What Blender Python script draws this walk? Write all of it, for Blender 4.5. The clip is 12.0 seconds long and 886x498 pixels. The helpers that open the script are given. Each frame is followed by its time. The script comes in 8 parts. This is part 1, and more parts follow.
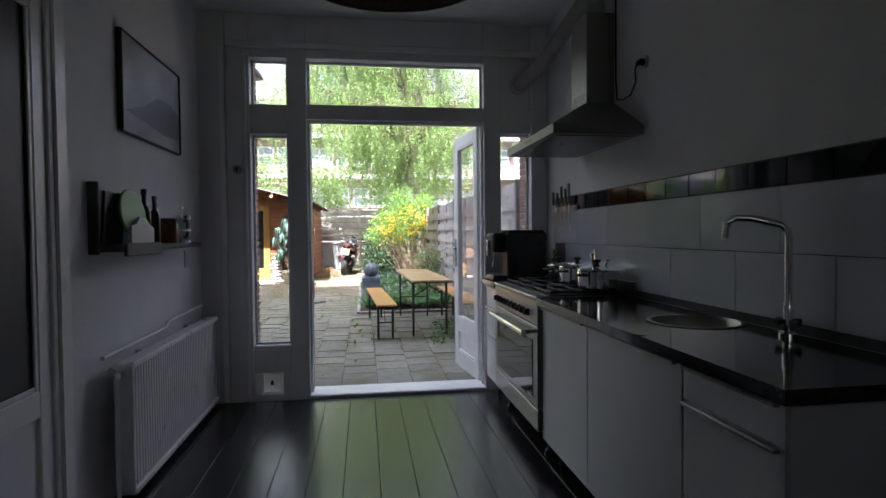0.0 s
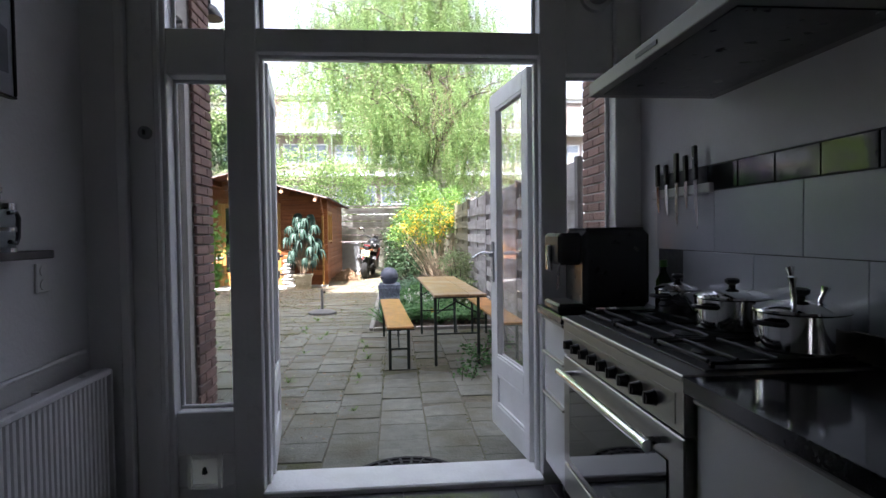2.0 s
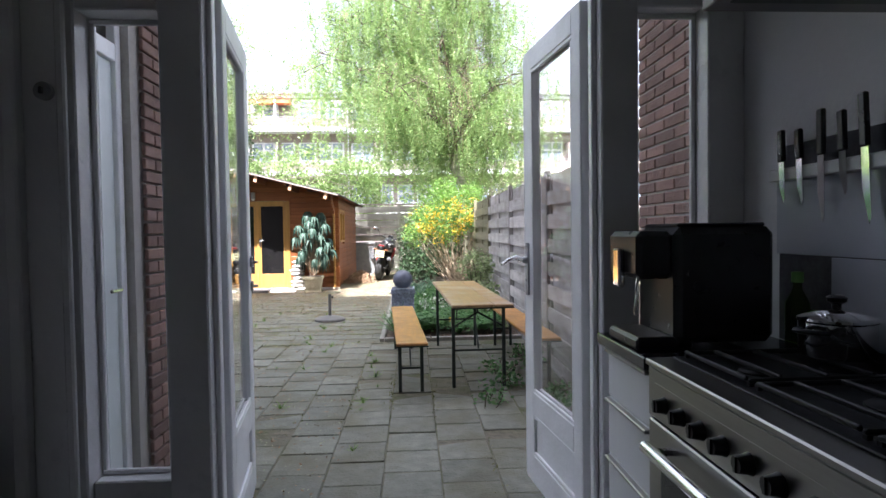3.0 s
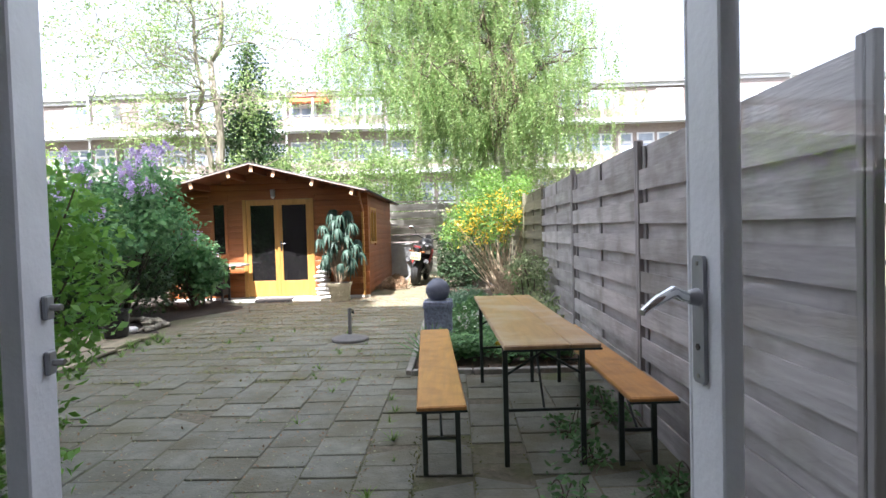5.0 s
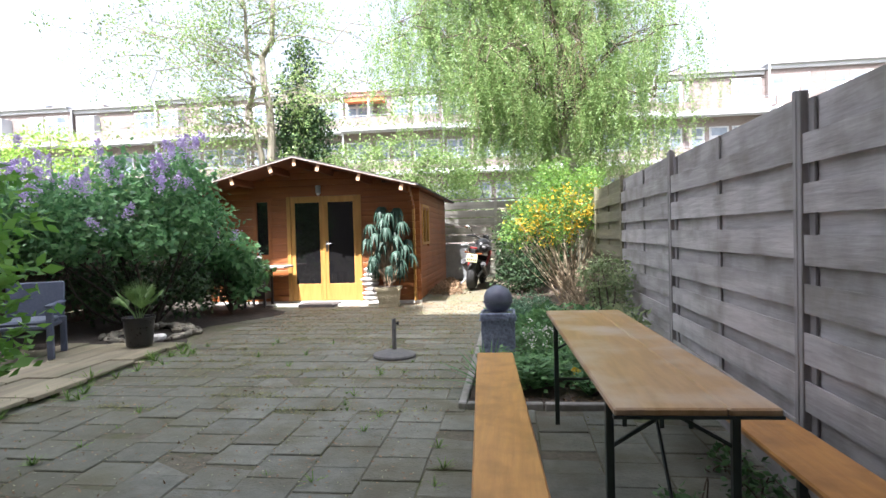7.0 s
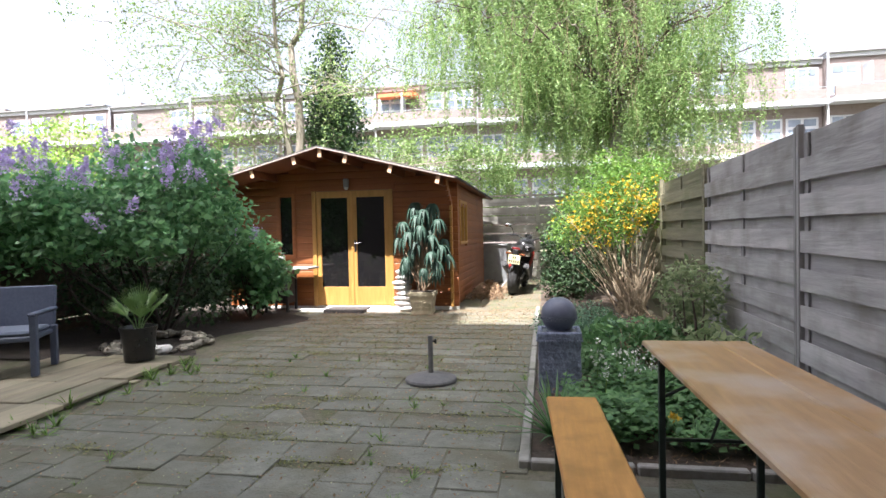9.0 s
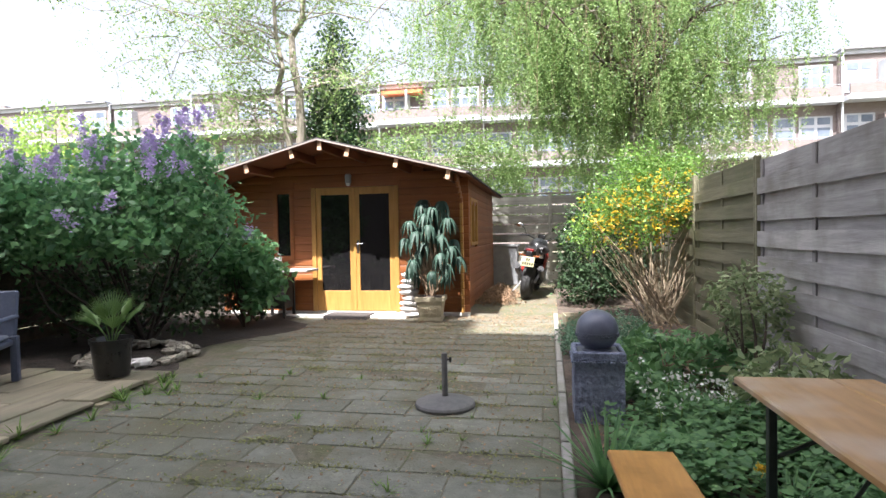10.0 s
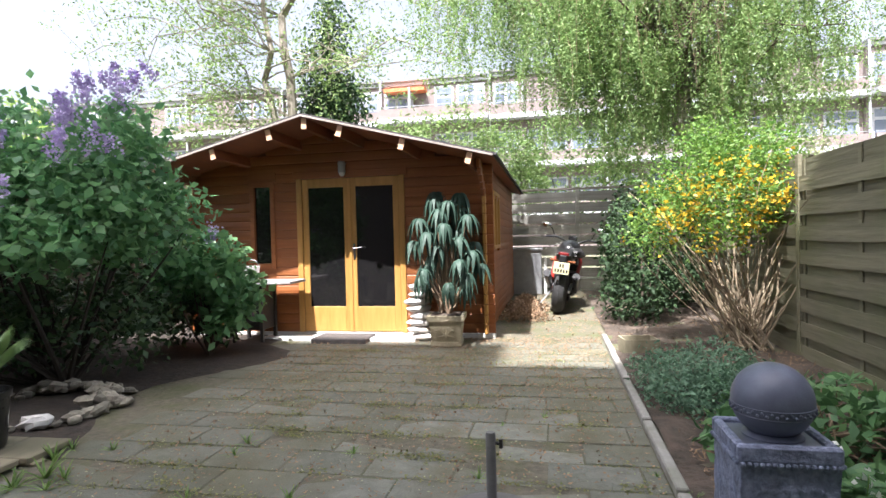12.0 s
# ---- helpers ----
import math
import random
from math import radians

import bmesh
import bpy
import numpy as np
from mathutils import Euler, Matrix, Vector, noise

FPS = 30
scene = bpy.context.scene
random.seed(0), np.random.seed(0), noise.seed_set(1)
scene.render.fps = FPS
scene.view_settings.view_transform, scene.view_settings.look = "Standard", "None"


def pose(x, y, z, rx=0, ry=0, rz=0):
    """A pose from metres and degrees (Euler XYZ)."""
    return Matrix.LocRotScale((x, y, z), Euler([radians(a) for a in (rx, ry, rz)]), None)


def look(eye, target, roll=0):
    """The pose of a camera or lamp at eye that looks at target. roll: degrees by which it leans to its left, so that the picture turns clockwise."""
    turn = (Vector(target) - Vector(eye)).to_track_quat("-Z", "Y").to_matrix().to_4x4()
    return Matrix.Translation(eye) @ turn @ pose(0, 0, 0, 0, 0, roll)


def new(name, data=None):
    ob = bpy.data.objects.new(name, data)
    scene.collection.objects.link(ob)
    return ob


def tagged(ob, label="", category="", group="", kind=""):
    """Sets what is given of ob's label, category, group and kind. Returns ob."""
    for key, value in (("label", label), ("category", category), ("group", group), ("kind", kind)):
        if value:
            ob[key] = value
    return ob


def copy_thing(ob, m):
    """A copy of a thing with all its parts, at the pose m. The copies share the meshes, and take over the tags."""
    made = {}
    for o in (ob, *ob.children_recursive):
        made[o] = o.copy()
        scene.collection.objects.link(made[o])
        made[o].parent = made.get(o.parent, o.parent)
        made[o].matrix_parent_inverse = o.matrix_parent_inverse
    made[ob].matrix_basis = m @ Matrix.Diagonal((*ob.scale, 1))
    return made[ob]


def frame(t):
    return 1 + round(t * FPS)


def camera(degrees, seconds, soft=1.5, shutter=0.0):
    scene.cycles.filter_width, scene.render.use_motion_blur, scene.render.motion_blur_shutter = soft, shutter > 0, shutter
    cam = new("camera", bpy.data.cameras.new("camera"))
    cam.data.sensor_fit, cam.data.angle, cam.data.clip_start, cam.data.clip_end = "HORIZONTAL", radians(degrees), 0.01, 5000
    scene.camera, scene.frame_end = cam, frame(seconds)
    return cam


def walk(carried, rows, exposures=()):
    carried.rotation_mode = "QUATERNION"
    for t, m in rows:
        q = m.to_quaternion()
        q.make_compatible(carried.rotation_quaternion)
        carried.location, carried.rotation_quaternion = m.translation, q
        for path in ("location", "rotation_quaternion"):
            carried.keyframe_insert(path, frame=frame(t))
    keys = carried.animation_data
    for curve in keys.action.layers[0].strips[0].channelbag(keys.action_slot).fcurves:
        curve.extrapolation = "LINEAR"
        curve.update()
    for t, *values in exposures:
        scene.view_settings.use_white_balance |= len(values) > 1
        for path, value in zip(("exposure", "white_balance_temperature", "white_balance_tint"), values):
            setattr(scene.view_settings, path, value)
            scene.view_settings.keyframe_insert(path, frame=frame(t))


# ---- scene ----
cam = camera(76.6, 12.0)

PATH = [
    (0, (0.258, 0.245, 1.256), (0.536, 2.225, 1.201), -0.5),
    (0.5, (0.307, 0.661, 1.252), (0.552, 2.645, 1.197), -0.5),
    (1, (0.372, 1.062, 1.252), (0.598, 3.049, 1.199), -0.5),
    (1.5, (0.448, 1.477, 1.262), (0.647, 3.466, 1.207), -0.6),
    (2, (0.482, 1.884, 1.263), (0.653, 3.876, 1.205), -0.7),
    (2.5, (0.502, 2.281, 1.261), (0.653, 4.274, 1.204), -0.6),
    (3, (0.542, 2.689, 1.26), (0.649, 4.685, 1.201), -0.8),
    (3.2, (0.532, 2.856, 1.268), (0.639, 4.852, 1.205), -1.0),
    (4.8, (0.638, 4.16, 1.262), (0.602, 6.158, 1.197), -1.7),
    (5, (0.618, 4.288, 1.264), (0.571, 6.287, 1.204), -1.6),
    (5.5, (0.618, 4.616, 1.266), (0.533, 6.614, 1.206), -1.7),
    (6, (0.604, 4.877, 1.259), (0.45, 6.87, 1.204), -1.5),
    (6.5, (0.603, 5.087, 1.207), (0.39, 7.075, 1.153), -1.5),
    (7, (0.545, 5.355, 1.227), (0.298, 7.339, 1.178), -1.5),
    (9, (0.289, 6.345, 1.244), (-0.071, 8.312, 1.191), -1.2),
    (9.5, (0.195, 6.667, 1.248), (-0.175, 8.631, 1.194), -1.2),
    (10, (0.066, 7.003, 1.253), (-0.304, 8.968, 1.199), -1.0),
    (10.5, (-0.051, 7.385, 1.251), (-0.424, 9.35, 1.197), -1.1),
    (11, (-0.161, 7.821, 1.252), (-0.539, 9.784, 1.197), -1.2),
    (11.5, (-0.311, 8.231, 1.232), (-0.69, 10.194, 1.183), -1.3),
    (12, (-0.423, 8.64, 1.22), (-0.803, 10.603, 1.181), -1.4),
]
EXPOSURES = [(0.0, 2.96, 6060, 18), (2.5, 2.74, 6060, 17), (5.0, 2.46, 6100, 14), (7.0, 2.25, 6120, 14), (9.0, 2.08, 6230, 15), (12.0, 1.97, 6180, 15)]
walk(cam, [(t, look(eye, target, roll)) for t, eye, target, roll in PATH], EXPOSURES)

# ---- light ----
SUN_EL, SUN_AZ = 61.0, 13.0     # the sun stands behind the walker, a little to his left
world = bpy.data.worlds.new("sky")
scene.world = world
world.use_nodes = True
wn = world.node_tree.nodes
sky = wn.new("ShaderNodeTexSky")
sky.sky_type, sky.sun_disc = "NISHITA", False
sky.sun_elevation, sky.sun_rotation = radians(SUN_EL), radians(180 + SUN_AZ)
sky.air_density, sky.dust_density, sky.ozone_density = 1.0, 7.0, 1.0
wn["Background"].inputs["Strength"].default_value = 0.115
haze = wn.new("ShaderNodeHueSaturation")
haze.inputs["Saturation"].default_value = 0.42     # thin bright haze
world.node_tree.links.new(sky.outputs["Color"], haze.inputs["Color"])
world.node_tree.links.new(haze.outputs["Color"], wn["Background"].inputs["Color"])
sun_data = bpy.data.lights.new("sun", "SUN")
sun_data.energy, sun_data.angle, sun_data.color = 4.6, radians(0.6), (1.0, 0.965, 0.91)
sun = new("sun", sun_data)
_d = Vector((math.sin(radians(SUN_AZ)) * math.cos(radians(SUN_EL)), math.cos(radians(SUN_AZ)) * math.cos(radians(SUN_EL)), -math.sin(radians(SUN_EL))))
sun.matrix_world = look(Vector((0, 0, 30)), Vector((0, 0, 30)) + _d)

# ---- materials ----


def mat(name, c1, c2=None, rough=0.6, scale=8.0, bump=0.0, metal=0.0, stretch=(1, 1, 1), rnd=0.0, stain=None, stain_amt=0.4, stain_scale=1.5,
        fine=None, island=0.0, spec=0.5, rough_var=0.1, bump_scale=None, coat=0.0, turn=0.0):
    """Two-colour noise in world space, large stains, fine bump, and a shift of tone from piece to piece."""
    m = bpy.data.materials.new(name)
    m.use_nodes = True
    nt = m.node_tree
    n, l = nt.nodes, nt.links
    b = n["Principled BSDF"]
    c2 = c2 or tuple(min(1, v * 1.18) for v in c1)
    geo = n.new("ShaderNodeNewGeometry")
    info = n.new("ShaderNodeObjectInfo")
    add = n.new("ShaderNodeVectorMath")
    add.operation = "MULTIPLY_ADD"
    l.new(info.outputs["Random"], add.inputs[0])
    add.inputs[1].default_value = (7.3, 11.1, 5.7)
    l.new(geo.outputs["Position"], add.inputs[2])
    mp = n.new("ShaderNodeMapping")
    mp.inputs["Scale"].default_value = stretch
    mp.inputs["Rotation"].default_value = (0, 0, turn)
    l.new(add.outputs[0], mp.inputs["Vector"])
    tx = n.new("ShaderNodeTexNoise")
    tx.inputs["Scale"].default_value, tx.inputs["Detail"].default_value, tx.inputs["Roughness"].default_value = scale, 6, 0.62
    l.new(mp.outputs["Vector"], tx.inputs["Vector"])
    ramp = n.new("ShaderNodeValToRGB")
    ramp.color_ramp.elements[0].position, ramp.color_ramp.elements[1].position = 0.3, 0.7
    ramp.color_ramp.elements[0].color, ramp.color_ramp.elements[1].color = (*c1, 1), (*c2, 1)
    l.new(tx.outputs["Fac"], ramp.inputs["Fac"])
    col = ramp.outputs["Color"]
    if stain:
        t2 = n.new("ShaderNodeTexNoise")
        t2.inputs["Scale"].default_value, t2.inputs["Detail"].default_value = stain_scale, 5
        l.new(geo.outputs["Position"], t2.inputs["Vector"])
        r2 = n.new("ShaderNodeMapRange")
        r2.inputs["From Min"].default_value, r2.inputs["From Max"].default_value, r2.inputs["To Max"].default_value = 0.45, 0.7, stain_amt
        l.new(t2.outputs["Fac"], r2.inputs["Value"])
        mx = n.new("ShaderNodeMix")
        mx.data_type = "RGBA"
        l.new(r2.outputs[0], mx.inputs["Factor"])
        l.new(col, mx.inputs["A"])
        mx.inputs["B"].default_value = (*stain, 1)
        col = mx.outputs["Result"]
    if rnd or island:
        hs = n.new("ShaderNodeHueSaturation")
        r3 = n.new("ShaderNodeMapRange")
        amt = rnd or island
        r3.inputs["To Min"].default_value, r3.inputs["To Max"].default_value = 1 - amt, 1 + amt
        l.new(geo.outputs["Random Per Island"] if island else info.outputs["Random"], r3.inputs["Value"])
        l.new(r3.outputs[0], hs.inputs["Value"])
        l.new(col, hs.inputs["Color"])
        col = hs.outputs["Color"]
    l.new(col, b.inputs["Base Color"])
    rr = n.new("ShaderNodeMapRange")
    rr.inputs["To Min"].default_value, rr.inputs["To Max"].default_value = max(0.02, rough - rough_var), min(1, rough + rough_var)
    l.new(tx.outputs["Fac"], rr.inputs["Value"])
    l.new(rr.outputs[0], b.inputs["Roughness"])
    b.inputs["Metallic"].default_value = metal
    b.inputs["Specular IOR Level"].default_value = spec
    b.inputs["Coat Weight"].default_value = coat
    if bump:
        bt = tx
        if bump_scale:
            bt = n.new("ShaderNodeTexNoise")
            bt.inputs["Scale"].default_value, bt.inputs["Detail"].default_value = bump_scale, 5
            l.new(mp.outputs["Vector"], bt.inputs["Vector"])
        bp = n.new("ShaderNodeBump")
        bp.inputs["Strength"].default_value, bp.inputs["Distance"].default_value = min(1.0, bump), 0.02 if bump <= 1 else 0.02 * bump
        l.new(bt.outputs["Fac"], bp.inputs["Height"])
        l.new(bp.outputs["Normal"], b.inputs["Normal"])
    return m


def leaf_mat(name, c1, c2, trans=0.35, rough=0.5, vary=0.25):
    m = bpy.data.materials.new(name)
    m.use_nodes = True
    n, l = m.node_tree.nodes, m.node_tree.links
    b, out = n["Principled BSDF"], n["Material Output"]
    geo = n.new("ShaderNodeNewGeometry")
    ramp = n.new("ShaderNodeValToRGB")
    ramp.color_ramp.elements[0].color, ramp.color_ramp.elements[1].color = (*c1, 1), (*c2, 1)
    l.new(geo.outputs["Random Per Island"], ramp.inputs["Fac"])
    tx = n.new("ShaderNodeTexNoise")
    tx.inputs["Scale"].default_value = 2.2
    l.new(geo.outputs["Position"], tx.inputs["Vector"])
    rg = n.new("ShaderNodeMapRange")
    rg.inputs["To Min"].default_value, rg.inputs["To Max"].default_value = 1 - vary, 1 + vary
    l.new(tx.outputs["Fac"], rg.inputs["Value"])
    hs = n.new("ShaderNodeHueSaturation")
    l.new(rg.outputs[0], hs.inputs["Value"])
    l.new(ramp.outputs["Color"], hs.inputs["Color"])
    l.new(hs.outputs["Color"], b.inputs["Base Color"])
    b.inputs["Roughness"].default_value = rough
    tr = n.new("ShaderNodeBsdfTranslucent")
    l.new(hs.outputs["Color"], tr.inputs["Color"])
    mx = n.new("ShaderNodeMixShader")
    mx.inputs[0].default_value = trans
    l.new(b.outputs[0], mx.inputs[1])
    l.new(tr.outputs[0], mx.inputs[2])
    l.new(mx.outputs[0], out.inputs["Surface"])
    return m


def glass_mat(name, tint=(1, 1, 1), rough=0.0):
    m = bpy.data.materials.new(name)
    m.use_nodes = True
    n, l = m.node_tree.nodes, m.node_tree.links
    out = n["Material Output"]
    n.remove(n["Principled BSDF"])
    t, g, f, mx = n.new("ShaderNodeBsdfTransparent"), n.new("ShaderNodeBsdfGlossy"), n.new("ShaderNodeLayerWeight"), n.new("ShaderNodeMixShader")
    t.inputs[0].default_value, g.inputs["Roughness"].default_value = (*tint, 1), rough
    pw_, ma = n.new("ShaderNodeMath"), n.new("ShaderNodeMath")
    f.inputs["Blend"].default_value = 0.5
    pw_.operation, pw_.inputs[1].default_value = "POWER", 4.5
    ma.operation, ma.inputs[1].default_value, ma.inputs[2].default_value = "MULTIPLY_ADD", 0.8, 0.035
    l.new(f.outputs["Facing"], pw_.inputs[0])
    l.new(pw_.outputs[0], ma.inputs[0])
    l.new(ma.outputs[0], mx.inputs[0])
    l.new(t.outputs[0], mx.inputs[1])
    l.new(g.outputs[0], mx.inputs[2])
    l.new(mx.outputs[0], out.inputs["Surface"])
    return m


def brick_like(name, c1, c2, mortar, rough=0.85, size=(0.21, 0.06)):
    """Brickwork for facades that stay far off."""
    m = mat(name, c1, c2, rough, 4, 0.3)
    n, l = m.node_tree.nodes, m.node_tree.links
    b = n["Principled BSDF"]
    geo = n.new("ShaderNodeNewGeometry")
    mp = n.new("ShaderNodeMapping")
    mp.inputs["Rotation"].default_value = (radians(90), 0, 0)
    br = n.new("ShaderNodeTexBrick")
    br.inputs["Scale"].default_value, br.inputs["Brick Width"].default_value, br.inputs["Row Height"].default_value, br.inputs["Mortar Size"].default_value = 1, size[0], size[1], 0.008
    br.inputs["Color1"].default_value, br.inputs["Color2"].default_value, br.inputs["Mortar"].default_value = (*c1, 1), (*c2, 1), (*mortar, 1)
    l.new(geo.outputs["Position"], mp.inputs["Vector"])
    l.new(mp.outputs["Vector"], br.inputs["Vector"])
    l.new(br.outputs["Color"], b.inputs["Base Color"])
    return m


PLASTER = mat("plaster", (0.76, 0.76, 0.77), (0.82, 0.82, 0.83), 0.85, 3, 0.12, stain=(0.66, 0.66, 0.67), stain_amt=0.3, bump_scale=60)
CEIL = mat("ceiling_paint", (0.78, 0.78, 0.78), (0.83, 0.83, 0.82), 0.9, 2, 0.08, bump_scale=80)
WHITE = mat("white_gloss_paint", (0.84, 0.84, 0.85), (0.88, 0.88, 0.88), 0.3, 5, 0.08, stain=(0.76, 0.76, 0.75), stain_amt=0.35, stain_scale=3, bump_scale=40)
WHITE_OUT = mat("weathered_white_paint", (0.82, 0.83, 0.85), (0.88, 0.89, 0.90), 0.4, 6, 0.12, stain=(0.62, 0.62, 0.60), stain_amt=0.35, stain_scale=5, bump_scale=50)
PALE = mat("pale_door_paint", (0.62, 0.68, 0.68), (0.70, 0.75, 0.75), 0.4, 5, 0.05, stain=(0.5, 0.55, 0.54), stain_amt=0.3)
BOARD = mat("black_floor_board", (0.012, 0.011, 0.013), (0.022, 0.020, 0.023), 0.24, 6, 0.06, stretch=(12, 1, 1), rnd=0.25, rough_var=0.07, stain=(0.03, 0.028, 0.028), stain_amt=0.5, stain_scale=4)
GAP = mat("dark_joint", (0.10, 0.09, 0.09), (0.16, 0.15, 0.15), 0.8, 8)
CABINET = mat("white_laminate", (0.76, 0.77, 0.78), (0.80, 0.81, 0.82), 0.22, 2, 0.0, stain=(0.70, 0.71, 0.72), stain_amt=0.3, rough_var=0.04)
ENDPANEL = mat("grey_laminate", (0.34, 0.35, 0.36), (0.38, 0.39, 0.40), 0.35, 2, 0.0, rough_var=0.04)
GRANITE = mat("black_granite", (0.010, 0.010, 0.011), (0.03, 0.03, 0.032), 0.10, 120, 0.0, rough_var=0.04, stain=(0.02, 0.02, 0.022), stain_amt=0.5)
STEEL = mat("brushed_steel", (0.30, 0.29, 0.265), (0.335, 0.325, 0.30), 0.33, 60, 0.0, metal=1.0, stretch=(1, 0.05, 1), rough_var=0.03)
HOODSTEEL = mat("dull_hood_steel", (0.25, 0.245, 0.235), (0.29, 0.285, 0.275), 0.5, 4, 0.0, metal=0.85, rough_var=0.05)
DUCT = mat("painted_flexible_duct", (0.30, 0.295, 0.285), (0.38, 0.37, 0.36), 0.6, 9, 0.2)
CHROME = mat("chrome", (0.72, 0.72, 0.72), (0.8, 0.8, 0.8), 0.08, 5, 0, metal=1.0, rough_var=0.04)
IRON = mat("black_enamel", (0.010, 0.010, 0.010), (0.02, 0.02, 0.02), 0.5, 40, 0.1, spec=0.35)
BLACKP = mat("black_plastic", (0.012, 0.012, 0.013), (0.02, 0.02, 0.021), 0.3, 20, 0.03)
RUBBER = mat("black_rubber", (0.015, 0.015, 0.015), (0.025, 0.025, 0.025), 0.75, 40, 0.2)
TILE = mat("grey_wall_tile", (0.55, 0.58, 0.63), (0.62, 0.64, 0.69), 0.16, 3, 0.02, rnd=0.03, rough_var=0.05)
TILE_DARK = mat("black_glazed_tile", (0.006, 0.008, 0.008), (0.012, 0.015, 0.014), 0.06, 4, 0.03, rnd=0.2, rough_var=0.03, spec=0.3)
GROUT = mat("grout", (0.08, 0.08, 0.085), (0.14, 0.14, 0.15), 0.9, 30)
GLASS = glass_mat("window_glass")
GLASS_DARK = mat("oven_glass", (0.012, 0.012, 0.012), (0.02, 0.02, 0.02), 0.04, 3, 0, rough_var=0.02)
BRICK = mat("red_brown_brick", (0.16, 0.095, 0.077), (0.25, 0.155, 0.125), 0.88, 25, 0.5, rnd=0.3, stain=(0.13, 0.08, 0.07), stain_amt=0.5, stain_scale=9)
MORTAR = mat("mortar", (0.33, 0.31, 0.28), (0.42, 0.40, 0.37), 0.95, 40, 0.4)
FAR_BRICK = brick_like("far_brick", (0.15, 0.115, 0.105), (0.20, 0.162, 0.15), (0.22, 0.20, 0.195))
CONCRETE = mat("pale_concrete", (0.55, 0.54, 0.52), (0.66, 0.65, 0.62), 0.85, 3, 0.2, stain=(0.42, 0.41, 0.39), stain_amt=0.4)
SLAB = mat("concrete_paving_slab", (0.124, 0.13, 0.104), (0.205, 0.209, 0.172), 0.85, 11, 0.5, rnd=0.13, stain=(0.112, 0.104, 0.062), stain_amt=0.95, stain_scale=2.6, bump_scale=60)
JOINT = mat("mossy_joint_sand", (0.085, 0.08, 0.055), (0.17, 0.15, 0.108), 0.98, 22, 0.9, stain=(0.085, 0.10, 0.035), stain_amt=0.9, stain_scale=3)
SOIL = mat("bed_soil", (0.035, 0.026, 0.02), (0.09, 0.07, 0.052), 0.98, 22, 1.0, stain=(0.14, 0.10, 0.075), stain_amt=0.6, stain_scale=6)
# darker copy of the bed soil, holding the lilac's shade in its colour
SOIL_SHADE = mat("shade_dark_bed_soil", (0.016, 0.013, 0.010), (0.045, 0.036, 0.028), 0.95, 22, 1.0, stain=(0.07, 0.05, 0.035), stain_amt=0.5, stain_scale=6)
KERB = mat("concrete_kerb", (0.22, 0.21, 0.19), (0.33, 0.32, 0.29), 0.9, 18, 0.4, stain=(0.13, 0.14, 0.09), stain_amt=0.5, stain_scale=4)
FENCE = mat("weathered_grey_wood", (0.29, 0.272, 0.268), (0.50, 0.474, 0.466), 0.85, 6, 0.25, stretch=(1, 0.22, 2.0), rnd=0.17, stain=(0.20, 0.183, 0.155), stain_amt=0.7, stain_scale=3.6, bump_scale=24)
# olive moss tone of the far panels, darkened as well for shade there
FENCE_MOSS_SHADE = mat("mossy_shaded_grey_wood", (0.125, 0.117, 0.076), (0.22, 0.204, 0.135), 0.9, 7, 0.4, stretch=(1, 0.16, 2.2), rnd=0.15, stain=(0.12, 0.13, 0.06), stain_amt=0.7, stain_scale=1.9, bump_scale=14)
POSTWOOD = mat("grey_fence_post", (0.20, 0.188, 0.185), (0.32, 0.30, 0.295), 0.85, 9, 0.4, stretch=(1, 1, 0.15), rnd=0.12)
FENCE_X = mat("weathered_fence_wood", (0.38, 0.365, 0.33), (0.56, 0.54, 0.49), 0.85, 7, 0.35, stretch=(0.1, 1, 3.5), rnd=0.16, stain=(0.15, 0.15, 0.11), stain_amt=0.5, stain_scale=2.4)
DECK = mat("weathered_deck_plank", (0.20, 0.175, 0.12), (0.33, 0.29, 0.20), 0.85, 8, 0.35, stretch=(1.6, 0.25, 1), rnd=0.2, stain=(0.13, 0.14, 0.08), stain_amt=0.5)
TABLEWOOD = mat("varnished_pine_top", (0.27, 0.155, 0.06), (0.42, 0.26, 0.12), 0.4, 7, 0.2, stretch=(4, 0.5, 1), stain=(0.43, 0.35, 0.28), stain_amt=0.85, stain_scale=3.2)
BENCHWOOD = mat("varnished_orange_pine", (0.36, 0.165, 0.045), (0.53, 0.27, 0.085), 0.36, 7, 0.2, stretch=(5, 0.5, 1), stain=(0.27, 0.125, 0.035), stain_amt=0.8, stain_scale=7, rnd=0.08)
GREENSTEEL = mat("dark_green_steel", (0.012, 0.022, 0.018), (0.022, 0.035, 0.03), 0.4, 20, 0.1)
SHEDWOOD = mat("honey_pine_log", (0.215, 0.066, 0.017), (0.31, 0.108, 0.031), 0.55, 6, 0.2, stretch=(0.2, 0.2, 4), rnd=0.12, stain=(0.16, 0.05, 0.014), stain_amt=0.5)
SHEDTRIM = mat("yellow_pine_trim", (0.36, 0.185, 0.045), (0.50, 0.27, 0.075), 0.5, 6, 0.15, stretch=(3, 3, 0.4), rnd=0.06)
SHEDBEAM = mat("red_brown_pine_board", (0.15, 0.047, 0.018), (0.22, 0.077, 0.03), 0.6, 6, 0.2, stretch=(2.5, 0.3, 1), rnd=0.1)
RAFTER_END = mat("cut_pine_end", (0.62, 0.36, 0.22), (0.74, 0.47, 0.30), 0.6, 12, 0.2)
FELT = mat("roof_felt", (0.045, 0.042, 0.045), (0.09, 0.085, 0.085), 0.95, 40, 0.6)
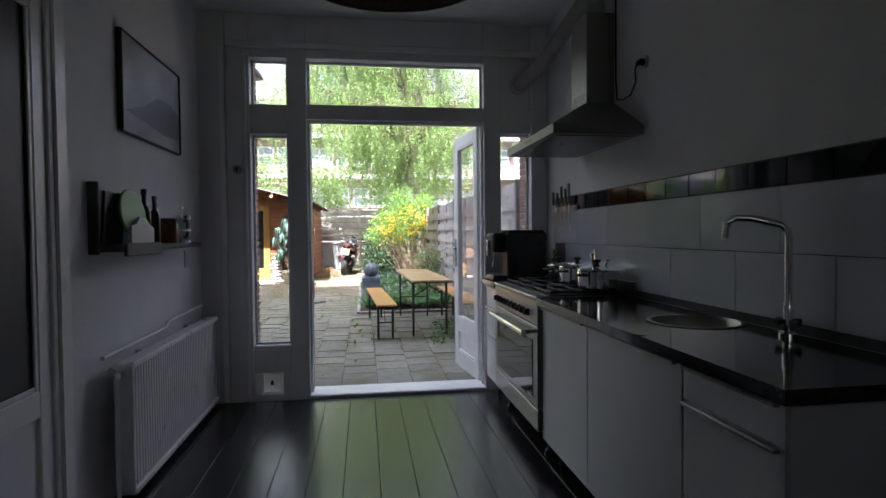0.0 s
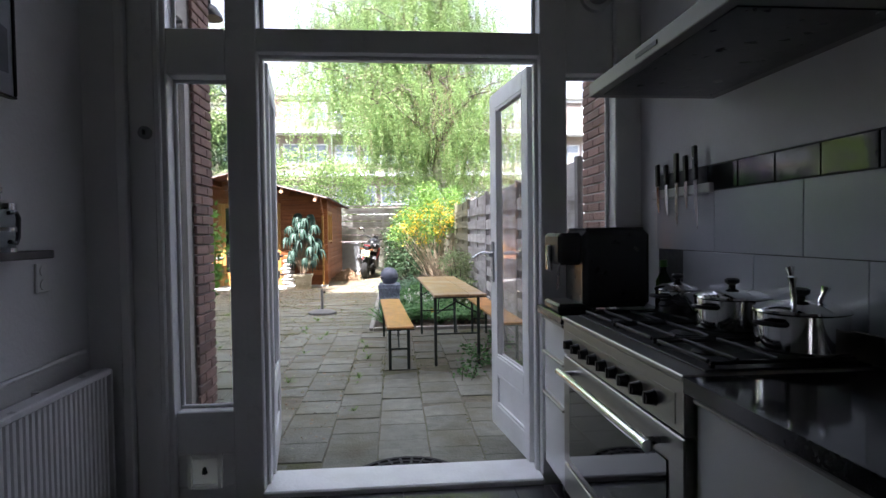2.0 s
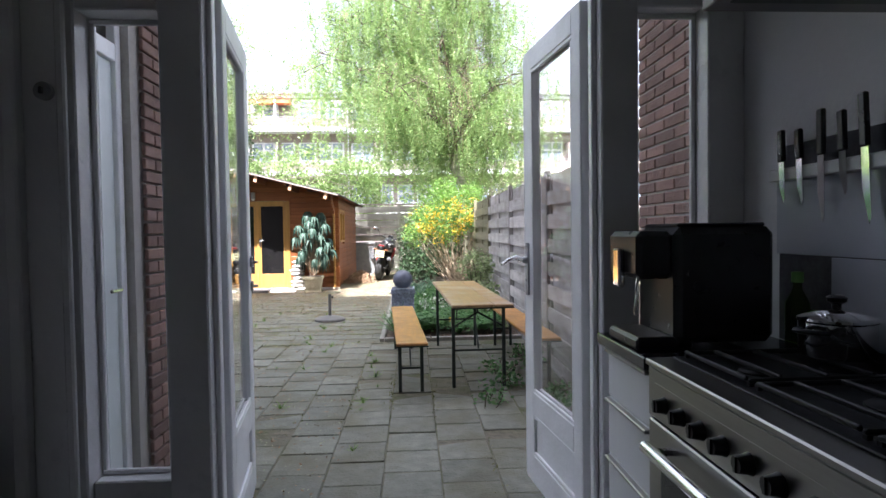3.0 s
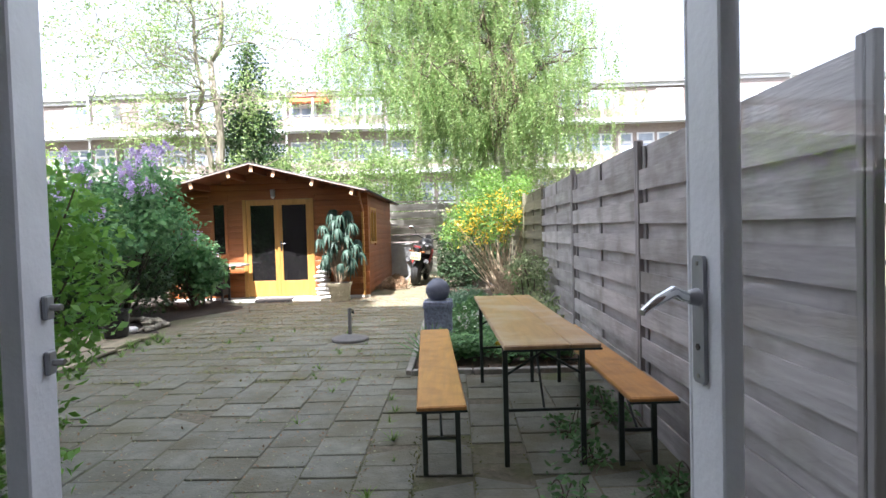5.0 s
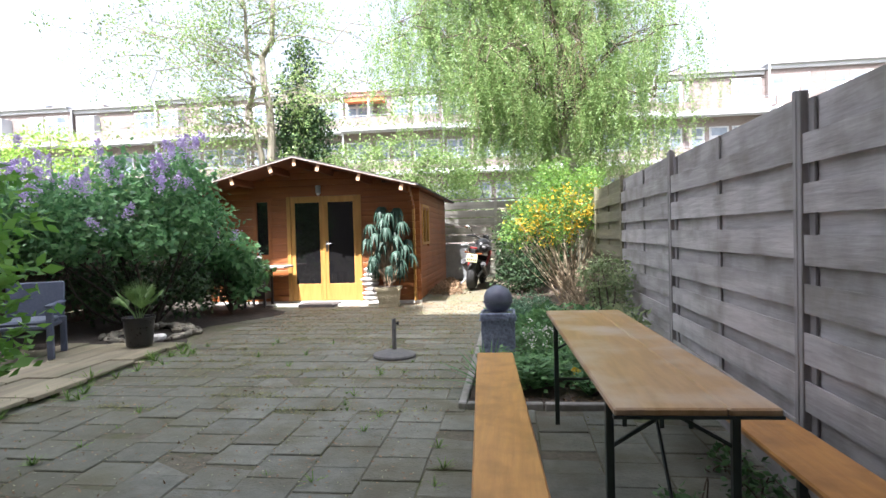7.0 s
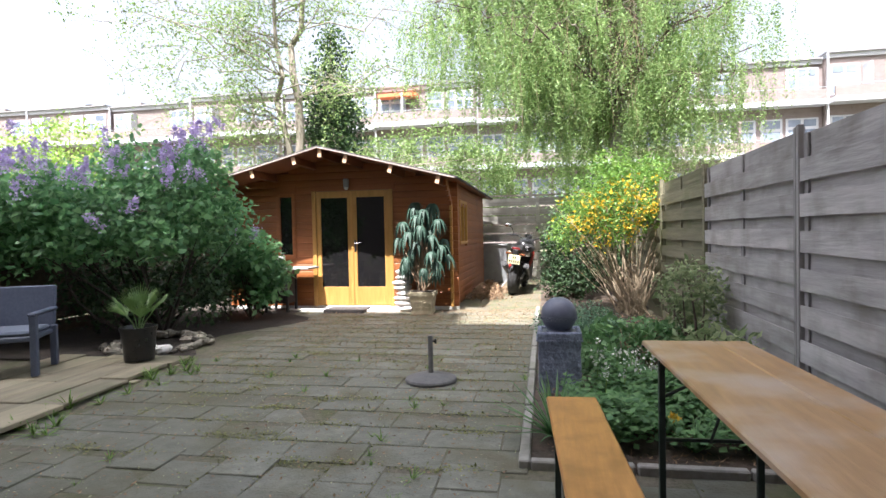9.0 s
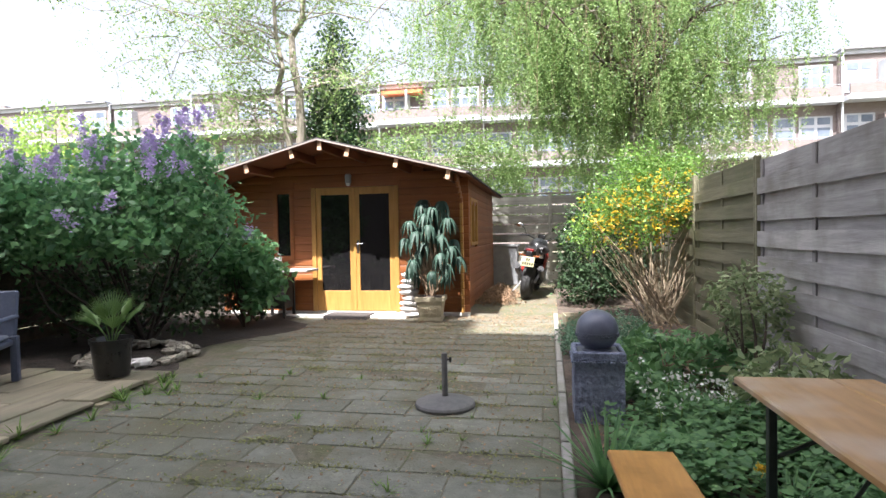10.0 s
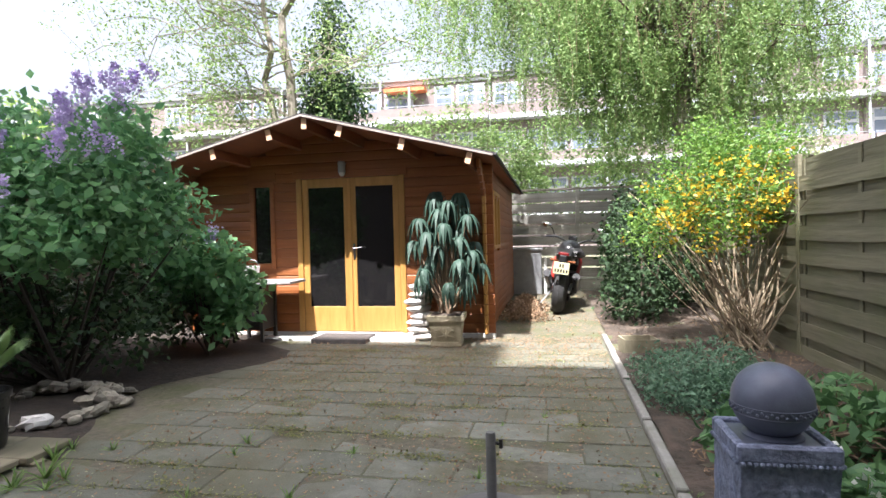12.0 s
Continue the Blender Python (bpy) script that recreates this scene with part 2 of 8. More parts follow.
EDGE = mat("pale_roof_edge", (0.26, 0.22, 0.19), (0.38, 0.33, 0.29), 0.6, 8, 0.2)
DARKGLASS = mat("dark_shed_glass", (0.008, 0.008, 0.009), (0.014, 0.013, 0.013), 0.05, 3, 0, rough_var=0.02)
BLUESTONE = mat("blue_grey_cast_stone", (0.09, 0.108, 0.17), (0.29, 0.33, 0.46), 0.55, 30, 1.0, stain=(0.07, 0.075, 0.10), stain_amt=0.5, stain_scale=9)
BLUESMOOTH = mat("smooth_blue_grey_stone", (0.08, 0.09, 0.13), (0.125, 0.14, 0.19), 0.42, 12, 0.15)
POTSTONE = mat("sandstone_planter", (0.36, 0.31, 0.21), (0.50, 0.44, 0.31), 0.85, 14, 0.5, stain=(0.28, 0.26, 0.17), stain_amt=0.4, stain_scale=6)
BAG = mat("white_sandbag", (0.45, 0.43, 0.41), (0.62, 0.59, 0.56), 0.8, 12, 0.4)
ROCK = mat("garden_rock", (0.12, 0.11, 0.085), (0.27, 0.25, 0.20), 0.85, 10, 0.7, rnd=0.4)
PLASTICGREY = mat("grey_blue_resin", (0.06, 0.075, 0.115), (0.09, 0.108, 0.155), 0.5, 40, 0.15)
PARASOLGREY = mat("weathered_grey_resin", (0.085, 0.085, 0.085), (0.14, 0.138, 0.135), 0.6, 20, 0.15)
BARK = mat("grey_bark", (0.15, 0.13, 0.10), (0.30, 0.27, 0.22), 0.9, 9, 0.8, stretch=(1, 1, 0.3), stain=(0.16, 0.18, 0.09), stain_amt=0.4)
# twig colour darkened to put the crown's shade on the lilac stems
LILACBARK = mat("shade_dark_lilac_bark", (0.025, 0.022, 0.016), (0.06, 0.05, 0.038), 0.9, 12, 0.4)
BIRCHBARK = mat("birch_bark", (0.10, 0.09, 0.08), (0.62, 0.60, 0.55), 0.8, 6, 0.5, stretch=(0.6, 0.6, 2.2))
TWIG = mat("brown_twig", (0.16, 0.11, 0.07), (0.33, 0.24, 0.16), 0.85, 12, 0.4)
DARKTWIG = mat("dark_twig", (0.06, 0.05, 0.035), (0.13, 0.10, 0.075), 0.9, 12, 0.4)
DEBRIS = mat("dry_leaf_litter", (0.14, 0.08, 0.045), (0.31, 0.21, 0.125), 0.9, 14, 0.6, island=0.4)
L_BIRCH = leaf_mat("birch_leaf", (0.13, 0.24, 0.07), (0.30, 0.41, 0.15), 0.48)
L_ASH = leaf_mat("young_ash_leaf", (0.13, 0.23, 0.06), (0.26, 0.35, 0.13), 0.35)
L_LILAC = leaf_mat("lilac_leaf", (0.09, 0.235, 0.10), (0.25, 0.47, 0.20), 0.45, 0.36, 0.35)
L_FLOWER = leaf_mat("lilac_blossom", (0.46, 0.34, 0.64), (0.68, 0.58, 0.82), 0.3)
L_NEAR = leaf_mat("privet_leaf", (0.11, 0.27, 0.045), (0.25, 0.47, 0.09), 0.45)
L_FORS = leaf_mat("forsythia_leaf", (0.09, 0.21, 0.04), (0.22, 0.35, 0.07), 0.45)
L_YELLOW = leaf_mat("forsythia_flower", (0.62, 0.36, 0.02), (0.80, 0.56, 0.05), 0.4)
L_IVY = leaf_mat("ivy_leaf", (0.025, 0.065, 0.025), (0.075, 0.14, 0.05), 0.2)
# evergreen's own dark green, deepened further to stand for shade
L_DARK = leaf_mat("shade_dark_evergreen_leaf", (0.010, 0.030, 0.010), (0.035, 0.075, 0.022), 0.12, 0.8)
L_SCHEF = leaf_mat("drooping_glossy_leaf", (0.02, 0.05, 0.034), (0.055, 0.105, 0.075), 0.10, 0.62)
L_PALM = leaf_mat("palm_leaf", (0.08, 0.17, 0.05), (0.17, 0.28, 0.09), 0.25)
L_BED = leaf_mat("bed_leaf", (0.075, 0.18, 0.07), (0.17, 0.32, 0.12), 0.38)
L_MINT = leaf_mat("catmint_leaf", (0.10, 0.20, 0.125), (0.20, 0.33, 0.21), 0.3)
L_RHODO = leaf_mat("rhododendron_leaf", (0.16, 0.24, 0.10), (0.40, 0.46, 0.25), 0.38)
L_WHITE = leaf_mat("white_petal", (0.62, 0.62, 0.58), (0.8, 0.8, 0.77), 0.3)
L_GRASS = leaf_mat("grass_blade", (0.10, 0.20, 0.04), (0.22, 0.34, 0.08), 0.35)
L_MOSS = leaf_mat("yellow_green_moss", (0.09, 0.11, 0.025), (0.22, 0.22, 0.07), 0.2)
L_HEDGE = leaf_mat("yellow_green_leaf", (0.17, 0.30, 0.05), (0.31, 0.44, 0.10), 0.42)
L_GREY = leaf_mat("pale_shrub_leaf", (0.22, 0.26, 0.13), (0.38, 0.38, 0.24), 0.35)
FLAPPL = leaf_mat("translucent_white_plastic", (0.84, 0.84, 0.83), (0.9, 0.9, 0.89), 0.75, 0.4, 0.05)
PLATE = mat("yellow_number_plate", (0.50, 0.47, 0.28), (0.58, 0.55, 0.34), 0.4, 8)
PAPER = mat("printed_canvas", (0.13, 0.145, 0.18), (0.36, 0.385, 0.43), 0.5, 1.6, stretch=(1, 0.7, 1.6), stain=(0.46, 0.48, 0.52), stain_amt=0.6, stain_scale=2.2)
PAPERDARK = mat("printed_dark_hill", (0.07, 0.076, 0.095), (0.17, 0.18, 0.21), 0.5, 4.0)
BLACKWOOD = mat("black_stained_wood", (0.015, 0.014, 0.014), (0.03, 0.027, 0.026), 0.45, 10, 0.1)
GREENPL = mat("green_plastic", (0.16, 0.36, 0.09), (0.19, 0.42, 0.11), 0.45, 5)
WHITEPL = mat("white_plastic", (0.72, 0.72, 0.71), (0.78, 0.78, 0.77), 0.4, 5)
OLIVEGLASS = mat("dark_bottle_glass", (0.02, 0.03, 0.012), (0.04, 0.055, 0.02), 0.08, 5)
AMBER = mat("amber_jar", (0.10, 0.035, 0.015), (0.17, 0.06, 0.025), 0.1, 5)
REDPAINT = mat("red_paint", (0.27, 0.02, 0.015), (0.35, 0.03, 0.02), 0.35, 5)
RATTAN = mat("woven_lamp_shade", (0.10, 0.075, 0.05), (0.2, 0.15, 0.10), 0.8, 60, 0.5)
AWNING = mat("orange_awning", (0.55, 0.13, 0.04), (0.65, 0.2, 0.08), 0.7, 3)
ROOFLINE = mat("roof_sheet", (0.16, 0.16, 0.165), (0.24, 0.24, 0.245), 0.7, 3, 0.1)
FARGLASS = mat("far_window_glass", (0.10, 0.125, 0.16), (0.24, 0.28, 0.34), 0.25, 0.5, spec=0.2)
FARWHITE = mat("far_white_render", (0.36, 0.375, 0.40), (0.45, 0.465, 0.49), 0.7, 1.2)
ZINC = mat("zinc_sheet", (0.30, 0.31, 0.32), (0.42, 0.43, 0.44), 0.5, 8, 0.1, metal=0.6)
MEADOW = mat("back_garden_ground", (0.06, 0.075, 0.03), (0.12, 0.13, 0.06), 0.95, 3, 0.4)

# ---- mesh helpers ----


class Sh:
    """Vertices and faces of one mesh."""

    def __init__(self):
        self.v, self.f = [], []

    def add(self, vs, fs):
        o = len(self.v)
        self.v += [tuple(p) for p in vs]
        self.f += [tuple(i + o for i in f) for f in fs]
        return self

    def box(self, x0, y0, z0, x1, y1, z1, c=0.0):
        x0, x1, y0, y1, z0, z1 = min(x0, x1), max(x0, x1), min(y0, y1), max(y0, y1), min(z0, z1), max(z0, z1)
        if c <= 0:
            vs = [(x, y, z) for x in (x0, x1) for y in (y0, y1) for z in (z0, z1)]
            return self.add(vs, [(0, 1, 3, 2), (4, 6, 7, 5), (0, 4, 5, 1), (2, 3, 7, 6), (0, 2, 6, 4), (1, 5, 7, 3)])
        c = min(c, (x1 - x0) / 2.01, (y1 - y0) / 2.01, (z1 - z0) / 2.01)
        o = len(self.v)
        idx = {}
        for i in (0, 1):
            for j in (0, 1):
                for k in (0, 1):
                    X, Y, Z = (x0, x1)[i], (y0, y1)[j], (z0, z1)[k]
                    dx, dy, dz = (c, -c)[i], (c, -c)[j], (c, -c)[k]
                    for a, p in (("x", (X, Y + dy, Z + dz)), ("y", (X + dx, Y, Z + dz)), ("z", (X + dx, Y + dy, Z))):
                        idx[i, j, k, a] = len(self.v)
                        self.v.append(p)
        F = self.f
        g = lambda i, j, k, a: idx[i, j, k, a]
        F.append((g(0, 0, 0, "x"), g(0, 0, 1, "x"), g(0, 1, 1, "x"), g(0, 1, 0, "x")))
        F.append((g(1, 0, 0, "x"), g(1, 1, 0, "x"), g(1, 1, 1, "x"), g(1, 0, 1, "x")))
        F.append((g(0, 0, 0, "y"), g(1, 0, 0, "y"), g(1, 0, 1, "y"), g(0, 0, 1, "y")))
        F.append((g(0, 1, 0, "y"), g(0, 1, 1, "y"), g(1, 1, 1, "y"), g(1, 1, 0, "y")))
        F.append((g(0, 0, 0, "z"), g(0, 1, 0, "z"), g(1, 1, 0, "z"), g(1, 0, 0, "z")))
        F.append((g(0, 0, 1, "z"), g(1, 0, 1, "z"), g(1, 1, 1, "z"), g(0, 1, 1, "z")))
        for i in (0, 1):
            for j in (0, 1):
                q = (g(i, j, 0, "x"), g(i, j, 1, "x"), g(i, j, 1, "y"), g(i, j, 0, "y"))
                F.append(q if (i == j) == False else q[::-1])
                q = (g(i, 0, j, "x"), g(i, 1, j, "x"), g(i, 1, j, "z"), g(i, 0, j, "z"))
                F.append(q if i == j else q[::-1])
                q = (g(0, i, j, "y"), g(1, i, j, "y"), g(1, i, j, "z"), g(0, i, j, "z"))
                F.append(q[::-1] if i == j else q)
                for k in (0, 1):
                    q = (g(i, j, k, "x"), g(i, j, k, "y"), g(i, j, k, "z"))
                    F.append(q if (i + j + k) % 2 else q[::-1])
        return self

    def tube(self, pts, r, n=8, r1=None, caps=True):
        """A round tube along points; r may be a list."""
        P = [Vector(p) for p in pts]
        m = len(P)
        rs = r if isinstance(r, (list, tuple)) else [r + ((r1 if r1 is not None else r) - r) * i / max(1, m - 1) for i in range(m)]
        o = len(self.v)
        up = None
        for i in range(m):
            d = (P[min(m - 1, i + 1)] - P[max(0, i - 1)]).normalized()
            if up is None:
                up = Vector((0, 0, 1)) if abs(d.z) < 0.9 else Vector((1, 0, 0))
            a = d.cross(up).normalized()
            b = a.cross(d).normalized()
            up = b
            for k in range(n):
                t = 2 * math.pi * k / n
                self.v.append(tuple(P[i] + (a * math.cos(t) + b * math.sin(t)) * rs[i]))
        for i in range(m - 1):
            for k in range(n):
                k2 = (k + 1) % n
                self.f.append((o + i * n + k, o + i * n + k2, o + (i + 1) * n + k2, o + (i + 1) * n + k))
        if caps:
            self.f.append(tuple(o + k for k in reversed(range(n))))
            self.f.append(tuple(o + (m - 1) * n + k for k in range(n)))
        return self

    def lathe(self, prof, at=(0, 0, 0), n=24, squash=1.0, cap=True):
        """Turned profile of (radius, height)."""
        o = len(self.v)
        for r, z in prof:
            for k in range(n):
                t = 2 * math.pi * k / n
                self.v.append((at[0] + r * math.cos(t), at[1] + r * math.sin(t) * squash, at[2] + z))
        for i in range(len(prof) - 1):
            for k in range(n):
                k2 = (k + 1) % n
                self.f.append((o + i * n + k, o + i * n + k2, o + (i + 1) * n + k2, o + (i + 1) * n + k))
        if cap:
            self.f.append(tuple(o + k for k in reversed(range(n))))
            self.f.append(tuple(o + (len(prof) - 1) * n + k for k in range(n)))
        return self

    def ball(self, c, r, n=16, m=10, s=(1, 1, 1), rough=0.0, seed=0):
        o = len(self.v)
        rng = random.Random(seed)
        for i in range(m + 1):
            a = math.pi * i / m
            for k in range(n):
                t = 2 * math.pi * k / n
                q = 1 + rng.uniform(-rough, rough) if 0 < i < m else 1
                self.v.append((c[0] + r * s[0] * q * math.sin(a) * math.cos(t), c[1] + r * s[1] * q * math.sin(a) * math.sin(t), c[2] + r * s[2] * q * math.cos(a)))
        for i in range(m):
            for k in range(n):
                k2 = (k + 1) % n
                self.f.append((o + i * n + k2, o + i * n + k, o + (i + 1) * n + k, o + (i + 1) * n + k2))
        return self

    def prism(self, poly, axis, a, b):
        """A flat outline in the two other axes, drawn out along axis from a to b."""
        def at(u, w, h):
            return (h, u, w) if axis == "x" else (u, h, w) if axis == "y" else (u, w, h)
        n = len(poly)
        vs = [at(u, w, a) for u, w in poly] + [at(u, w, b) for u, w in poly]
        fs = [tuple(range(n)), tuple(reversed(range(n, 2 * n)))] + [(i, i + n, (i + 1) % n + n, (i + 1) % n) for i in range(n)]
        return self.add(vs, fs)

    def mesh(self, name, material, smooth=False):
        me = bpy.data.meshes.new(name)
        me.from_pydata(self.v, [], self.f)
        bm = bmesh.new()
        bm.from_mesh(me)
        if len(bm.faces) < 20000:
            bmesh.ops.recalc_face_normals(bm, faces=bm.faces)
        bm.to_mesh(me)
        bm.free()
        me.materials.append(material)
        if smooth:
            me.shade_smooth()
            me.set_sharp_from_angle(angle=radians(38))
        return me


def thing(name, label, category, m=None, group="", kind=""):
    ob = new(name)
    ob.empty_display_size = 0.1
    if m is not None:
        ob.matrix_basis = m
    return tagged(ob, label, category, group, kind)


def part(name, sh, material, parent, label="", smooth=False, at=None, cat="", kind=""):
    me = sh if isinstance(sh, bpy.types.Mesh) else sh.mesh(name, material, smooth)
    ob = new(name, me)
    ob.parent = parent
    if at is not None:
        ob.matrix_basis = at if isinstance(at, Matrix) else Matrix.Translation(at)
    return tagged(ob, label, cat, "", kind)


def solid(name, sh, material, label, category, smooth=False, m=None, group="", kind=""):
    """A thing of one mesh."""
    ob = new(name, sh if isinstance(sh, bpy.types.Mesh) else sh.mesh(name, material, smooth))
    if m is not None:
        ob.matrix_basis = m
    return tagged(ob, label, category, group, kind)


def bx(x0, y0, z0, x1, y1, z1, c=0.0):
    return Sh().box(x0, y0, z0, x1, y1, z1, c)


def leaf_mesh(name, P, size, material, aspect=0.5, droop=0.3, rng=None, lift=None, flat=False):
    """One mesh of many small folded leaves, each with its base at a row of P."""
    rng = rng or np.random.default_rng(1)
    n = len(P)
    s = size * rng.uniform(0.6, 1.3, n)[:, None]
    d = rng.normal(size=(n, 3))
    d[:, 2] = d[:, 2] * (0.25 if flat else 0.7) - droop
    d /= np.linalg.norm(d, axis=1)[:, None]
    u = rng.normal(size=(n, 3))
    if flat:
        u = np.cross(d, np.array([0, 0, 1.0]) + 0.25 * rng.normal(size=(n, 3)))
    w = u - (u * d).sum(1)[:, None] * d
    w /= np.linalg.norm(w, axis=1)[:, None]
    up = np.cross(d, w)
    P = np.asarray(P, float)
    a, tip = P, P + d * s
    mid = P + d * s * 0.45
    l_, r_ = mid + w * s * aspect * 0.5 + up * s * 0.1, mid - w * s * aspect * 0.5 + up * s * 0.1
    V = np.stack([a, l_, tip, r_], 1).reshape(-1, 3)
    F = np.arange(4 * n).reshape(-1, 4)
    me = bpy.data.meshes.new(name)
    me.vertices.add(4 * n)
    me.vertices.foreach_set("co", V.astype(np.float32).ravel())
    me.loops.add(4 * n)
    me.loops.foreach_set("vertex_index", F.astype(np.int32).ravel())
    me.polygons.add(n)
    me.polygons.foreach_set("loop_start", (np.arange(n) * 4).astype(np.int32))
    me.polygons.foreach_set("loop_total", np.full(n, 4, np.int32))
    me.update(calc_edges=True)
    me.materials.append(material)
    return me


def gz(y):
    """Height of the garden ground, which climbs a little towards the back fence."""
    return -0.075 + 0.011 * max(0.0, min(y, 21.0) - 6.0)


# ---- the kitchen's shell ----
XL, XR, YB, YG, CH = -0.95, 1.74, -2.6, 4.66, 2.92     # side walls, back wall, garden front, ceiling
floor = solid("floor", bx(XL - 0.2, YB, -0.16, XR + 0.2, 4.62, -0.012), GAP, "dark plank floor of the kitchen", "floor", kind="structure")
solid("ceiling", bx(XL - 0.2, YB - 0.2, CH, XR + 0.2, YG + 0.3, CH + 0.2), CEIL, "plain white kitchen ceiling", "ceiling", kind="structure")
wl = Sh()
wl.box(XL - 0.16, YB, -0.1, XL, 1.66, CH)
wl.box(XL - 0.16, 2.66, -0.1, XL, 4.72, CH)
wl.box(XL - 0.16, 1.66, 2.22, XL, 2.66, CH)
solid("wall_left", wl, PLASTER, "white plastered kitchen wall with a doorway", "wall", kind="structure")
solid("wall_right", bx(XR, YB, -0.1, XR + 0.2, 4.72, CH), PLASTER, "white plastered wall behind the worktop", "wall", kind="structure")
wbk = Sh()
BWX0, BWX1, BWZ0, BWZ1 = -0.45, 0.45, 1.55, 2.08     # unseen window to the street, added and sized to light the kitchen
wbk.box(XL - 0.16, YB - 0.2, -0.1, BWX0, YB, CH)
wbk.box(BWX1, YB - 0.2, -0.1, XR + 0.2, YB, CH)
wbk.box(BWX0, YB - 0.2, -0.1, BWX1, YB, BWZ0)
wbk.box(BWX0, YB - 0.2, BWZ1, BWX1, YB, CH)
solid("wall_back", wbk, PLASTER, "white plastered wall with an added window at the room's inner end", "wall", kind="structure")
bwin = thing("window_back", "unseen white-framed window added at the room's inner end for light", "window", kind="structure")
for a in ((BWX0, BWZ0, BWX0 + 0.07, BWZ1), (BWX1 - 0.07, BWZ0, BWX1, BWZ1), (BWX0 + 0.07, BWZ0, BWX1 - 0.07, BWZ0 + 0.07), (BWX0 + 0.07, BWZ1 - 0.07, BWX1 - 0.07, BWZ1), (-0.03, BWZ0 + 0.07, 0.03, BWZ1 - 0.07)):
    part("window_frame", bx(a[0], YB - 0.13, a[1], a[2], YB - 0.07, a[3], 0.004), WHITE, bwin)
for xa, xb in ((BWX0 + 0.065, -0.025), (0.025, BWX1 - 0.065)):
    part("pane", bx(xa, YB - 0.103, BWZ0 + 0.065, xb, YB - 0.097, BWZ1 - 0.065), GLASS, bwin).visible_shadow = False

# a passage box added behind the glazed inner door, coloured black to look unlit
pas = Sh()
pas.box(XL - 1.5, 1.2, -0.1, XL - 1.4, 3.1, 2.6)
pas.box(XL - 1.4, 1.1, -0.1, XL - 0.16, 1.2, 2.6)
pas.box(XL - 1.4, 3.0, -0.1, XL - 0.16, 3.1, 2.6)
pas.box(XL - 1.4, 1.2, 2.5, XL - 0.16, 3.0, 2.6)
pas.box(XL - 1.4, 1.2, -0.1, XL - 0.16, 3.0, -0.01)
solid("wall_passage", pas, BLACKWOOD, "passage behind the inner door, coloured black as unlit", "wall", kind="structure")


def framed_pane(parent, x0, x1, z0, z1, y, bead=0.018):
    part("pane", bx(x0 - 0.005, y - 0.003, z0 - 0.005, x1 + 0.005, y + 0.003, z1 + 0.005), GLASS, parent).visible_shadow = False
    for a in ((x0, z0, x1, z0 + bead), (x0, z1 - bead, x1, z1), (x0, z0 + bead, x0 + bead, z1 - bead), (x1 - bead, z0 + bead, x1, z1 - bead)):
        part("glazing_bead", bx(a[0], y - 0.022, a[1], a[2], y - 0.004, a[3], 0.004), WHITE, parent)


front = thing("window_front", "white-painted timber garden front with sidelights and transom", "window frame", kind="structure")
FY0, FY1 = 4.655, 4.80
for nm, a in (("post", (-0.76, -0.06, -0.585, CH)), ("post", (-0.31, -0.06, -0.165, CH)), ("post", (1.215, -0.06, 1.352, CH)), ("post", (1.605, -0.06, XR, CH)),
              ("transom_rail", (-0.165, 2.137, 1.215, 2.252)), ("head_rail", (-0.165, 2.60, 1.215, CH)), ("rail", (-0.585, 2.025, -0.31, 2.245)),
              ("rail", (-0.585, 2.595, -0.31, CH)), ("lower_panel", (-0.585, -0.06, -0.31, 0.037)), ("lower_panel", (-0.585, 0.193, -0.31, 0.405)), ("lower_panel", (-0.585, 0.037, -0.533, 0.193)), ("lower_panel", (-0.377, 0.037, -0.31, 0.193)), ("upper_panel", (1.352, 2.06, 1.605, CH)), ("lower_panel", (1.352, -0.06, 1.605, 0.72))):
    inset = 0.03 if "panel" in nm else 0.0
    part(nm, bx(a[0], FY0 + inset, a[1], a[2], FY1, a[3], 0.006), WHITE, front)
framed_pane(front, -0.585, -0.31, 0.405, 2.025, 4.765)
framed_pane(front, -0.585, -0.31, 2.245, 2.595, 4.765)
framed_pane(front, -0.165, 1.215, 2.252, 2.60, 4.765)
framed_pane(front, 1.352, 1.605, 0.72, 2.06, 4.765)
part("door_stop", bx(-0.165, 4.70, 2.117, 1.215, 4.74, 2.137, 0.004), WHITE, front)
part("door_stop", bx(-0.165, 4.70, 0.0, -0.145, 4.74, 2.117, 0.004), WHITE, front)
part("door_stop", bx(1.195, 4.70, 0.0, 1.215, 4.74, 2.117, 0.004), WHITE, front)
part("moulding", bx(-0.80, 4.612, 0.0, -0.757, 4.629, 2.655, 0.006), WHITE, front)
part("moulding", bx(-0.755, 4.622, 2.66, 1.70, 4.652, 2.71, 0.008), WHITE, front)
part("moulding", bx(-0.635, 4.628, 0.0, -0.605, 4.652, 2.655, 0.006), WHITE, front)
solid("wall_corner", bx(XL, 4.63, -0.06, -0.76, 4.80, CH), PLASTER, "narrow white plaster strip beside the garden front", "wall", kind="structure")
part("threshold", bx(-0.165, 4.60, -0.10, 1.215, 4.86, 0.028, 0.008), WHITE_OUT, front, "worn white door sill")

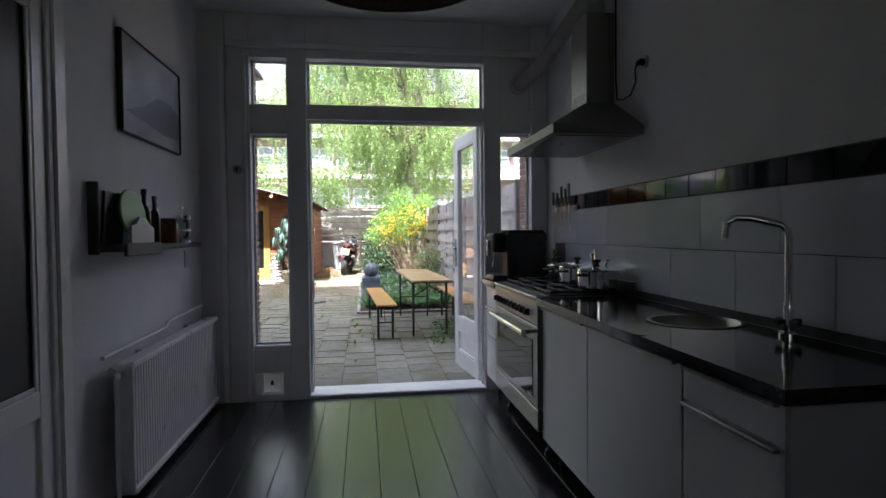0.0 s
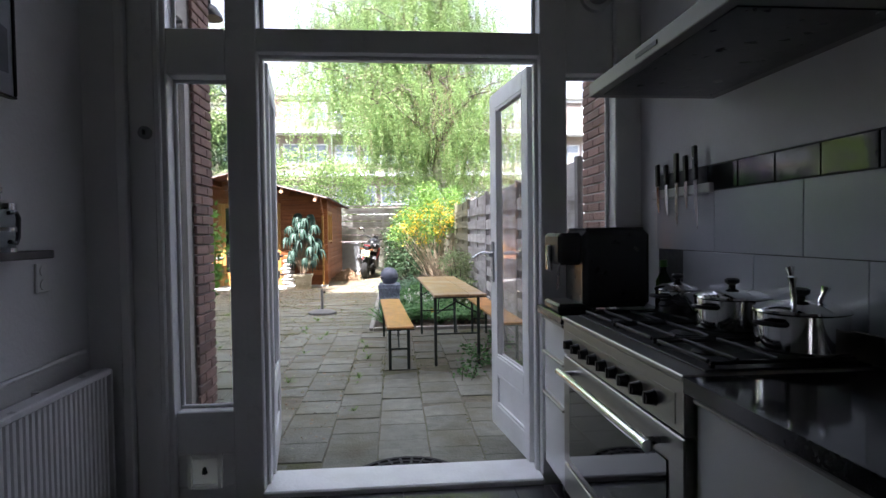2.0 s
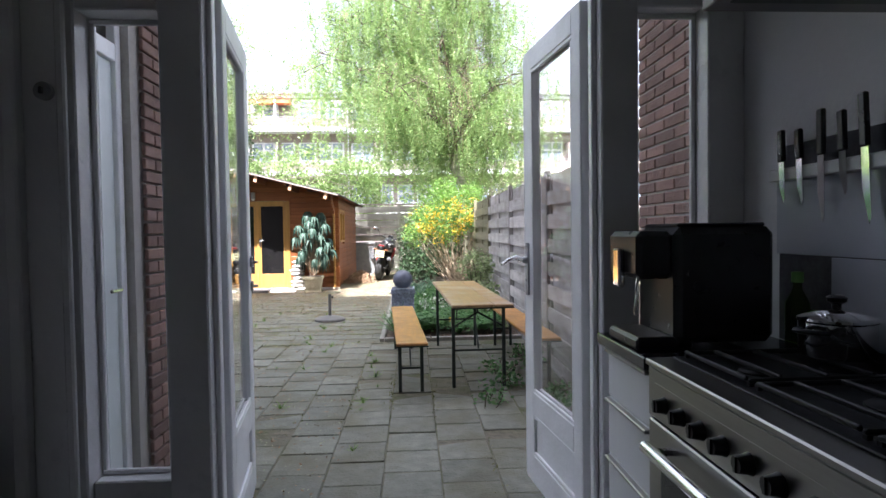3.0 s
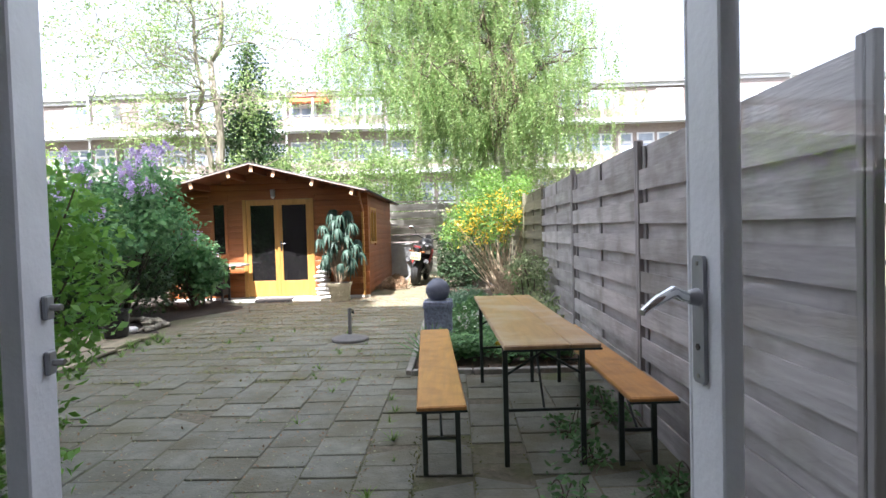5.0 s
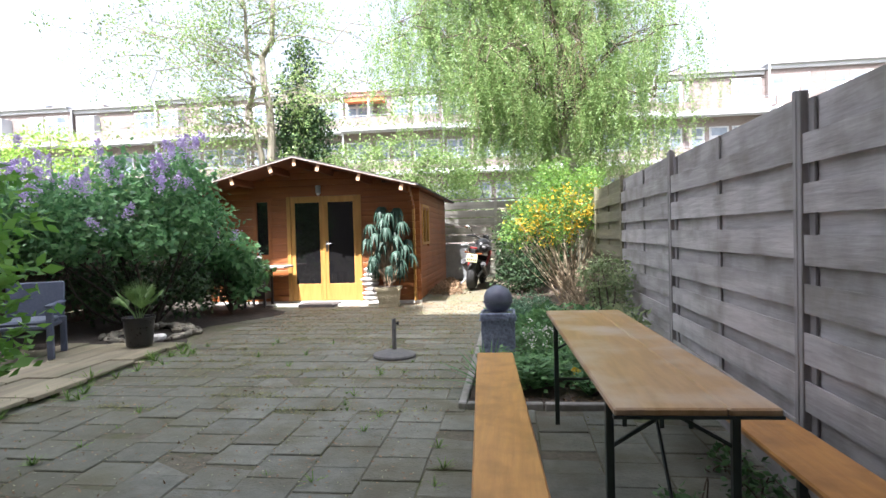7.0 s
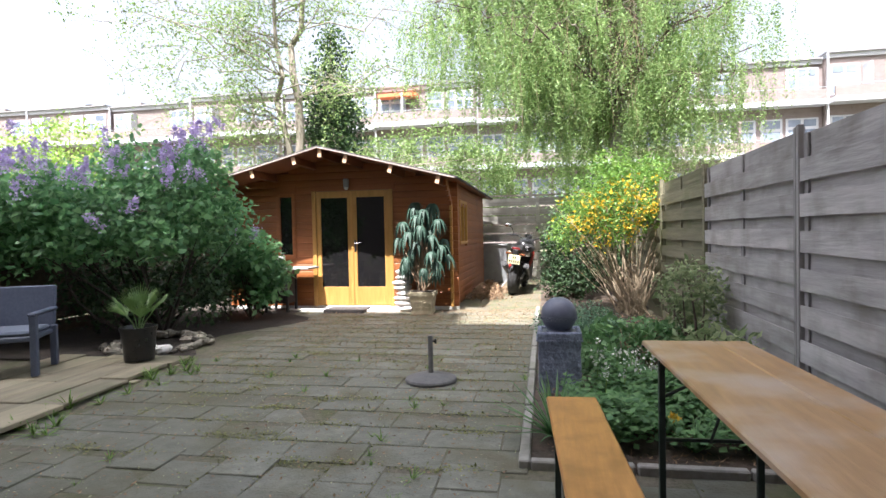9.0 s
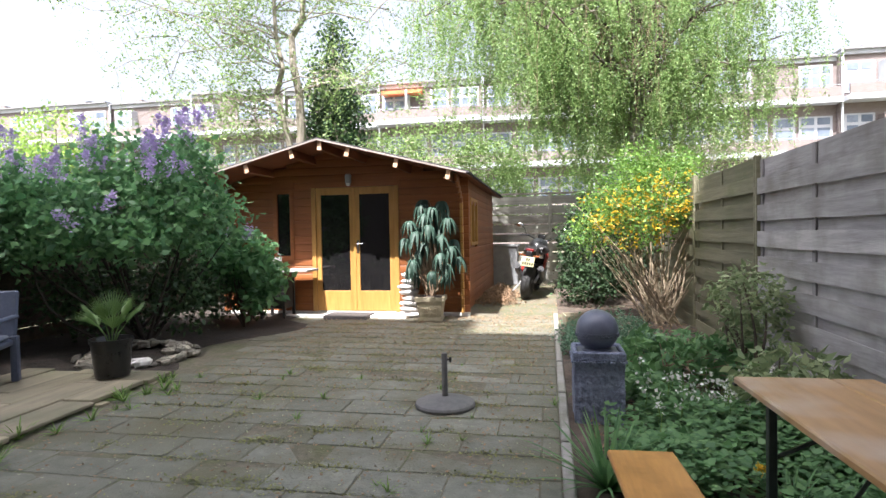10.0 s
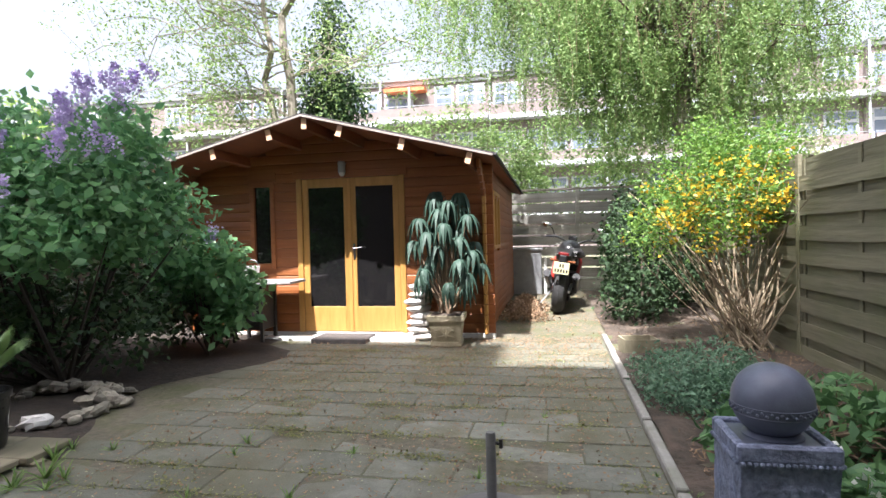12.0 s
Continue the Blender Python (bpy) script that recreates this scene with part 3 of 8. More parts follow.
flap = thing("cat_flap", "small white plastic cat flap in the panel", "cat flap", pose(-0.455, 4.655 + 0.03, 0.115))
for a in ((-0.082, -0.085, -0.06, 0.085), (0.06, -0.085, 0.082, 0.085), (-0.06, 0.065, 0.06, 0.085), (-0.06, -0.085, 0.06, -0.065)):
    part("frame", bx(a[0], -0.02, a[1], a[2], 0.0, a[3], 0.004), FLAPPL, flap)
part("flap", bx(-0.058, -0.010, -0.063, 0.058, -0.004, 0.063, 0.002), FLAPPL, flap)
part("latch", Sh().lathe([(0.012, 0), (0.014, 0.004), (0.008, 0.03), (0.002, 0.034)], (0, -0.016, -0.01), 10), BLACKP, flap)


def garden_door(name, label, hinge, ang, side, lever):
    """A glazed leaf 0.67 m wide, local x runs from the hinge to the free edge."""
    d = thing(name, label, "door", pose(hinge[0], hinge[1], 0.03, 0, 0, ang), kind="structure")
    W, H, t = 0.67, 2.10, 0.022
    part("stile", bx(0, -t, 0, 0.085, t, H, 0.004), WHITE_OUT, d)
    part("stile", bx(W - 0.112, -t, 0, W, t, H, 0.004), WHITE_OUT, d)
    part("top_rail", bx(0.085, -t, H - 0.10, W - 0.085, t, H, 0.003), WHITE_OUT, d)
    part("lock_rail", bx(0.085, -t, 0.34, W - 0.085, t, 0.45, 0.003), WHITE_OUT, d)
    part("bottom_rail", bx(0.085, -t, 0, W - 0.085, t, 0.14, 0.003), WHITE_OUT, d)
    part("panel", bx(0.085, -0.008, 0.14, W - 0.085, 0.008, 0.34), WHITE_OUT, d)
    for s in (-1, 1):
        for a in ((0.085, 0.14, W - 0.085, 0.16), (0.085, 0.32, W - 0.085, 0.34), (0.085, 0.45, W - 0.085, 0.468), (0.085, H - 0.118, W - 0.085, H - 0.10), (0.085, 0.468, 0.103, H - 0.118), (W - 0.103, 0.468, W - 0.085, H - 0.118)):
            part("glazing_bead", bx(a[0], s * 0.008, a[1], a[2], s * 0.02, a[3], 0.003), WHITE_OUT, d)
    part("pane", bx(0.08, -0.003, 0.445, W - 0.08, 0.003, H - 0.095), GLASS, d).visible_shadow = False
    for z in (0.25, 1.05, 1.86):
        part("hinge", Sh().tube([(-0.008, side * t, z - 0.05), (-0.008, side * t, z + 0.05)], 0.008, 8), STEEL, d, smooth=True)
    if lever:
        s = 1
        pl = Sh().prism([(W - 0.064, 0.925), (W - 0.058, 0.917), (W - 0.030, 0.917), (W - 0.024, 0.925), (W - 0.024, 1.165), (W - 0.030, 1.173), (W - 0.058, 1.173), (W - 0.064, 1.165)], "y", t, t + 0.009)
        h = part("handle", pl, ZINC, d, "grey metal handle plate")
        part("rose", Sh().tube([(W - 0.044, t + 0.009, 1.09), (W - 0.044, t + 0.03, 1.09)], [0.019, 0.013], 14), ZINC, h, smooth=True)
        part("lever", Sh().tube([(W - 0.044, t + 0.028, 1.09), (W - 0.046, t + 0.048, 1.096), (W - 0.056, t + 0.066, 1.104), (W - 0.080, t + 0.115, 1.090), (W - 0.096, t + 0.15, 1.072)], [0.011, 0.012, 0.012, 0.010, 0.007], 10), CHROME, h, smooth=True)
        part("keyhole", Sh().tube([(W - 0.044, t + 0.009, 0.99), (W - 0.044, t + 0.011, 0.99)], 0.007, 10), BLACKP, h)
        for z in (0.932, 1.158):
            part("screw", Sh().tube([(W - 0.044, t + 0.009, z), (W - 0.044, t + 0.011, z)], 0.005, 8), STEEL, h, smooth=True)
    else:
        for z in (0.985, 1.10):
            k = part("bolt_keep", bx(W - 0.05, -t - 0.012, z - 0.025, W - 0.02, -t, z + 0.025, 0.003), ZINC, d, "small grey metal bolt keep")
            part("bolt_knob", Sh().tube([(W - 0.035, -t - 0.012, z), (W - 0.035, -t - 0.034, z)], 0.007, 8), STEEL, k, smooth=True)
    part("weather_strip", bx(W, t - 0.014, 0.01, W + 0.012, t, H - 0.01, 0.003), WHITE_OUT, d)
    part("lock_strip", bx(W, -0.010, 0.7, W + 0.003, 0.010, 1.3), STEEL, d)
    return d


garden_door("door_1", "open white glazed garden door with a lever handle", (1.205, 4.80), 97.0, -1, True)
garden_door("door_2", "open white glazed garden door with small bolts", (-0.165, 4.80), 98.8, 1, False)

# inner door: glazed over a panel, white trim
indoor = thing("door_3", "white inner door with a blackened pane over a panel", "door", kind="structure")
part("jamb", bx(XL - 0.16, 2.60, 0, XL + 0.012, 2.66, 2.22, 0.005), WHITE, indoor)
part("jamb", bx(XL - 0.16, 1.66, 0, XL + 0.012, 1.72, 2.22, 0.005), WHITE, indoor)
part("architrave", bx(XL, 2.63, 0, XL + 0.024, 2.72, 2.29, 0.008), WHITE, indoor)
part("architrave", bx(XL, 1.60, 0, XL + 0.024, 1.69, 2.29, 0.008), WHITE, indoor)
part("architrave", bx(XL, 1.69, 2.2, XL + 0.024, 2.63, 2.29, 0.008), WHITE, indoor)
part("stile", bx(XL - 0.04, 2.52, 0.01, XL, 2.60, 2.2, 0.004), WHITE, indoor)
part("stile", bx(XL - 0.04, 1.72, 0.01, XL, 1.82, 2.2, 0.004), WHITE, indoor)
part("lock_rail", bx(XL - 0.04, 1.82, 0.58, XL, 2.52, 0.68, 0.004), WHITE, indoor)
part("top_rail", bx(XL - 0.04, 1.82, 2.1, XL, 2.52, 2.2, 0.004), WHITE, indoor)
part("bottom_rail", bx(XL - 0.04, 1.82, 0.01, XL, 2.52, 0.14, 0.004), WHITE, indoor)
part("panel", bx(XL - 0.03, 1.82, 0.14, XL - 0.014, 2.52, 0.58), WHITE, indoor)
# opaque black pane stands in for glass onto an unlit passage
part("pane", bx(XL - 0.023, 1.815, 0.675, XL - 0.017, 2.525, 2.105), BLACKWOOD, indoor, "door pane coloured black for the dark beyond")
part("glazing_bead", bx(XL - 0.014, 2.50, 0.68, XL - 0.003, 2.52, 2.1, 0.003), WHITE, indoor)
part("glazing_bead", bx(XL - 0.014, 1.82, 0.68, XL - 0.003, 2.50, 0.70, 0.003), WHITE, indoor)

# ---- kitchen: wall with radiator ----
rad = thing("radiator", "white ribbed steel panel radiator on the wall", "radiator", pose(XL, 0, 0))
part("back_panel", bx(0.045, 3.04, 0.08, 0.06, 4.52, 0.62, 0.004), WHITE, rad)
rp = Sh()
nr = 44
for i in range(nr):
    y0, w = 3.04 + 1.50 * i / nr, 1.50 / nr
    for u, d_ in ((0, 0.105), (0.25, 0.122), (0.75, 0.122)):
        rp.v += [(d_, y0 + w * u, 0.07), (d_, y0 + w * u, 0.635)]
rp.f = [(2 * k, 2 * k + 2, 2 * k + 3, 2 * k + 1) for k in range(nr * 3 - 1)]
part("ribbed_front", rp, WHITE, rad)
part("edge_rail", bx(0.10, 3.03, 0.635, 0.135, 4.55, 0.665, 0.006), WHITE, rad)
part("edge_rail", bx(0.10, 3.03, 0.035, 0.135, 4.55, 0.07, 0.006), WHITE, rad)
part("side_cover", bx(0.05, 3.015, 0.045, 0.135, 3.03, 0.66, 0.004), WHITE, rad)
part("side_cover", bx(0.05, 4.55, 0.045, 0.135, 4.562, 0.66, 0.004), WHITE, rad)
part("top_grille", bx(0.05, 3.03, 0.655, 0.10, 4.55, 0.66), WHITE, rad)
part("bracket", bx(0.0, 3.4, 0.60, 0.045, 3.43, 0.655), WHITE, rad)
part("bracket", bx(0.0, 4.2, 0.60, 0.045, 4.23, 0.655), WHITE, rad)
v = part("valve", Sh().tube([(0.09, 3.015, 0.62), (0.09, 2.955, 0.62)], 0.016, 10), CHROME, rad, "chrome radiator valve", smooth=True)
part("cap", Sh().tube([(0.09, 2.97, 0.62), (0.05, 2.97, 0.65)], 0.014, 8), CHROME, v, smooth=True)
part("feed_pipe", Sh().tube([(0.085, 2.965, 0.62), (0.085, 2.96, 0.3), (0.085, 2.96, 0.0)], 0.011, 8), WHITE, rad, smooth=True)
part("wall_pipe", Sh().tube([(0.03, 2.72, 0.0), (0.03, 2.72, 0.02), (0.03, 2.96, 0.02)], 0.009, 8), WHITE, rad, smooth=True)
pipe = Sh().tube([(XL + 0.02, 2.98, 0.70), (XL + 0.02, 3.80, 0.705), (XL + 0.022, 3.84, 0.735), (XL + 0.022, 4.55, 0.745)], 0.011, 8)
solid("heating_pipe", pipe, WHITE, "white painted pipe above the radiator", "pipe", smooth=True)

pic = thing("framed_picture", "grey cloudy picture in a thin dark frame", "picture", pose(XL, 0, 0))
part("canvas", bx(0.004, 3.25, 1.79, 0.022, 4.125, 2.285), PAPER, pic)
part("dark_hill", Sh().prism([(3.30, 1.90), (3.55, 1.97), (3.75, 2.06), (3.95, 2.07), (4.10, 2.03), (4.10, 1.87), (3.85, 1.86), (3.55, 1.885)], "x", 0.0221, 0.0226), PAPERDARK, pic)
for a in ((3.241, 1.781, 4.134, 1.79), (3.241, 2.285, 4.134, 2.294), (3.241, 1.79, 3.25, 2.285), (4.125, 1.79, 4.134, 2.285)):
    part("frame_bar", bx(0.0, a[0], a[1], 0.032, a[2], a[3], 0.004), BLACKWOOD, pic)

shelf = thing("wall_shelf", "black wooden wall shelf holding kitchenware", "shelf", pose(XL, 0, 0))
part("board", bx(0, 2.93, 1.185, 0.14, 4.14, 1.215, 0.004), BLACKWOOD, shelf)
part("front_edge", bx(0.141, 2.93, 1.165, 0.158, 3.36, 1.225, 0.004), BLACKWOOD, shelf)
part("side_panel", bx(0, 2.912, 1.175, 0.045, 2.93, 1.50, 0.004), BLACKWOOD, shelf)
solid("cutting_board", Sh().lathe([(0.0001, 0), (0.115, 0), (0.12, 0.004), (0.12, 0.010), (0.115, 0.014), (0.0001, 0.014)], n=28, squash=1.25), GREENPL, "green oval plastic cutting board leaning on the wall", "cutting board", m=pose(XL + 0.085, 3.17, 1.365, 0, 82, 0))
wb = Sh().prism([(-0.14, 0), (0.14, 0), (0.14, 0.08), (0.08, 0.10), (0.03, 0.13), (-0.04, 0.135), (-0.08, 0.10), (-0.14, 0.09)], "x", 0, 0.012)
solid("letter_rack", wb, WHITEPL, "small white curved holder on the shelf", "holder", m=pose(XL + 0.12, 3.19, 1.215))
solid("wooden_tray", Sh().box(0, -0.11, 0, 0.014, 0.11, 0.25, 0.005), BLACKWOOD, "dark tray standing on edge on the shelf", "tray", m=pose(XL + 0.03, 3.06, 1.215, 0, 4, 0))
bott = [(0.034, 0), (0.036, 0.01), (0.036, 0.17), (0.03, 0.20), (0.013, 0.225), (0.012, 0.275), (0.014, 0.278), (0.014, 0.29), (0.0, 0.29)]
for i, (dx, y, s, mm, lb) in enumerate(((0.08, 3.345, 0.92, OLIVEGLASS, "dark green glass oil bottle"), (0.10, 3.43, 0.82, OLIVEGLASS, "dark green glass vinegar bottle"), (0.07, 3.53, 0.72, AMBER, "brown glass bottle on the shelf"))):
    b = thing("glass_bottle", lb, "bottle", pose(XL + dx, y, 1.215), group="bottles on the shelf")
    part("body", Sh().lathe([(r * s, z * s) for r, z in bott], n=16), mm, b, smooth=True)
    part("cap", Sh().lathe([(0.015 * s, 0.275 * s), (0.015 * s, 0.31 * s), (0.0, 0.31 * s)], n=12), BLACKP, b, smooth=True)
jar = thing("storage_jar", "squat jar with dark red contents", "jar", pose(XL + 0.085, 3.69, 1.215))
part("body", Sh().lathe([(0.05, 0), (0.055, 0.01), (0.055, 0.10), (0.048, 0.115), (0.048, 0.12)], n=20), AMBER, jar, smooth=True)
part("lid", Sh().lathe([(0.052, 0.12), (0.052, 0.142), (0.0, 0.145)], n=20), BLACKP, jar, smooth=True)
jar2 = copy_thing(jar, pose(XL + 0.085, 3.80, 1.215))
jar2.scale = (0.62, 0.62, 0.75)
tagged(jar2, "small spice jar with a black lid")
fp = thing("french_press", "glass coffee press with black handle and steel bands", "coffee press", pose(XL + 0.09, 3.92, 1.215))
part("beaker", Sh().lathe([(0.044, 0.012), (0.045, 0.02), (0.045, 0.15), (0.047, 0.155)], n=20), glass_mat("beaker_glass", (0.75, 0.78, 0.78)), fp, smooth=True)
for z in (0.0, 0.07, 0.145):
    part("band", Sh().lathe([(0.047, z), (0.049, z), (0.049, z + 0.014), (0.047, z + 0.014)], n=20), CHROME, fp, smooth=True)
part("handle", Sh().tube([(0.0, 0.047, 0.135), (0.0, 0.085, 0.14), (0.0, 0.10, 0.12), (0.0, 0.095, 0.05), (0.0, 0.085, 0.03), (0.0, 0.05, 0.035)], 0.008, 8), BLACKP, fp, smooth=True)
part("lid", Sh().lathe([(0.05, 0.156), (0.05, 0.166), (0.02, 0.178), (0.006, 0.18), (0.006, 0.20), (0.013, 0.205), (0.013, 0.22), (0.0, 0.224)], n=20), CHROME, fp, smooth=True)
sock = thing("wall_socket", "white double wall socket below the shelf", "socket", pose(XL, 4.28, 1.10))
part("plate", bx(0, -0.04, -0.06, 0.012, 0.04, 0.06, 0.004), WHITEPL, sock)
part("outlet", Sh().tube([(0.012, 0, 0.028), (0.016, 0, 0.028)], 0.022, 14), WHITEPL, sock, smooth=True)
part("outlet", Sh().tube([(0.012, 0, -0.028), (0.016, 0, -0.028)], 0.022, 14), WHITEPL, sock, smooth=True)
sw = thing("light_switch", "small round grey light switch on the frame", "switch", pose(-0.68, 4.655, 1.75))
part("base", Sh().tube([(0, 0, 0), (0, -0.02, 0)], 0.03, 16), ZINC, sw, smooth=True)
part("toggle", bx(-0.006, -0.035, -0.012, 0.006, -0.02, 0.012, 0.003), BLACKP, sw)

lamp = thing("pendant_lamp", "woven drum lamp shade hanging from the ceiling", "pendant lamp", pose(0.355, 2.10, -0.055))
part("shade", Sh().lathe([(0.335, 2.17), (0.34, 2.17), (0.34, 2.42), (0.30, 2.44), (0.04, 2.45), (0.04, 2.445), (0.295, 2.432), (0.332, 2.41), (0.335, 2.17)], n=40, cap=False), RATTAN, lamp, smooth=True)
part("rim", Sh().tube([(0.34 * math.cos(a), 0.34 * math.sin(a), 2.17) for a in np.linspace(0, 6.2832, 41)], 0.006, 6), BLACKP, lamp, smooth=True)
for a in (0.4, 2.5, 4.6):
    part("spoke", Sh().tube([(0.33 * math.cos(a), 0.33 * math.sin(a), 2.18), (0.0, 0.0, 2.22)], 0.004, 6), BLACKP, lamp)
part("cord", Sh().tube([(0, 0, 2.22), (0, 0, CH + 0.07)], 0.004, 6), BLACKP, lamp)

# ---- kitchen: the cooking wall ----
FX, TOP = 1.205, 0.90


def cabinet(name, y0, y1, splits, label, x0=FX + 0.012, handles="top"):
    c = thing(name, label, "cabinet", pose(0, 0, 0), group="kitchen base units")
    part("body", bx(x0 + 0.022, y0 + 0.003, 0.125, XR - 0.012, y1 - 0.003, 0.858), CABINET, c)
    z = 0.125
    for h in splits:
        f = part("door" if len(splits) == 1 else "drawer_front", bx(x0, y0 + 0.002, z + 0.002, x0 + 0.02, y1 - 0.002, z + h - 0.002, 0.002), CABINET, c)
        zt = z + h - 0.012
        part("handle", bx(x0 - 0.022, y0 + 0.02, zt, x0 - 0.001, y1 - 0.02, zt + 0.012, 0.003), STEEL, f, "brushed steel edge handle")
        z += h
    for yy in (y0 + 0.07, y1 - 0.07):
        part("foot", Sh().lathe([(0.022, 0.0), (0.022, 0.015), (0.014, 0.02), (0.014, 0.125)], (x0 + 0.09, yy, 0), 10), BLACKP, c, smooth=True)
    return c


cabinet("base_cabinet", 4.225, 4.60, (0.36, 0.20, 0.17), "narrow white three-drawer kitchen cabinet")
cabinet("base_cabinet", 2.575, 3.195, (0.73,), "white laminate cabinet with one door")
cabinet("base_cabinet", 1.835, 2.57, (0.73,), "wide white laminate sink cabinet")
cabinet("base_cabinet", 1.40, 1.83, (0.325, 0.295, 0.11), "white laminate cabinet with three drawers")
solid("end_panel", bx(FX, 1.378, 0.0, XR - 0.012, 1.396, 0.858, 0.002), ENDPANEL, "grey end panel of the kitchen units", "panel")
# worktop with a round cut-out for the sink
SX, SY, SR = 1.545, 2.29, 0.168
wt = Sh()
wt.box(1.185, 4.222, 0.862, XR - 0.014, 4.625, TOP, 0.004)
solid("worktop", wt, GRANITE, "short black granite worktop beside the cooker", "worktop")
wt = Sh()
NS = 48
ring = [(SX + SR * math.cos(2 * math.pi * k / NS), SY + SR * math.sin(2 * math.pi * k / NS)) for k in range(NS)]
X0, X1, Y0, Y1 = 1.185, XR - 0.014, 1.372, 3.20


def to_edge(k):
    c_, s_ = math.cos(2 * math.pi * k / NS), math.sin(2 * math.pi * k / NS)
    t = min(((X1 - SX) / c_ if c_ > 1e-6 else (X0 - SX) / c_ if c_ < -1e-6 else 9), (0.25 / abs(s_) if abs(s_) > 1e-6 else 9))
    return (SX + c_ * t, SY + s_ * t)


outer = [to_edge(k) for k in range(NS)]
for z, top in ((TOP, True), (0.862, False)):
    for k in range(NS):
        k2 = (k + 1) % NS
        wt.add([(*ring[k], z), (*outer[k], z), (*outer[k2], z), (*ring[k2], z)], [(0, 1, 2, 3)])
for k in range(NS):
    k2 = (k + 1) % NS
    wt.add([(*ring[k], TOP), (*ring[k2], TOP), (*ring[k2], 0.862), (*ring[k], 0.862)], [(0, 1, 2, 3)])
wt.add([(X0, SY - 0.25, TOP), (X0, SY + 0.25, TOP), (X0, SY + 0.25, 0.862), (X0, SY - 0.25, 0.862)], [(0, 1, 2, 3)])
wt.box(X0, Y0, 0.862, X1, SY - 0.25, TOP)
wt.box(X0, SY + 0.25, 0.862, X1, Y1, TOP)
solid("worktop", wt, GRANITE, "long polished black granite worktop with a round sink", "worktop")
sink = thing("round_sink", "round stainless steel sink set in the worktop", "sink", pose(SX, SY, TOP))
part("bowl", Sh().lathe([(SR + 0.012, 0.003), (SR - 0.004, 0.004), (SR - 0.012, -0.01), (SR - 0.02, -0.12), (SR - 0.06, -0.15), (0.02, -0.155), (0.0, -0.155)], n=40, cap=False), STEEL, sink, smooth=True)
part("drain", Sh().lathe([(0.035, -0.153), (0.035, -0.150), (0.0, -0.150)], n=16), CHROME, sink, smooth=True)
tap = thing("kitchen_tap", "tall chrome kitchen tap with angled spout", "tap", pose(1.665, 1.942, TOP))
part("base", Sh().lathe([(0.03, 0), (0.03, 0.012), (0.018, 0.02), (0.018, 0.10), (0.014, 0.115)], n=16), CHROME, tap, smooth=True)
part("spout", Sh().tube([(0, 0, 0.1), (0, 0, 0.33), (-0.004, 0.002, 0.355), (-0.02, 0.012, 0.375), (-0.10, 0.055, 0.40), (-0.14, 0.075, 0.402), (-0.165, 0.088, 0.385), (-0.17, 0.09, 0.33)], 0.0125, 12), CHROME, tap, smooth=True)
part("cross_handle", Sh().tube([(-0.045, 0, 0.05), (0.045, 0, 0.05)], 0.010, 8), BLACKP, tap, smooth=True)
part("cross_handle", Sh().tube([(0, -0.05, 0.05), (0, 0.05, 0.05)], 0.010, 8), BLACKP, tap, smooth=True)

# range cooker
ck = thing("range_cooker", "stainless steel range cooker with gas hob", "cooker", pose(0, 0, 0))
CY0, CY1 = 3.205, 4.215
part("body", bx(FX + 0.02, CY0, 0.15, XR - 0.014, CY1, 0.885), STEEL, ck)
part("hob_plate", bx(FX - 0.02, CY0, 0.885, XR - 0.014, CY1, 0.903, 0.004), STEEL, ck)
part("hob_surface", bx(FX + 0.05, CY0 + 0.02, 0.903, XR - 0.03, CY1 - 0.02, 0.909, 0.002), IRON, ck)
part("control_panel", bx(FX - 0.012, CY0 + 0.004, 0.745, FX + 0.02, CY1 - 0.004, 0.883, 0.004), STEEL, ck)
part("control_strip", bx(FX - 0.014, CY0 + 0.05, 0.765, FX - 0.0125, CY1 - 0.05, 0.845), STEEL, ck)
for i in range(9):
    yk = CY1 - 0.11 - i * 0.092
    k = part("knob", Sh().tube([(FX - 0.012, yk, 0.80), (FX - 0.022, yk, 0.80), (FX - 0.042, yk, 0.80)], [0.024, 0.02, 0.017], 14), BLACKP, ck, "round black control knob", smooth=True)
    part("pointer", bx(FX - 0.046, yk - 0.004, 0.785, FX - 0.042, yk + 0.004, 0.817), BLACKP, k)
od = part("oven_door", bx(FX - 0.012, CY0 + 0.006, 0.285, FX + 0.02, CY1 - 0.006, 0.738, 0.004), STEEL, ck)
part("oven_window", bx(FX - 0.0165, CY0 + 0.09, 0.32, FX - 0.0125, CY1 - 0.09, 0.655, 0.001), GLASS_DARK, od, "dark tinted oven glass")
hd = part("oven_handle", Sh().tube([(FX - 0.062, CY0 + 0.10, 0.69), (FX - 0.062, CY1 - 0.10, 0.69)], 0.017, 14), CHROME, od, smooth=True)
for yy in (CY0 + 0.14, CY1 - 0.14):
    part("bracket", Sh().tube([(FX - 0.012, yy, 0.69), (FX - 0.055, yy, 0.69)], 0.011, 8), CHROME, hd, smooth=True)
part("drawer_front", bx(FX - 0.012, CY0 + 0.006, 0.155, FX + 0.02, CY1 - 0.006, 0.275, 0.004), STEEL, ck)
for yy in (CY0 + 0.08, CY1 - 0.08):
    for xx in (FX + 0.08, XR - 0.1):
        part("foot", Sh().lathe([(0.025, 0), (0.025, 0.02), (0.016, 0.03), (0.016, 0.15)], (xx, yy, 0), 10), BLACKP, ck, smooth=True)
part("back_plate", bx(XR - 0.030, CY0 - 0.09, 0.905, XR - 0.022, CY0 + 0.25, 0.985, 0.003), STEEL, ck, "steel splash lip behind the hob")
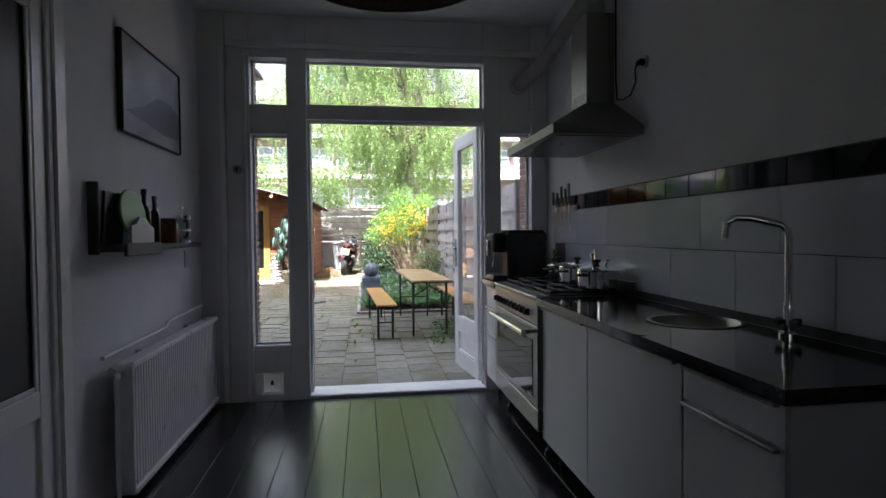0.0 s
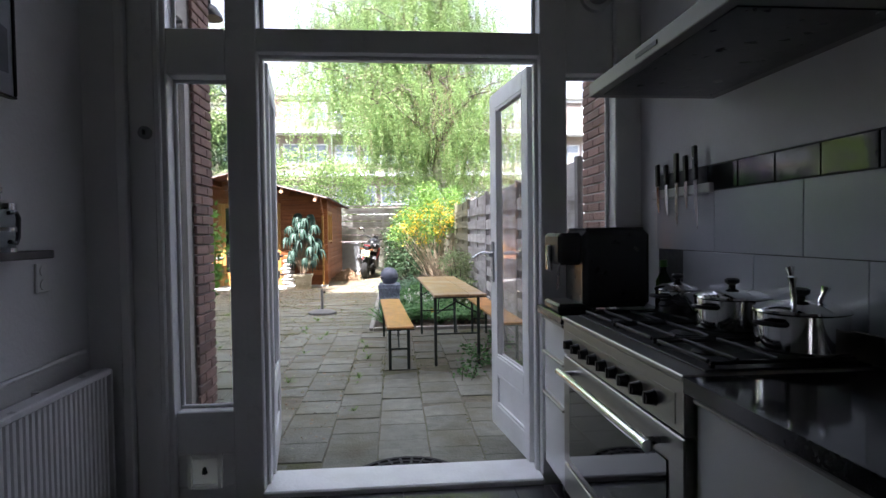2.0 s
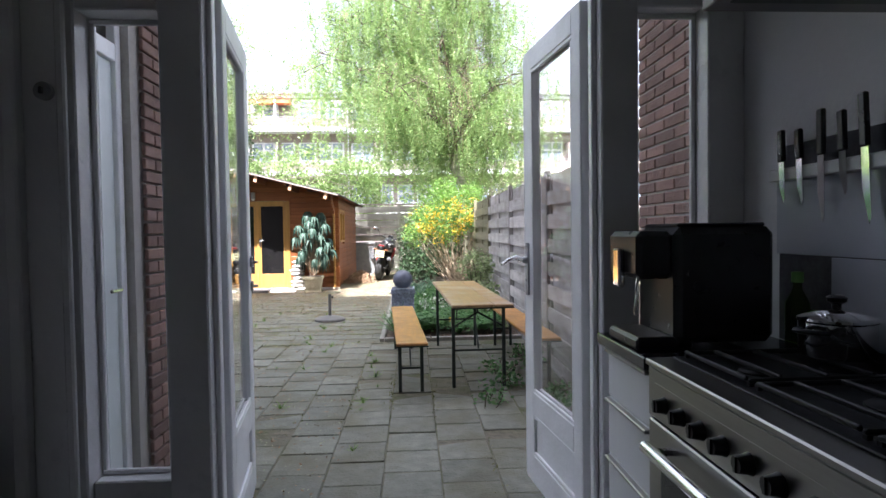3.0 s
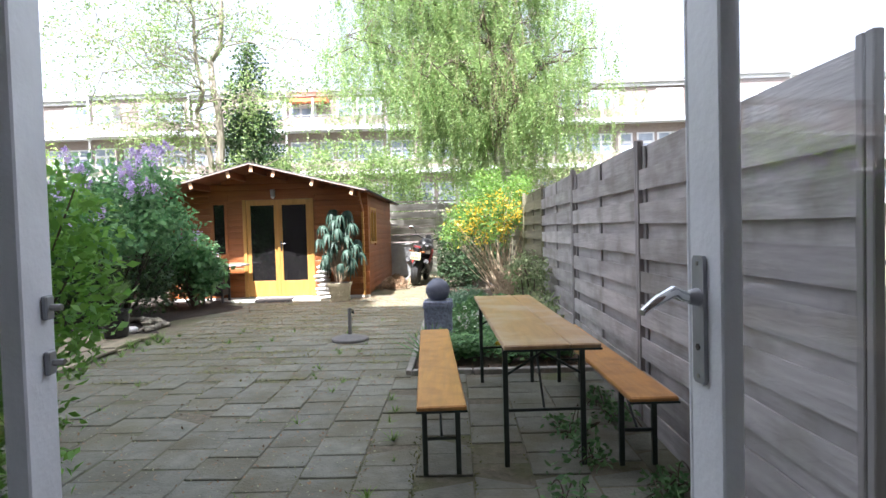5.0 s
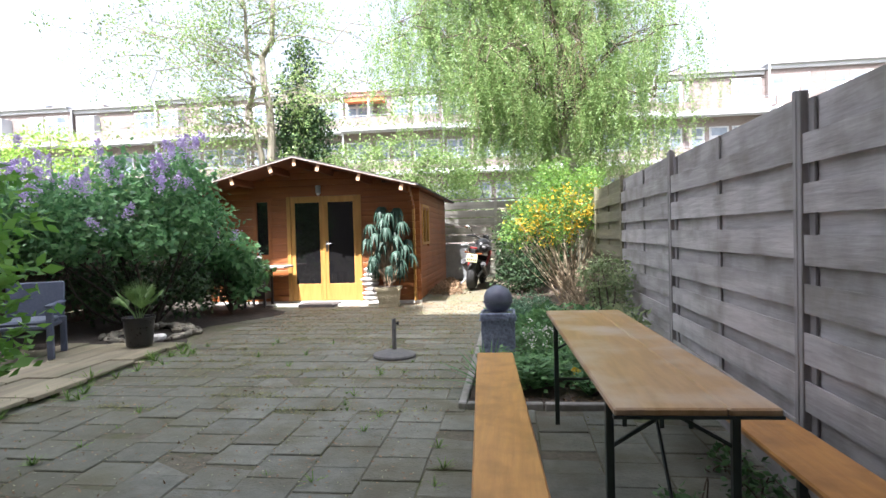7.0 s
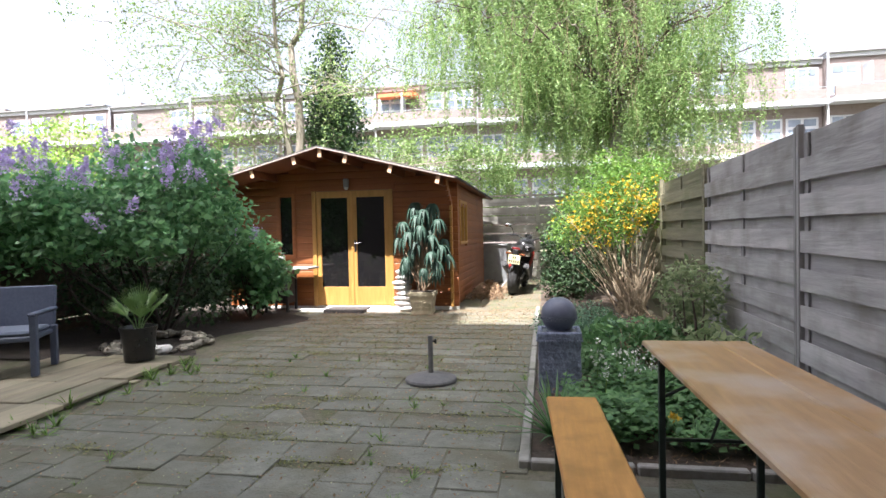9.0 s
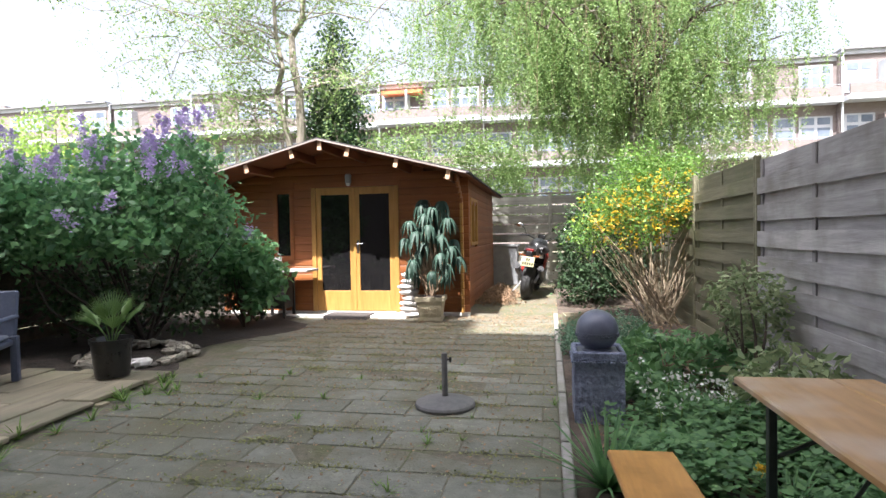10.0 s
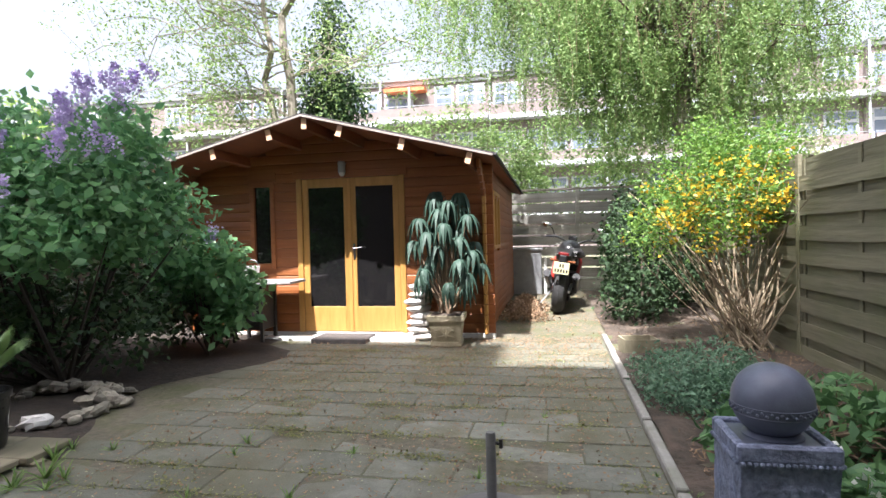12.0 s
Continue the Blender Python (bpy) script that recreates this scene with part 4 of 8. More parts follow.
for i, (bx_, by_) in enumerate(((1.37, 3.42), (1.58, 3.42), (1.47, 3.71), (1.37, 4.0), (1.58, 4.0))):
    r = 0.055 if i == 2 else 0.04
    part("burner", Sh().lathe([(r, 0.909), (r, 0.913), (r * 0.8, 0.916), (r * 0.75, 0.918), (0.0, 0.919)], (bx_, by_, 0), 18), IRON, ck, smooth=True)
for yc in (3.39, 3.71, 4.03):
    g = part("pan_support", bx(FX + 0.075, yc - 0.151, 0.916, XR - 0.06, yc - 0.139, 0.927, 0.003), IRON, ck, "cast iron pan support")
    part("bar", bx(FX + 0.075, yc + 0.139, 0.916, XR - 0.06, yc + 0.151, 0.927, 0.003), IRON, g)
    for xx in (FX + 0.075, 1.36, 1.47, 1.58, XR - 0.07):
        part("bar", bx(xx - 0.005, yc - 0.139, 0.919, xx + 0.005, yc + 0.139, 0.931, 0.003), IRON, g)
    for xx in (FX + 0.08, XR - 0.066):
        for yy in (yc - 0.145, yc + 0.145):
            part("peg", bx(xx - 0.005, yy - 0.005, 0.908, xx + 0.005, yy + 0.005, 0.917), IRON, g)

# pots and kettle on the hob


def pot(x, y, r, h, label):
    p = thing("cooking_pot", label, "pot", pose(x, y, 0.932, 0, 0, 20), group="pots on the hob")
    part("body", Sh().lathe([(r * 0.94, 0), (r, 0.008), (r, h - 0.004), (r + 0.006, h), (r - 0.002, h + 0.001)], n=28), CHROME, p, smooth=True)
    lid = part("lid", Sh().lathe([(r + 0.004, h + 0.001), (r + 0.002, h + 0.007), (r * 0.7, h + 0.022), (r * 0.3, h + 0.030), (0.0, h + 0.031)], n=28), CHROME, p, smooth=True)
    part("knob", Sh().lathe([(0.012, h + 0.028), (0.010, h + 0.04), (0.022, h + 0.048), (0.024, h + 0.058), (0.016, h + 0.064), (0.0, h + 0.065)], n=16), BLACKP, lid, smooth=True)
    for s in (-1, 1):
        part("handle", Sh().tube([(s * r, -0.035, h * 0.75), (s * (r + 0.03), -0.03, h * 0.78), (s * (r + 0.036), 0, h * 0.78), (s * (r + 0.03), 0.03, h * 0.78), (s * r, 0.035, h * 0.75)], 0.007, 8), BLACKP, p, smooth=True)
    return p


pot(1.62, 4.06, 0.085, 0.09, "small shiny steel saucepan with lid")
pot(1.60, 3.66, 0.115, 0.105, "shiny steel cooking pot with lid")
p3_ = pot(1.59, 3.33, 0.115, 0.105, "wide steel pot holding upright utensils")
for dx, dy, h_ in ((0.02, 0.03, 0.22), (-0.02, 0.0, 0.20), (0.03, -0.02, 0.17)):
    part("utensil", Sh().tube([(dx, dy, 0.10), (dx * 1.6, dy * 1.6, h_ - 0.02), (dx * 1.8, dy * 1.8, h_)], [0.007, 0.007, 0.013], 8), CHROME, p3_, smooth=True)

# coffee machine
cm = thing("coffee_machine", "black espresso machine on the worktop", "coffee machine", pose(-0.025, 0.02, TOP) @ Matrix.Diagonal((1, 1, 1.06, 1)))
part("body", bx(1.335, 4.27, 0.02, 1.64, 4.55, 0.345, 0.02), BLACKP, cm)
part("drip_tray", bx(1.225, 4.29, 0.0, 1.40, 4.53, 0.035, 0.008), BLACKP, cm)
part("tray_grid", bx(1.235, 4.30, 0.035, 1.33, 4.52, 0.038), STEEL, cm)
part("front_hood", bx(1.228, 4.29, 0.20, 1.34, 4.53, 0.335, 0.015), BLACKP, cm)
part("top_lid", bx(1.35, 4.29, 0.345, 1.62, 4.53, 0.356, 0.005), BLACKP, cm)
part("chrome_spout", bx(1.206, 4.385, 0.17, 1.228, 4.435, 0.285, 0.006), CHROME, cm, "chrome coffee spout")
part("steam_wand", Sh().tube([(1.25, 4.31, 0.22), (1.235, 4.305, 0.20), (1.225, 4.30, 0.10)], 0.005, 8), CHROME, cm, smooth=True)
oil = thing("oil_bottle", "clear green bottle behind the hob", "bottle", pose(1.665, 4.27, TOP))
part("body", Sh().lathe([(0.03, 0), (0.032, 0.01), (0.032, 0.14), (0.012, 0.18), (0.012, 0.20)], n=16), glass_mat("green_bottle_glass", (0.45, 0.6, 0.3)), oil, smooth=True)
part("cap", Sh().lathe([(0.016, 0.20), (0.016, 0.23), (0.0, 0.232)], n=12), GREENPL, oil, smooth=True)

# knife rack
kr = thing("knife_rack", "wall-mounted magnetic knife bar", "knife rack", pose(XR - 0.012, 0, 0))
part("bar", bx(-0.022, 3.98, 1.407, 0, 4.47, 1.447, 0.004), WHITEPL, kr)
rk = random.Random(4)
for i, (y, ln, bl) in enumerate(((4.28, 0.10, 0.13), (4.20, 0.09, 0.14), (4.11, 0.13, 0.19), (4.03, 0.11, 0.12), (3.955, 0.14, 0.20))):
    kn = thing("kitchen_knife", "kitchen knife with black handle on the magnetic bar", "knife", pose(XR - 0.040, y + 0.115, 1.465, rk.uniform(-4, 4), 0, 0), group="knives on the bar")
    part("blade", Sh().prism([(-0.011, 0), (0.014, 0), (0.014, -bl * 0.55), (-0.004, -bl), (-0.011, -bl * 0.9)], "x", 0.0, 0.003), CHROME, kn)
    part("handle", bx(-0.007, -0.013, 0.0, 0.009, 0.013, ln, 0.004), BLACKP, kn)

# extractor hood with flexible duct
hood = thing("extractor_hood", "steel chimney extractor hood with flexible duct", "extractor hood", pose(0, 0, 0))
HY0, HY1, HZ = 3.06, 4.00, 1.775
HC = (HY0 + HY1) / 2
part("rim", bx(1.235, HY0, HZ, XR - 0.002, HY1, HZ + 0.052, 0.003), HOODSTEEL, hood)
cp = Sh()
b0, t0 = [(1.24, HY0 + 0.005), (XR - 0.003, HY0 + 0.005), (XR - 0.003, HY1 - 0.005), (1.24, HY1 - 0.005)], [(1.565, HC - 0.11), (XR - 0.003, HC - 0.11), (XR - 0.003, HC + 0.13), (1.565, HC + 0.13)]
cp.add([(*p, HZ + 0.052) for p in b0] + [(*p, HZ + 0.245) for p in t0], [(0, 1, 5, 4), (1, 2, 6, 5), (2, 3, 7, 6), (3, 0, 4, 7)])
part("canopy", cp, HOODSTEEL, hood)
part("chimney", bx(1.565, HC - 0.11, HZ + 0.245, XR - 0.003, HC + 0.13, 2.55, 0.003), HOODSTEEL, hood)
part("vent_slots", bx(1.563, HC - 0.08, HZ + 0.27, 1.565, HC + 0.08, HZ + 0.31), BLACKP, hood)
part("filter", bx(1.27, HY0 + 0.06, HZ - 0.004, XR - 0.05, HY1 - 0.06, HZ), BLACKP, hood)
part("button_strip", bx(1.2325, HC - 0.09, HZ + 0.018, 1.235, HC + 0.05, HZ + 0.032), BLACKP, hood)
dpts = [Vector((1.67, HC, 2.55)), Vector((1.67, HC + 0.005, 2.63)), Vector((1.665, HC + 0.05, 2.70)), Vector((1.66, HC + 0.15, 2.72)), Vector((1.65, HC + 0.27, 2.68)), Vector((1.60, HC + 0.5, 2.58)), Vector((1.56, 4.25, 2.49)), Vector((1.53, 4.42, 2.455)), Vector((1.515, 4.56, 2.446)), Vector((1.51, 4.68, 2.446))]
fine = []
for i in range(len(dpts) - 1):
    for j in range(8):
        fine.append(dpts[i].lerp(dpts[i + 1], j / 8))
part("duct", Sh().tube(fine + [dpts[-1]], [0.050 + 0.004 * (k % 2) for k in range(len(fine) + 1)], 16), DUCT, hood, "flexible aluminium exhaust duct", smooth=True)
part("wall_collar", Sh().tube([(1.51, 4.65, 2.446), (1.51, 4.69, 2.446)], 0.078, 20), WHITEPL, hood, smooth=True)
plug = thing("plug_and_cable", "black plug with cable in a wall socket", "plug", pose(XR, 3.05, 2.15))
part("socket_plate", Sh().tube([(0, 0, 0), (-0.012, 0, 0)], 0.035, 18), WHITEPL, plug, smooth=True)
part("plug", Sh().tube([(-0.012, 0, 0), (-0.03, 0, 0), (-0.05, 0, -0.01)], [0.02, 0.018, 0.012], 12), BLACKP, plug, smooth=True)
part("cable", Sh().tube([(-0.05, 0, -0.01), (-0.055, 0.01, -0.04), (-0.03, 0.05, -0.09), (-0.01, 0.15, -0.135), (-0.008, 0.24, -0.14), (-0.008, 0.32, -0.12), (-0.008, 0.34, 0.0), (-0.008, 0.34, 0.55)], 0.005, 6), BLACKP, plug, smooth=True)


# ---- house outside ----
hs = Sh()
# unseen upper storeys; heights and the lower gap are set to shape the garden's shadow
hs.box(-9, 4.80, CH, -3.2, 5.05, 18.2)
hs.box(-3.2, 4.80, CH, -1.9, 5.05, 16.4)
hs.box(-1.9, 4.80, CH, 9, 5.05, 18.6)
hs.box(-9, 4.80, -0.3, -0.78, 4.90, CH)
hs.box(XR + 0.1, 4.80, -0.3, 9, 5.05, CH)
hs.box(-9, -6, 3.2, -3.2, 4.80, 18.2)
hs.box(-3.2, -6, 3.2, -1.9, 4.80, 16.4)
hs.box(-1.9, -6, 3.2, 9, 4.80, 18.6)
hs.box(-0.78, 4.80, 2.72, XR + 0.1, 5.05, CH)
solid("wall_house", hs, FAR_BRICK, "tall brick house front, unseen heights set for its shadow", "house wall", kind="structure")
solid("house_wall_inner", bx(-9, -6, -0.3, -2.6, 4.80, 3.2), FAR_BRICK, "brick side of the house", "house wall", kind="structure")
solid("house_wall_inner", bx(XR + 0.22, -6, -0.3, 9, 4.80, 3.2), FAR_BRICK, "brick side of the house", "house wall", kind="structure")

# brick pier with the neighbouring wing's glazed door
wing = Sh()
wing.box(-3.2, 5.80, -0.3, -0.765, 5.82, 3.1)
wing.box(-0.9, 5.40, -0.3, -0.765, 5.80, 3.1)
wing.box(-0.9, 4.90, 2.55, -0.765, 5.40, 3.1)
wing.box(-3.2, 4.90, 3.1, -0.76, 5.82, 3.25)
wing.box(-3.2, 4.90, -0.3, -3.1, 5.80, 3.1)
wing_ob = solid("wall_wing", wing, MORTAR, "brick wing wall beside the garden door", "wall", kind="structure")
side = bx(1.855, 4.90, -0.3, 2.1, 5.86, 3.1)
side_ob = solid("wall_side", side, MORTAR, "red-brown brick garden wall", "wall", kind="structure")
wd = thing("door_4", "pale white glazed back door of the wing", "door", kind="structure")
part("frame_post", bx(-0.90, 5.35, -0.05, -0.80, 5.397, 2.545, 0.004), WHITE_OUT, wd)
part("frame_head", bx(-0.90, 4.905, 2.06, -0.80, 5.35, 2.14, 0.004), WHITE_OUT, wd)
part("stile", bx(-0.90, 5.235, 0.0, -0.82, 5.348, 2.058, 0.004), PALE, wd)
part("stile", bx(-0.90, 4.905, 0.0, -0.82, 4.97, 2.058, 0.004), PALE, wd)
part("lower_panel", bx(-0.90, 4.97, 0.0, -0.835, 5.235, 0.85), PALE, wd)
part("panel_moulding", bx(-0.835, 5.0, 0.12, -0.826, 5.205, 0.78, 0.004), PALE, wd)
part("lock_rail", bx(-0.90, 4.97, 0.85, -0.82, 5.235, 0.95, 0.004), PALE, wd)
part("pane", bx(-0.845, 4.965, 0.945, -0.839, 5.24, 2.0), DARKGLASS, wd)
part("pane", bx(-0.845, 4.905, 2.14, -0.839, 5.35, 2.545), DARKGLASS, wd)
part("top_rail", bx(-0.90, 4.97, 1.97, -0.82, 5.235, 2.056), PALE, wd)
part("handle", Sh().tube([(-0.82, 5.30, 1.02), (-0.78, 5.30, 1.02), (-0.775, 5.21, 1.02)], 0.008, 8), CHROME, wd, smooth=True)

# ---- garden ground ----
gr = Sh()
ys = [4.80, 6.0, 8.0, 10.0, 12.0, 14.0, 16.0, 18.0, 20.0, 21.0, 26.0, 60.0, 400.0]
for a, b in zip(ys[:-1], ys[1:]):
    w = 12 if b <= 21 else 400
    gr.add([(-w, a, gz(a) - 0.0065), (w, a, gz(a) - 0.0065), (w, b, gz(b) - 0.0065), (-w, b, gz(b) - 0.0065)], [(0, 1, 2, 3)])
solid("ground", gr, JOINT, "mossy sandy garden ground", "ground", kind="structure")
solid("ground", bx(-400, 4.5, -0.45, 400, 4.79, -0.40).add([(-400, -400, -0.4), (400, -400, -0.4), (400, 4.5, -0.4), (-400, 4.5, -0.4)], [(0, 1, 2, 3)]), MEADOW, "ground around the house", "ground", kind="structure")

# planting bed with kerb
soil = Sh()
nx, ny = 18, 60
for j in range(ny + 1):
    for i in range(nx + 1):
        x, y = 0.19 + 1.70 * i / nx, 9.42 + 11.0 * j / ny
        soil.v.append((x, y, gz(y) + 0.015 + 0.05 * noise.noise((x * 2, y * 2, 0)) + 0.03 * noise.noise((x * 7, y * 7, 1))))
for j in range(ny):
    for i in range(nx):
        a = j * (nx + 1) + i
        soil.f.append((a, a + 1, a + nx + 2, a + nx + 1))
solid("planting_bed", soil, SOIL, "brown soil bed with dead stems along the fence", "soil", smooth=True, kind="structure")
# bed under the lilac, its shade given by the darker soil colour
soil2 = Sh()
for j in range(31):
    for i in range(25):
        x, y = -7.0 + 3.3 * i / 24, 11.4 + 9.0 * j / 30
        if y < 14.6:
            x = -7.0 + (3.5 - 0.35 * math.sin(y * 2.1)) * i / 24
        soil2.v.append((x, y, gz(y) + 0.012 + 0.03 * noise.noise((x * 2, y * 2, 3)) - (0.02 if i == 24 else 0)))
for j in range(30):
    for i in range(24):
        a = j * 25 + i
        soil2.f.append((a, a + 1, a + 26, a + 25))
solid("planting_bed", soil2, SOIL_SHADE, "bed soil coloured dark for the lilac's shade", "soil", smooth=True, kind="structure")
kerb = thing("kerb", "low concrete edging around the planting bed", "kerb", kind="structure")
y = 9.38
while y < 14.6:
    part("kerb_stone", bx(0.125, y + 0.004, gz(y) - 0.1, 0.185, y + 0.99, gz(y) + 0.045, 0.008), KERB, kerb)
    y += 1.0
for x in (0.19, 0.75, 1.31):
    part("kerb_stone", bx(x, 9.38, gz(9.4) - 0.1, x + 0.545, 9.44, gz(9.4) + 0.045, 0.008), KERB, kerb)

# ---- fences ----


def plank_mesh(name, ln, h, t, material, axis, seed):
    """A sawn board with slightly wavy edges."""
    rng = random.Random(seed)
    s = Sh()
    n = 6
    for i in range(n + 1):
        u = ln * i / n
        a, b = rng.uniform(-0.004, 0.004), rng.uniform(-0.004, 0.004)
        for w, q in ((a, 0), (h + b, 0), (h + b - 0.003, t), (a + 0.003, t)):
            s.v.append((q, u, w) if axis == "y" else (u, q, w))
    for i in range(n):
        for k in range(4):
            s.f.append((i * 4 + k, i * 4 + (k + 1) % 4, i * 4 + 4 + (k + 1) % 4, i * 4 + 4 + k))
    s.f += [(3, 2, 1, 0), (n * 4, n * 4 + 1, n * 4 + 2, n * 4 + 3)]
    return s.mesh(name, material)


FP, FPOST = 2.11, 5.99
planks = [plank_mesh("board", FP - 0.075, 0.138, 0.016, FENCE, "y", k) for k in range(5)]
tall = plank_mesh("board", FP - 0.075, 0.19, 0.016, FENCE, "y", 9)
# far boards: moss green with the shade on them put into the colour
mossy = [plank_mesh("board", FP - 0.075, 0.138, 0.016, FENCE_MOSS_SHADE, "y", k) for k in range(5)]
mossy_tall = plank_mesh("board", FP - 0.075, 0.19, 0.016, FENCE_MOSS_SHADE, "y", 9)
fence = thing("fence_right", "weathered grey timber fence of overlapping boards", "fence", kind="structure")
rf = random.Random(11)
for p in range(8):
    y0 = FPOST + p * FP
    g0 = gz(y0 + 1)
    bset, btall, wood = (planks, tall, POSTWOOD) if p < 3 else (mossy, mossy_tall, FENCE_MOSS_SHADE)
    part("post", bx(1.835, y0 - 0.04, g0 - 0.1, 1.87, y0 - 0.006, g0 + 1.885 + rf.uniform(-0.01, 0.01), 0.004), wood, fence)
    part("post", bx(1.835, y0 + 0.002, g0 - 0.1, 1.895, y0 + 0.036, g0 + 1.885, 0.004), wood, fence)
    if p == 7:
        break
    for yb in (0.037, FP * 0.5, FP - 0.091):
        part("batten", bx(1.868, y0 + yb, g0, 1.882, y0 + yb + 0.05, g0 + 1.86, 0.003), wood, fence)
    for r in range(8):
        zt = g0 + 1.70 - 0.223 * r + rf.uniform(-0.004, 0.004)
        if r < 7 or zt > g0 + 0.12:
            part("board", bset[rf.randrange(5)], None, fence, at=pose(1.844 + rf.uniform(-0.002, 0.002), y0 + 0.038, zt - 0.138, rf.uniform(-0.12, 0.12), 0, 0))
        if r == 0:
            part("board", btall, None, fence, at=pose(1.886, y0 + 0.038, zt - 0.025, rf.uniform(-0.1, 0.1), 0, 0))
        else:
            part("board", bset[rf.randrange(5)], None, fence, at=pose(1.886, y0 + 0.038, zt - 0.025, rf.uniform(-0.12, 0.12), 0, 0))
xplanks = [plank_mesh("board", 1.86, 0.19, 0.018, FENCE_X, "x", k + 20) for k in range(4)]
bf = thing("fence_back", "pale weathered horizontal board fence with a gate", "fence", kind="structure")
gb = gz(20.5)
for p in range(-4, 2):
    x0 = -1.80 + p * 1.9 + 0.02
    part("post", bx(x0 - 0.05, 20.40, gb - 0.1, x0 + 0.03, 20.46, gb + 2.06, 0.005), FENCE_X, bf)
    for r in range(9):
        part("board", xplanks[rf.randrange(4)], None, bf, at=pose(x0 + 0.02, 20.44, gb + 0.05 + r * 0.222, rf.uniform(2, 5), rf.uniform(-0.15, 0.15), 0))
part("cap_rail", bx(-9.4, 20.40, gb + 2.06, 2.1, 20.50, gb + 2.10, 0.005), EDGE, bf)
lf = thing("fence_left", "dark brown board fence behind the lilac", "fence", kind="structure")
yplanks = [plank_mesh("board", 1.86, 0.19, 0.018, DARKTWIG, "y", k + 40) for k in range(3)]
for p in range(8):
    y0 = 6.0 + p * 1.9
    part("post", bx(-6.32, y0 - 0.04, 0, -6.24, y0 + 0.02, 1.95, 0.005), DARKTWIG, lf)
    for r in range(10):
        part("board", yplanks[rf.randrange(3)], None, lf, at=pose(-6.30, y0 + 0.02, gz(y0) + 0.01 + r * 0.187, rf.uniform(-0.1, 0.1), 0, 0))

# ---- table and benches ----


def folding_set(name, label, cat, L, W, H, T, material, plank):
    """A beer-garden table or bench; local x across, y along."""
    o = thing(name, label, cat, None, group="folding table and benches")
    top = Sh()
    if plank:
        top.box(-W / 2, 0, H - T, W / 2 - 0.16, L, H, 0.006)
        top.box(W / 2 - 0.157, 0, H - T, W / 2, L, H - 0.001, 0.006)
    else:
        top.box(-W / 2, 0, H - T, W / 2, L, H, 0.007)
    part("tabletop" if plank else "seat", top, material, o)
    for ya, yb in ((-0.003, 0.02), (L - 0.02, L + 0.003)):
        part("end_strip", bx(-W / 2 - 0.003, ya, H - T - 0.006, W / 2 + 0.003, yb, H - T + 0.004), GREENSTEEL, o)
    for e, s in ((0.26, 1), (L - 0.26, -1)):
        a = W / 2 - 0.035
        for sx in (-1, 1):
            part("leg", bx(sx * a - 0.014, e - 0.014, 0, sx * a + 0.014, e + 0.014, H - T, 0.003), GREENSTEEL, o)
        part("crossbar", bx(-a, e - 0.008, H * 0.42, a, e + 0.008, H * 0.42 + 0.016, 0.002), GREENSTEEL, o)
        part("top_bar", bx(-a, e - 0.012, H - T - 0.025, a, e + 0.012, H - T, 0.002), GREENSTEEL, o)
        if plank:
            for sx in (-1, 1):
                part("brace", Sh().tube([(sx * a, e, H - 0.22), (0, e + s * 0.03, H - 0.10), (0, e + s * 0.05, H - T - 0.01)], 0.008, 6), GREENSTEEL, o, smooth=True)
        part("stay", Sh().tube([(0, e, H * 0.42), (0, e + s * 0.30, H - T - 0.01)], 0.007, 6), GREENSTEEL, o, smooth=True)
    return o


tb = folding_set("folding_table", "long pine beer-garden table on green steel legs", "table", 2.22, 0.50, 0.732, 0.028, TABLEWOOD, True)
tb.matrix_basis = pose(1.095, 7.135, gz(8) , 0, 0, 2.0)
b1 = folding_set("folding_bench", "narrow orange pine bench beside the table", "bench", 2.22, 0.25, 0.455, 0.028, BENCHWOOD, False)
b1.matrix_basis = pose(0.525, 7.04, gz(8), 0, 0, 3.1)
b2 = copy_thing(b1, pose(1.60, 7.12, gz(8), 0, 0, 1.2))
tagged(b2, "narrow orange pine bench along the fence")

# parasol base
pb = thing("parasol_base", "round grey parasol foot with short pole", "parasol base", pose(-0.70, 11.05, gz(11)) @ Matrix.Diagonal((0.88, 0.88, 0.96, 1)))
part("disc", Sh().lathe([(0.25, 0.0), (0.255, 0.02), (0.245, 0.035), (0.15, 0.062), (0.05, 0.08), (0.0, 0.08)], n=32), PARASOLGREY, pb, smooth=True)
part("pole", Sh().lathe([(0.027, 0.07), (0.025, 0.10), (0.025, 0.40), (0.020, 0.41), (0.0, 0.41)], n=16), PARASOLGREY, pb, smooth=True)
k = part("clamp_screw", Sh().tube([(0.02, 0, 0.36), (0.05, 0, 0.36)], 0.008, 8), BLACKP, pb, smooth=True)
part("grip", Sh().tube([(0.05, 0, 0.34), (0.05, 0, 0.38)], 0.011, 8), BLACKP, k, smooth=True)

# stone pillar with ball
pl = thing("garden_pillar", "blue-grey cast stone pillar topped by a ball", "pillar", pose(0.385, 10.95, gz(11) - 0.002, 0, 0, 0) @ Matrix.Scale(0.915, 4))
bmp = bmesh.new()
bmesh.ops.create_cube(bmp, size=1.0)
bmesh.ops.subdivide_edges(bmp, edges=bmp.edges[:], cuts=11, use_grid_fill=True)
for v_ in bmp.verts:
    v_.co = Vector((v_.co.x * 0.355, v_.co.y * 0.355, v_.co.z * 0.465 + 0.2325))
    q = 0.010 * noise.noise(v_.co * 14) + 0.008 * noise.noise(v_.co * 30)
    v_.co.x *= 1 + q * 4
    v_.co.y *= 1 + q * 4
pm = bpy.data.meshes.new("column")
bmp.to_mesh(pm)
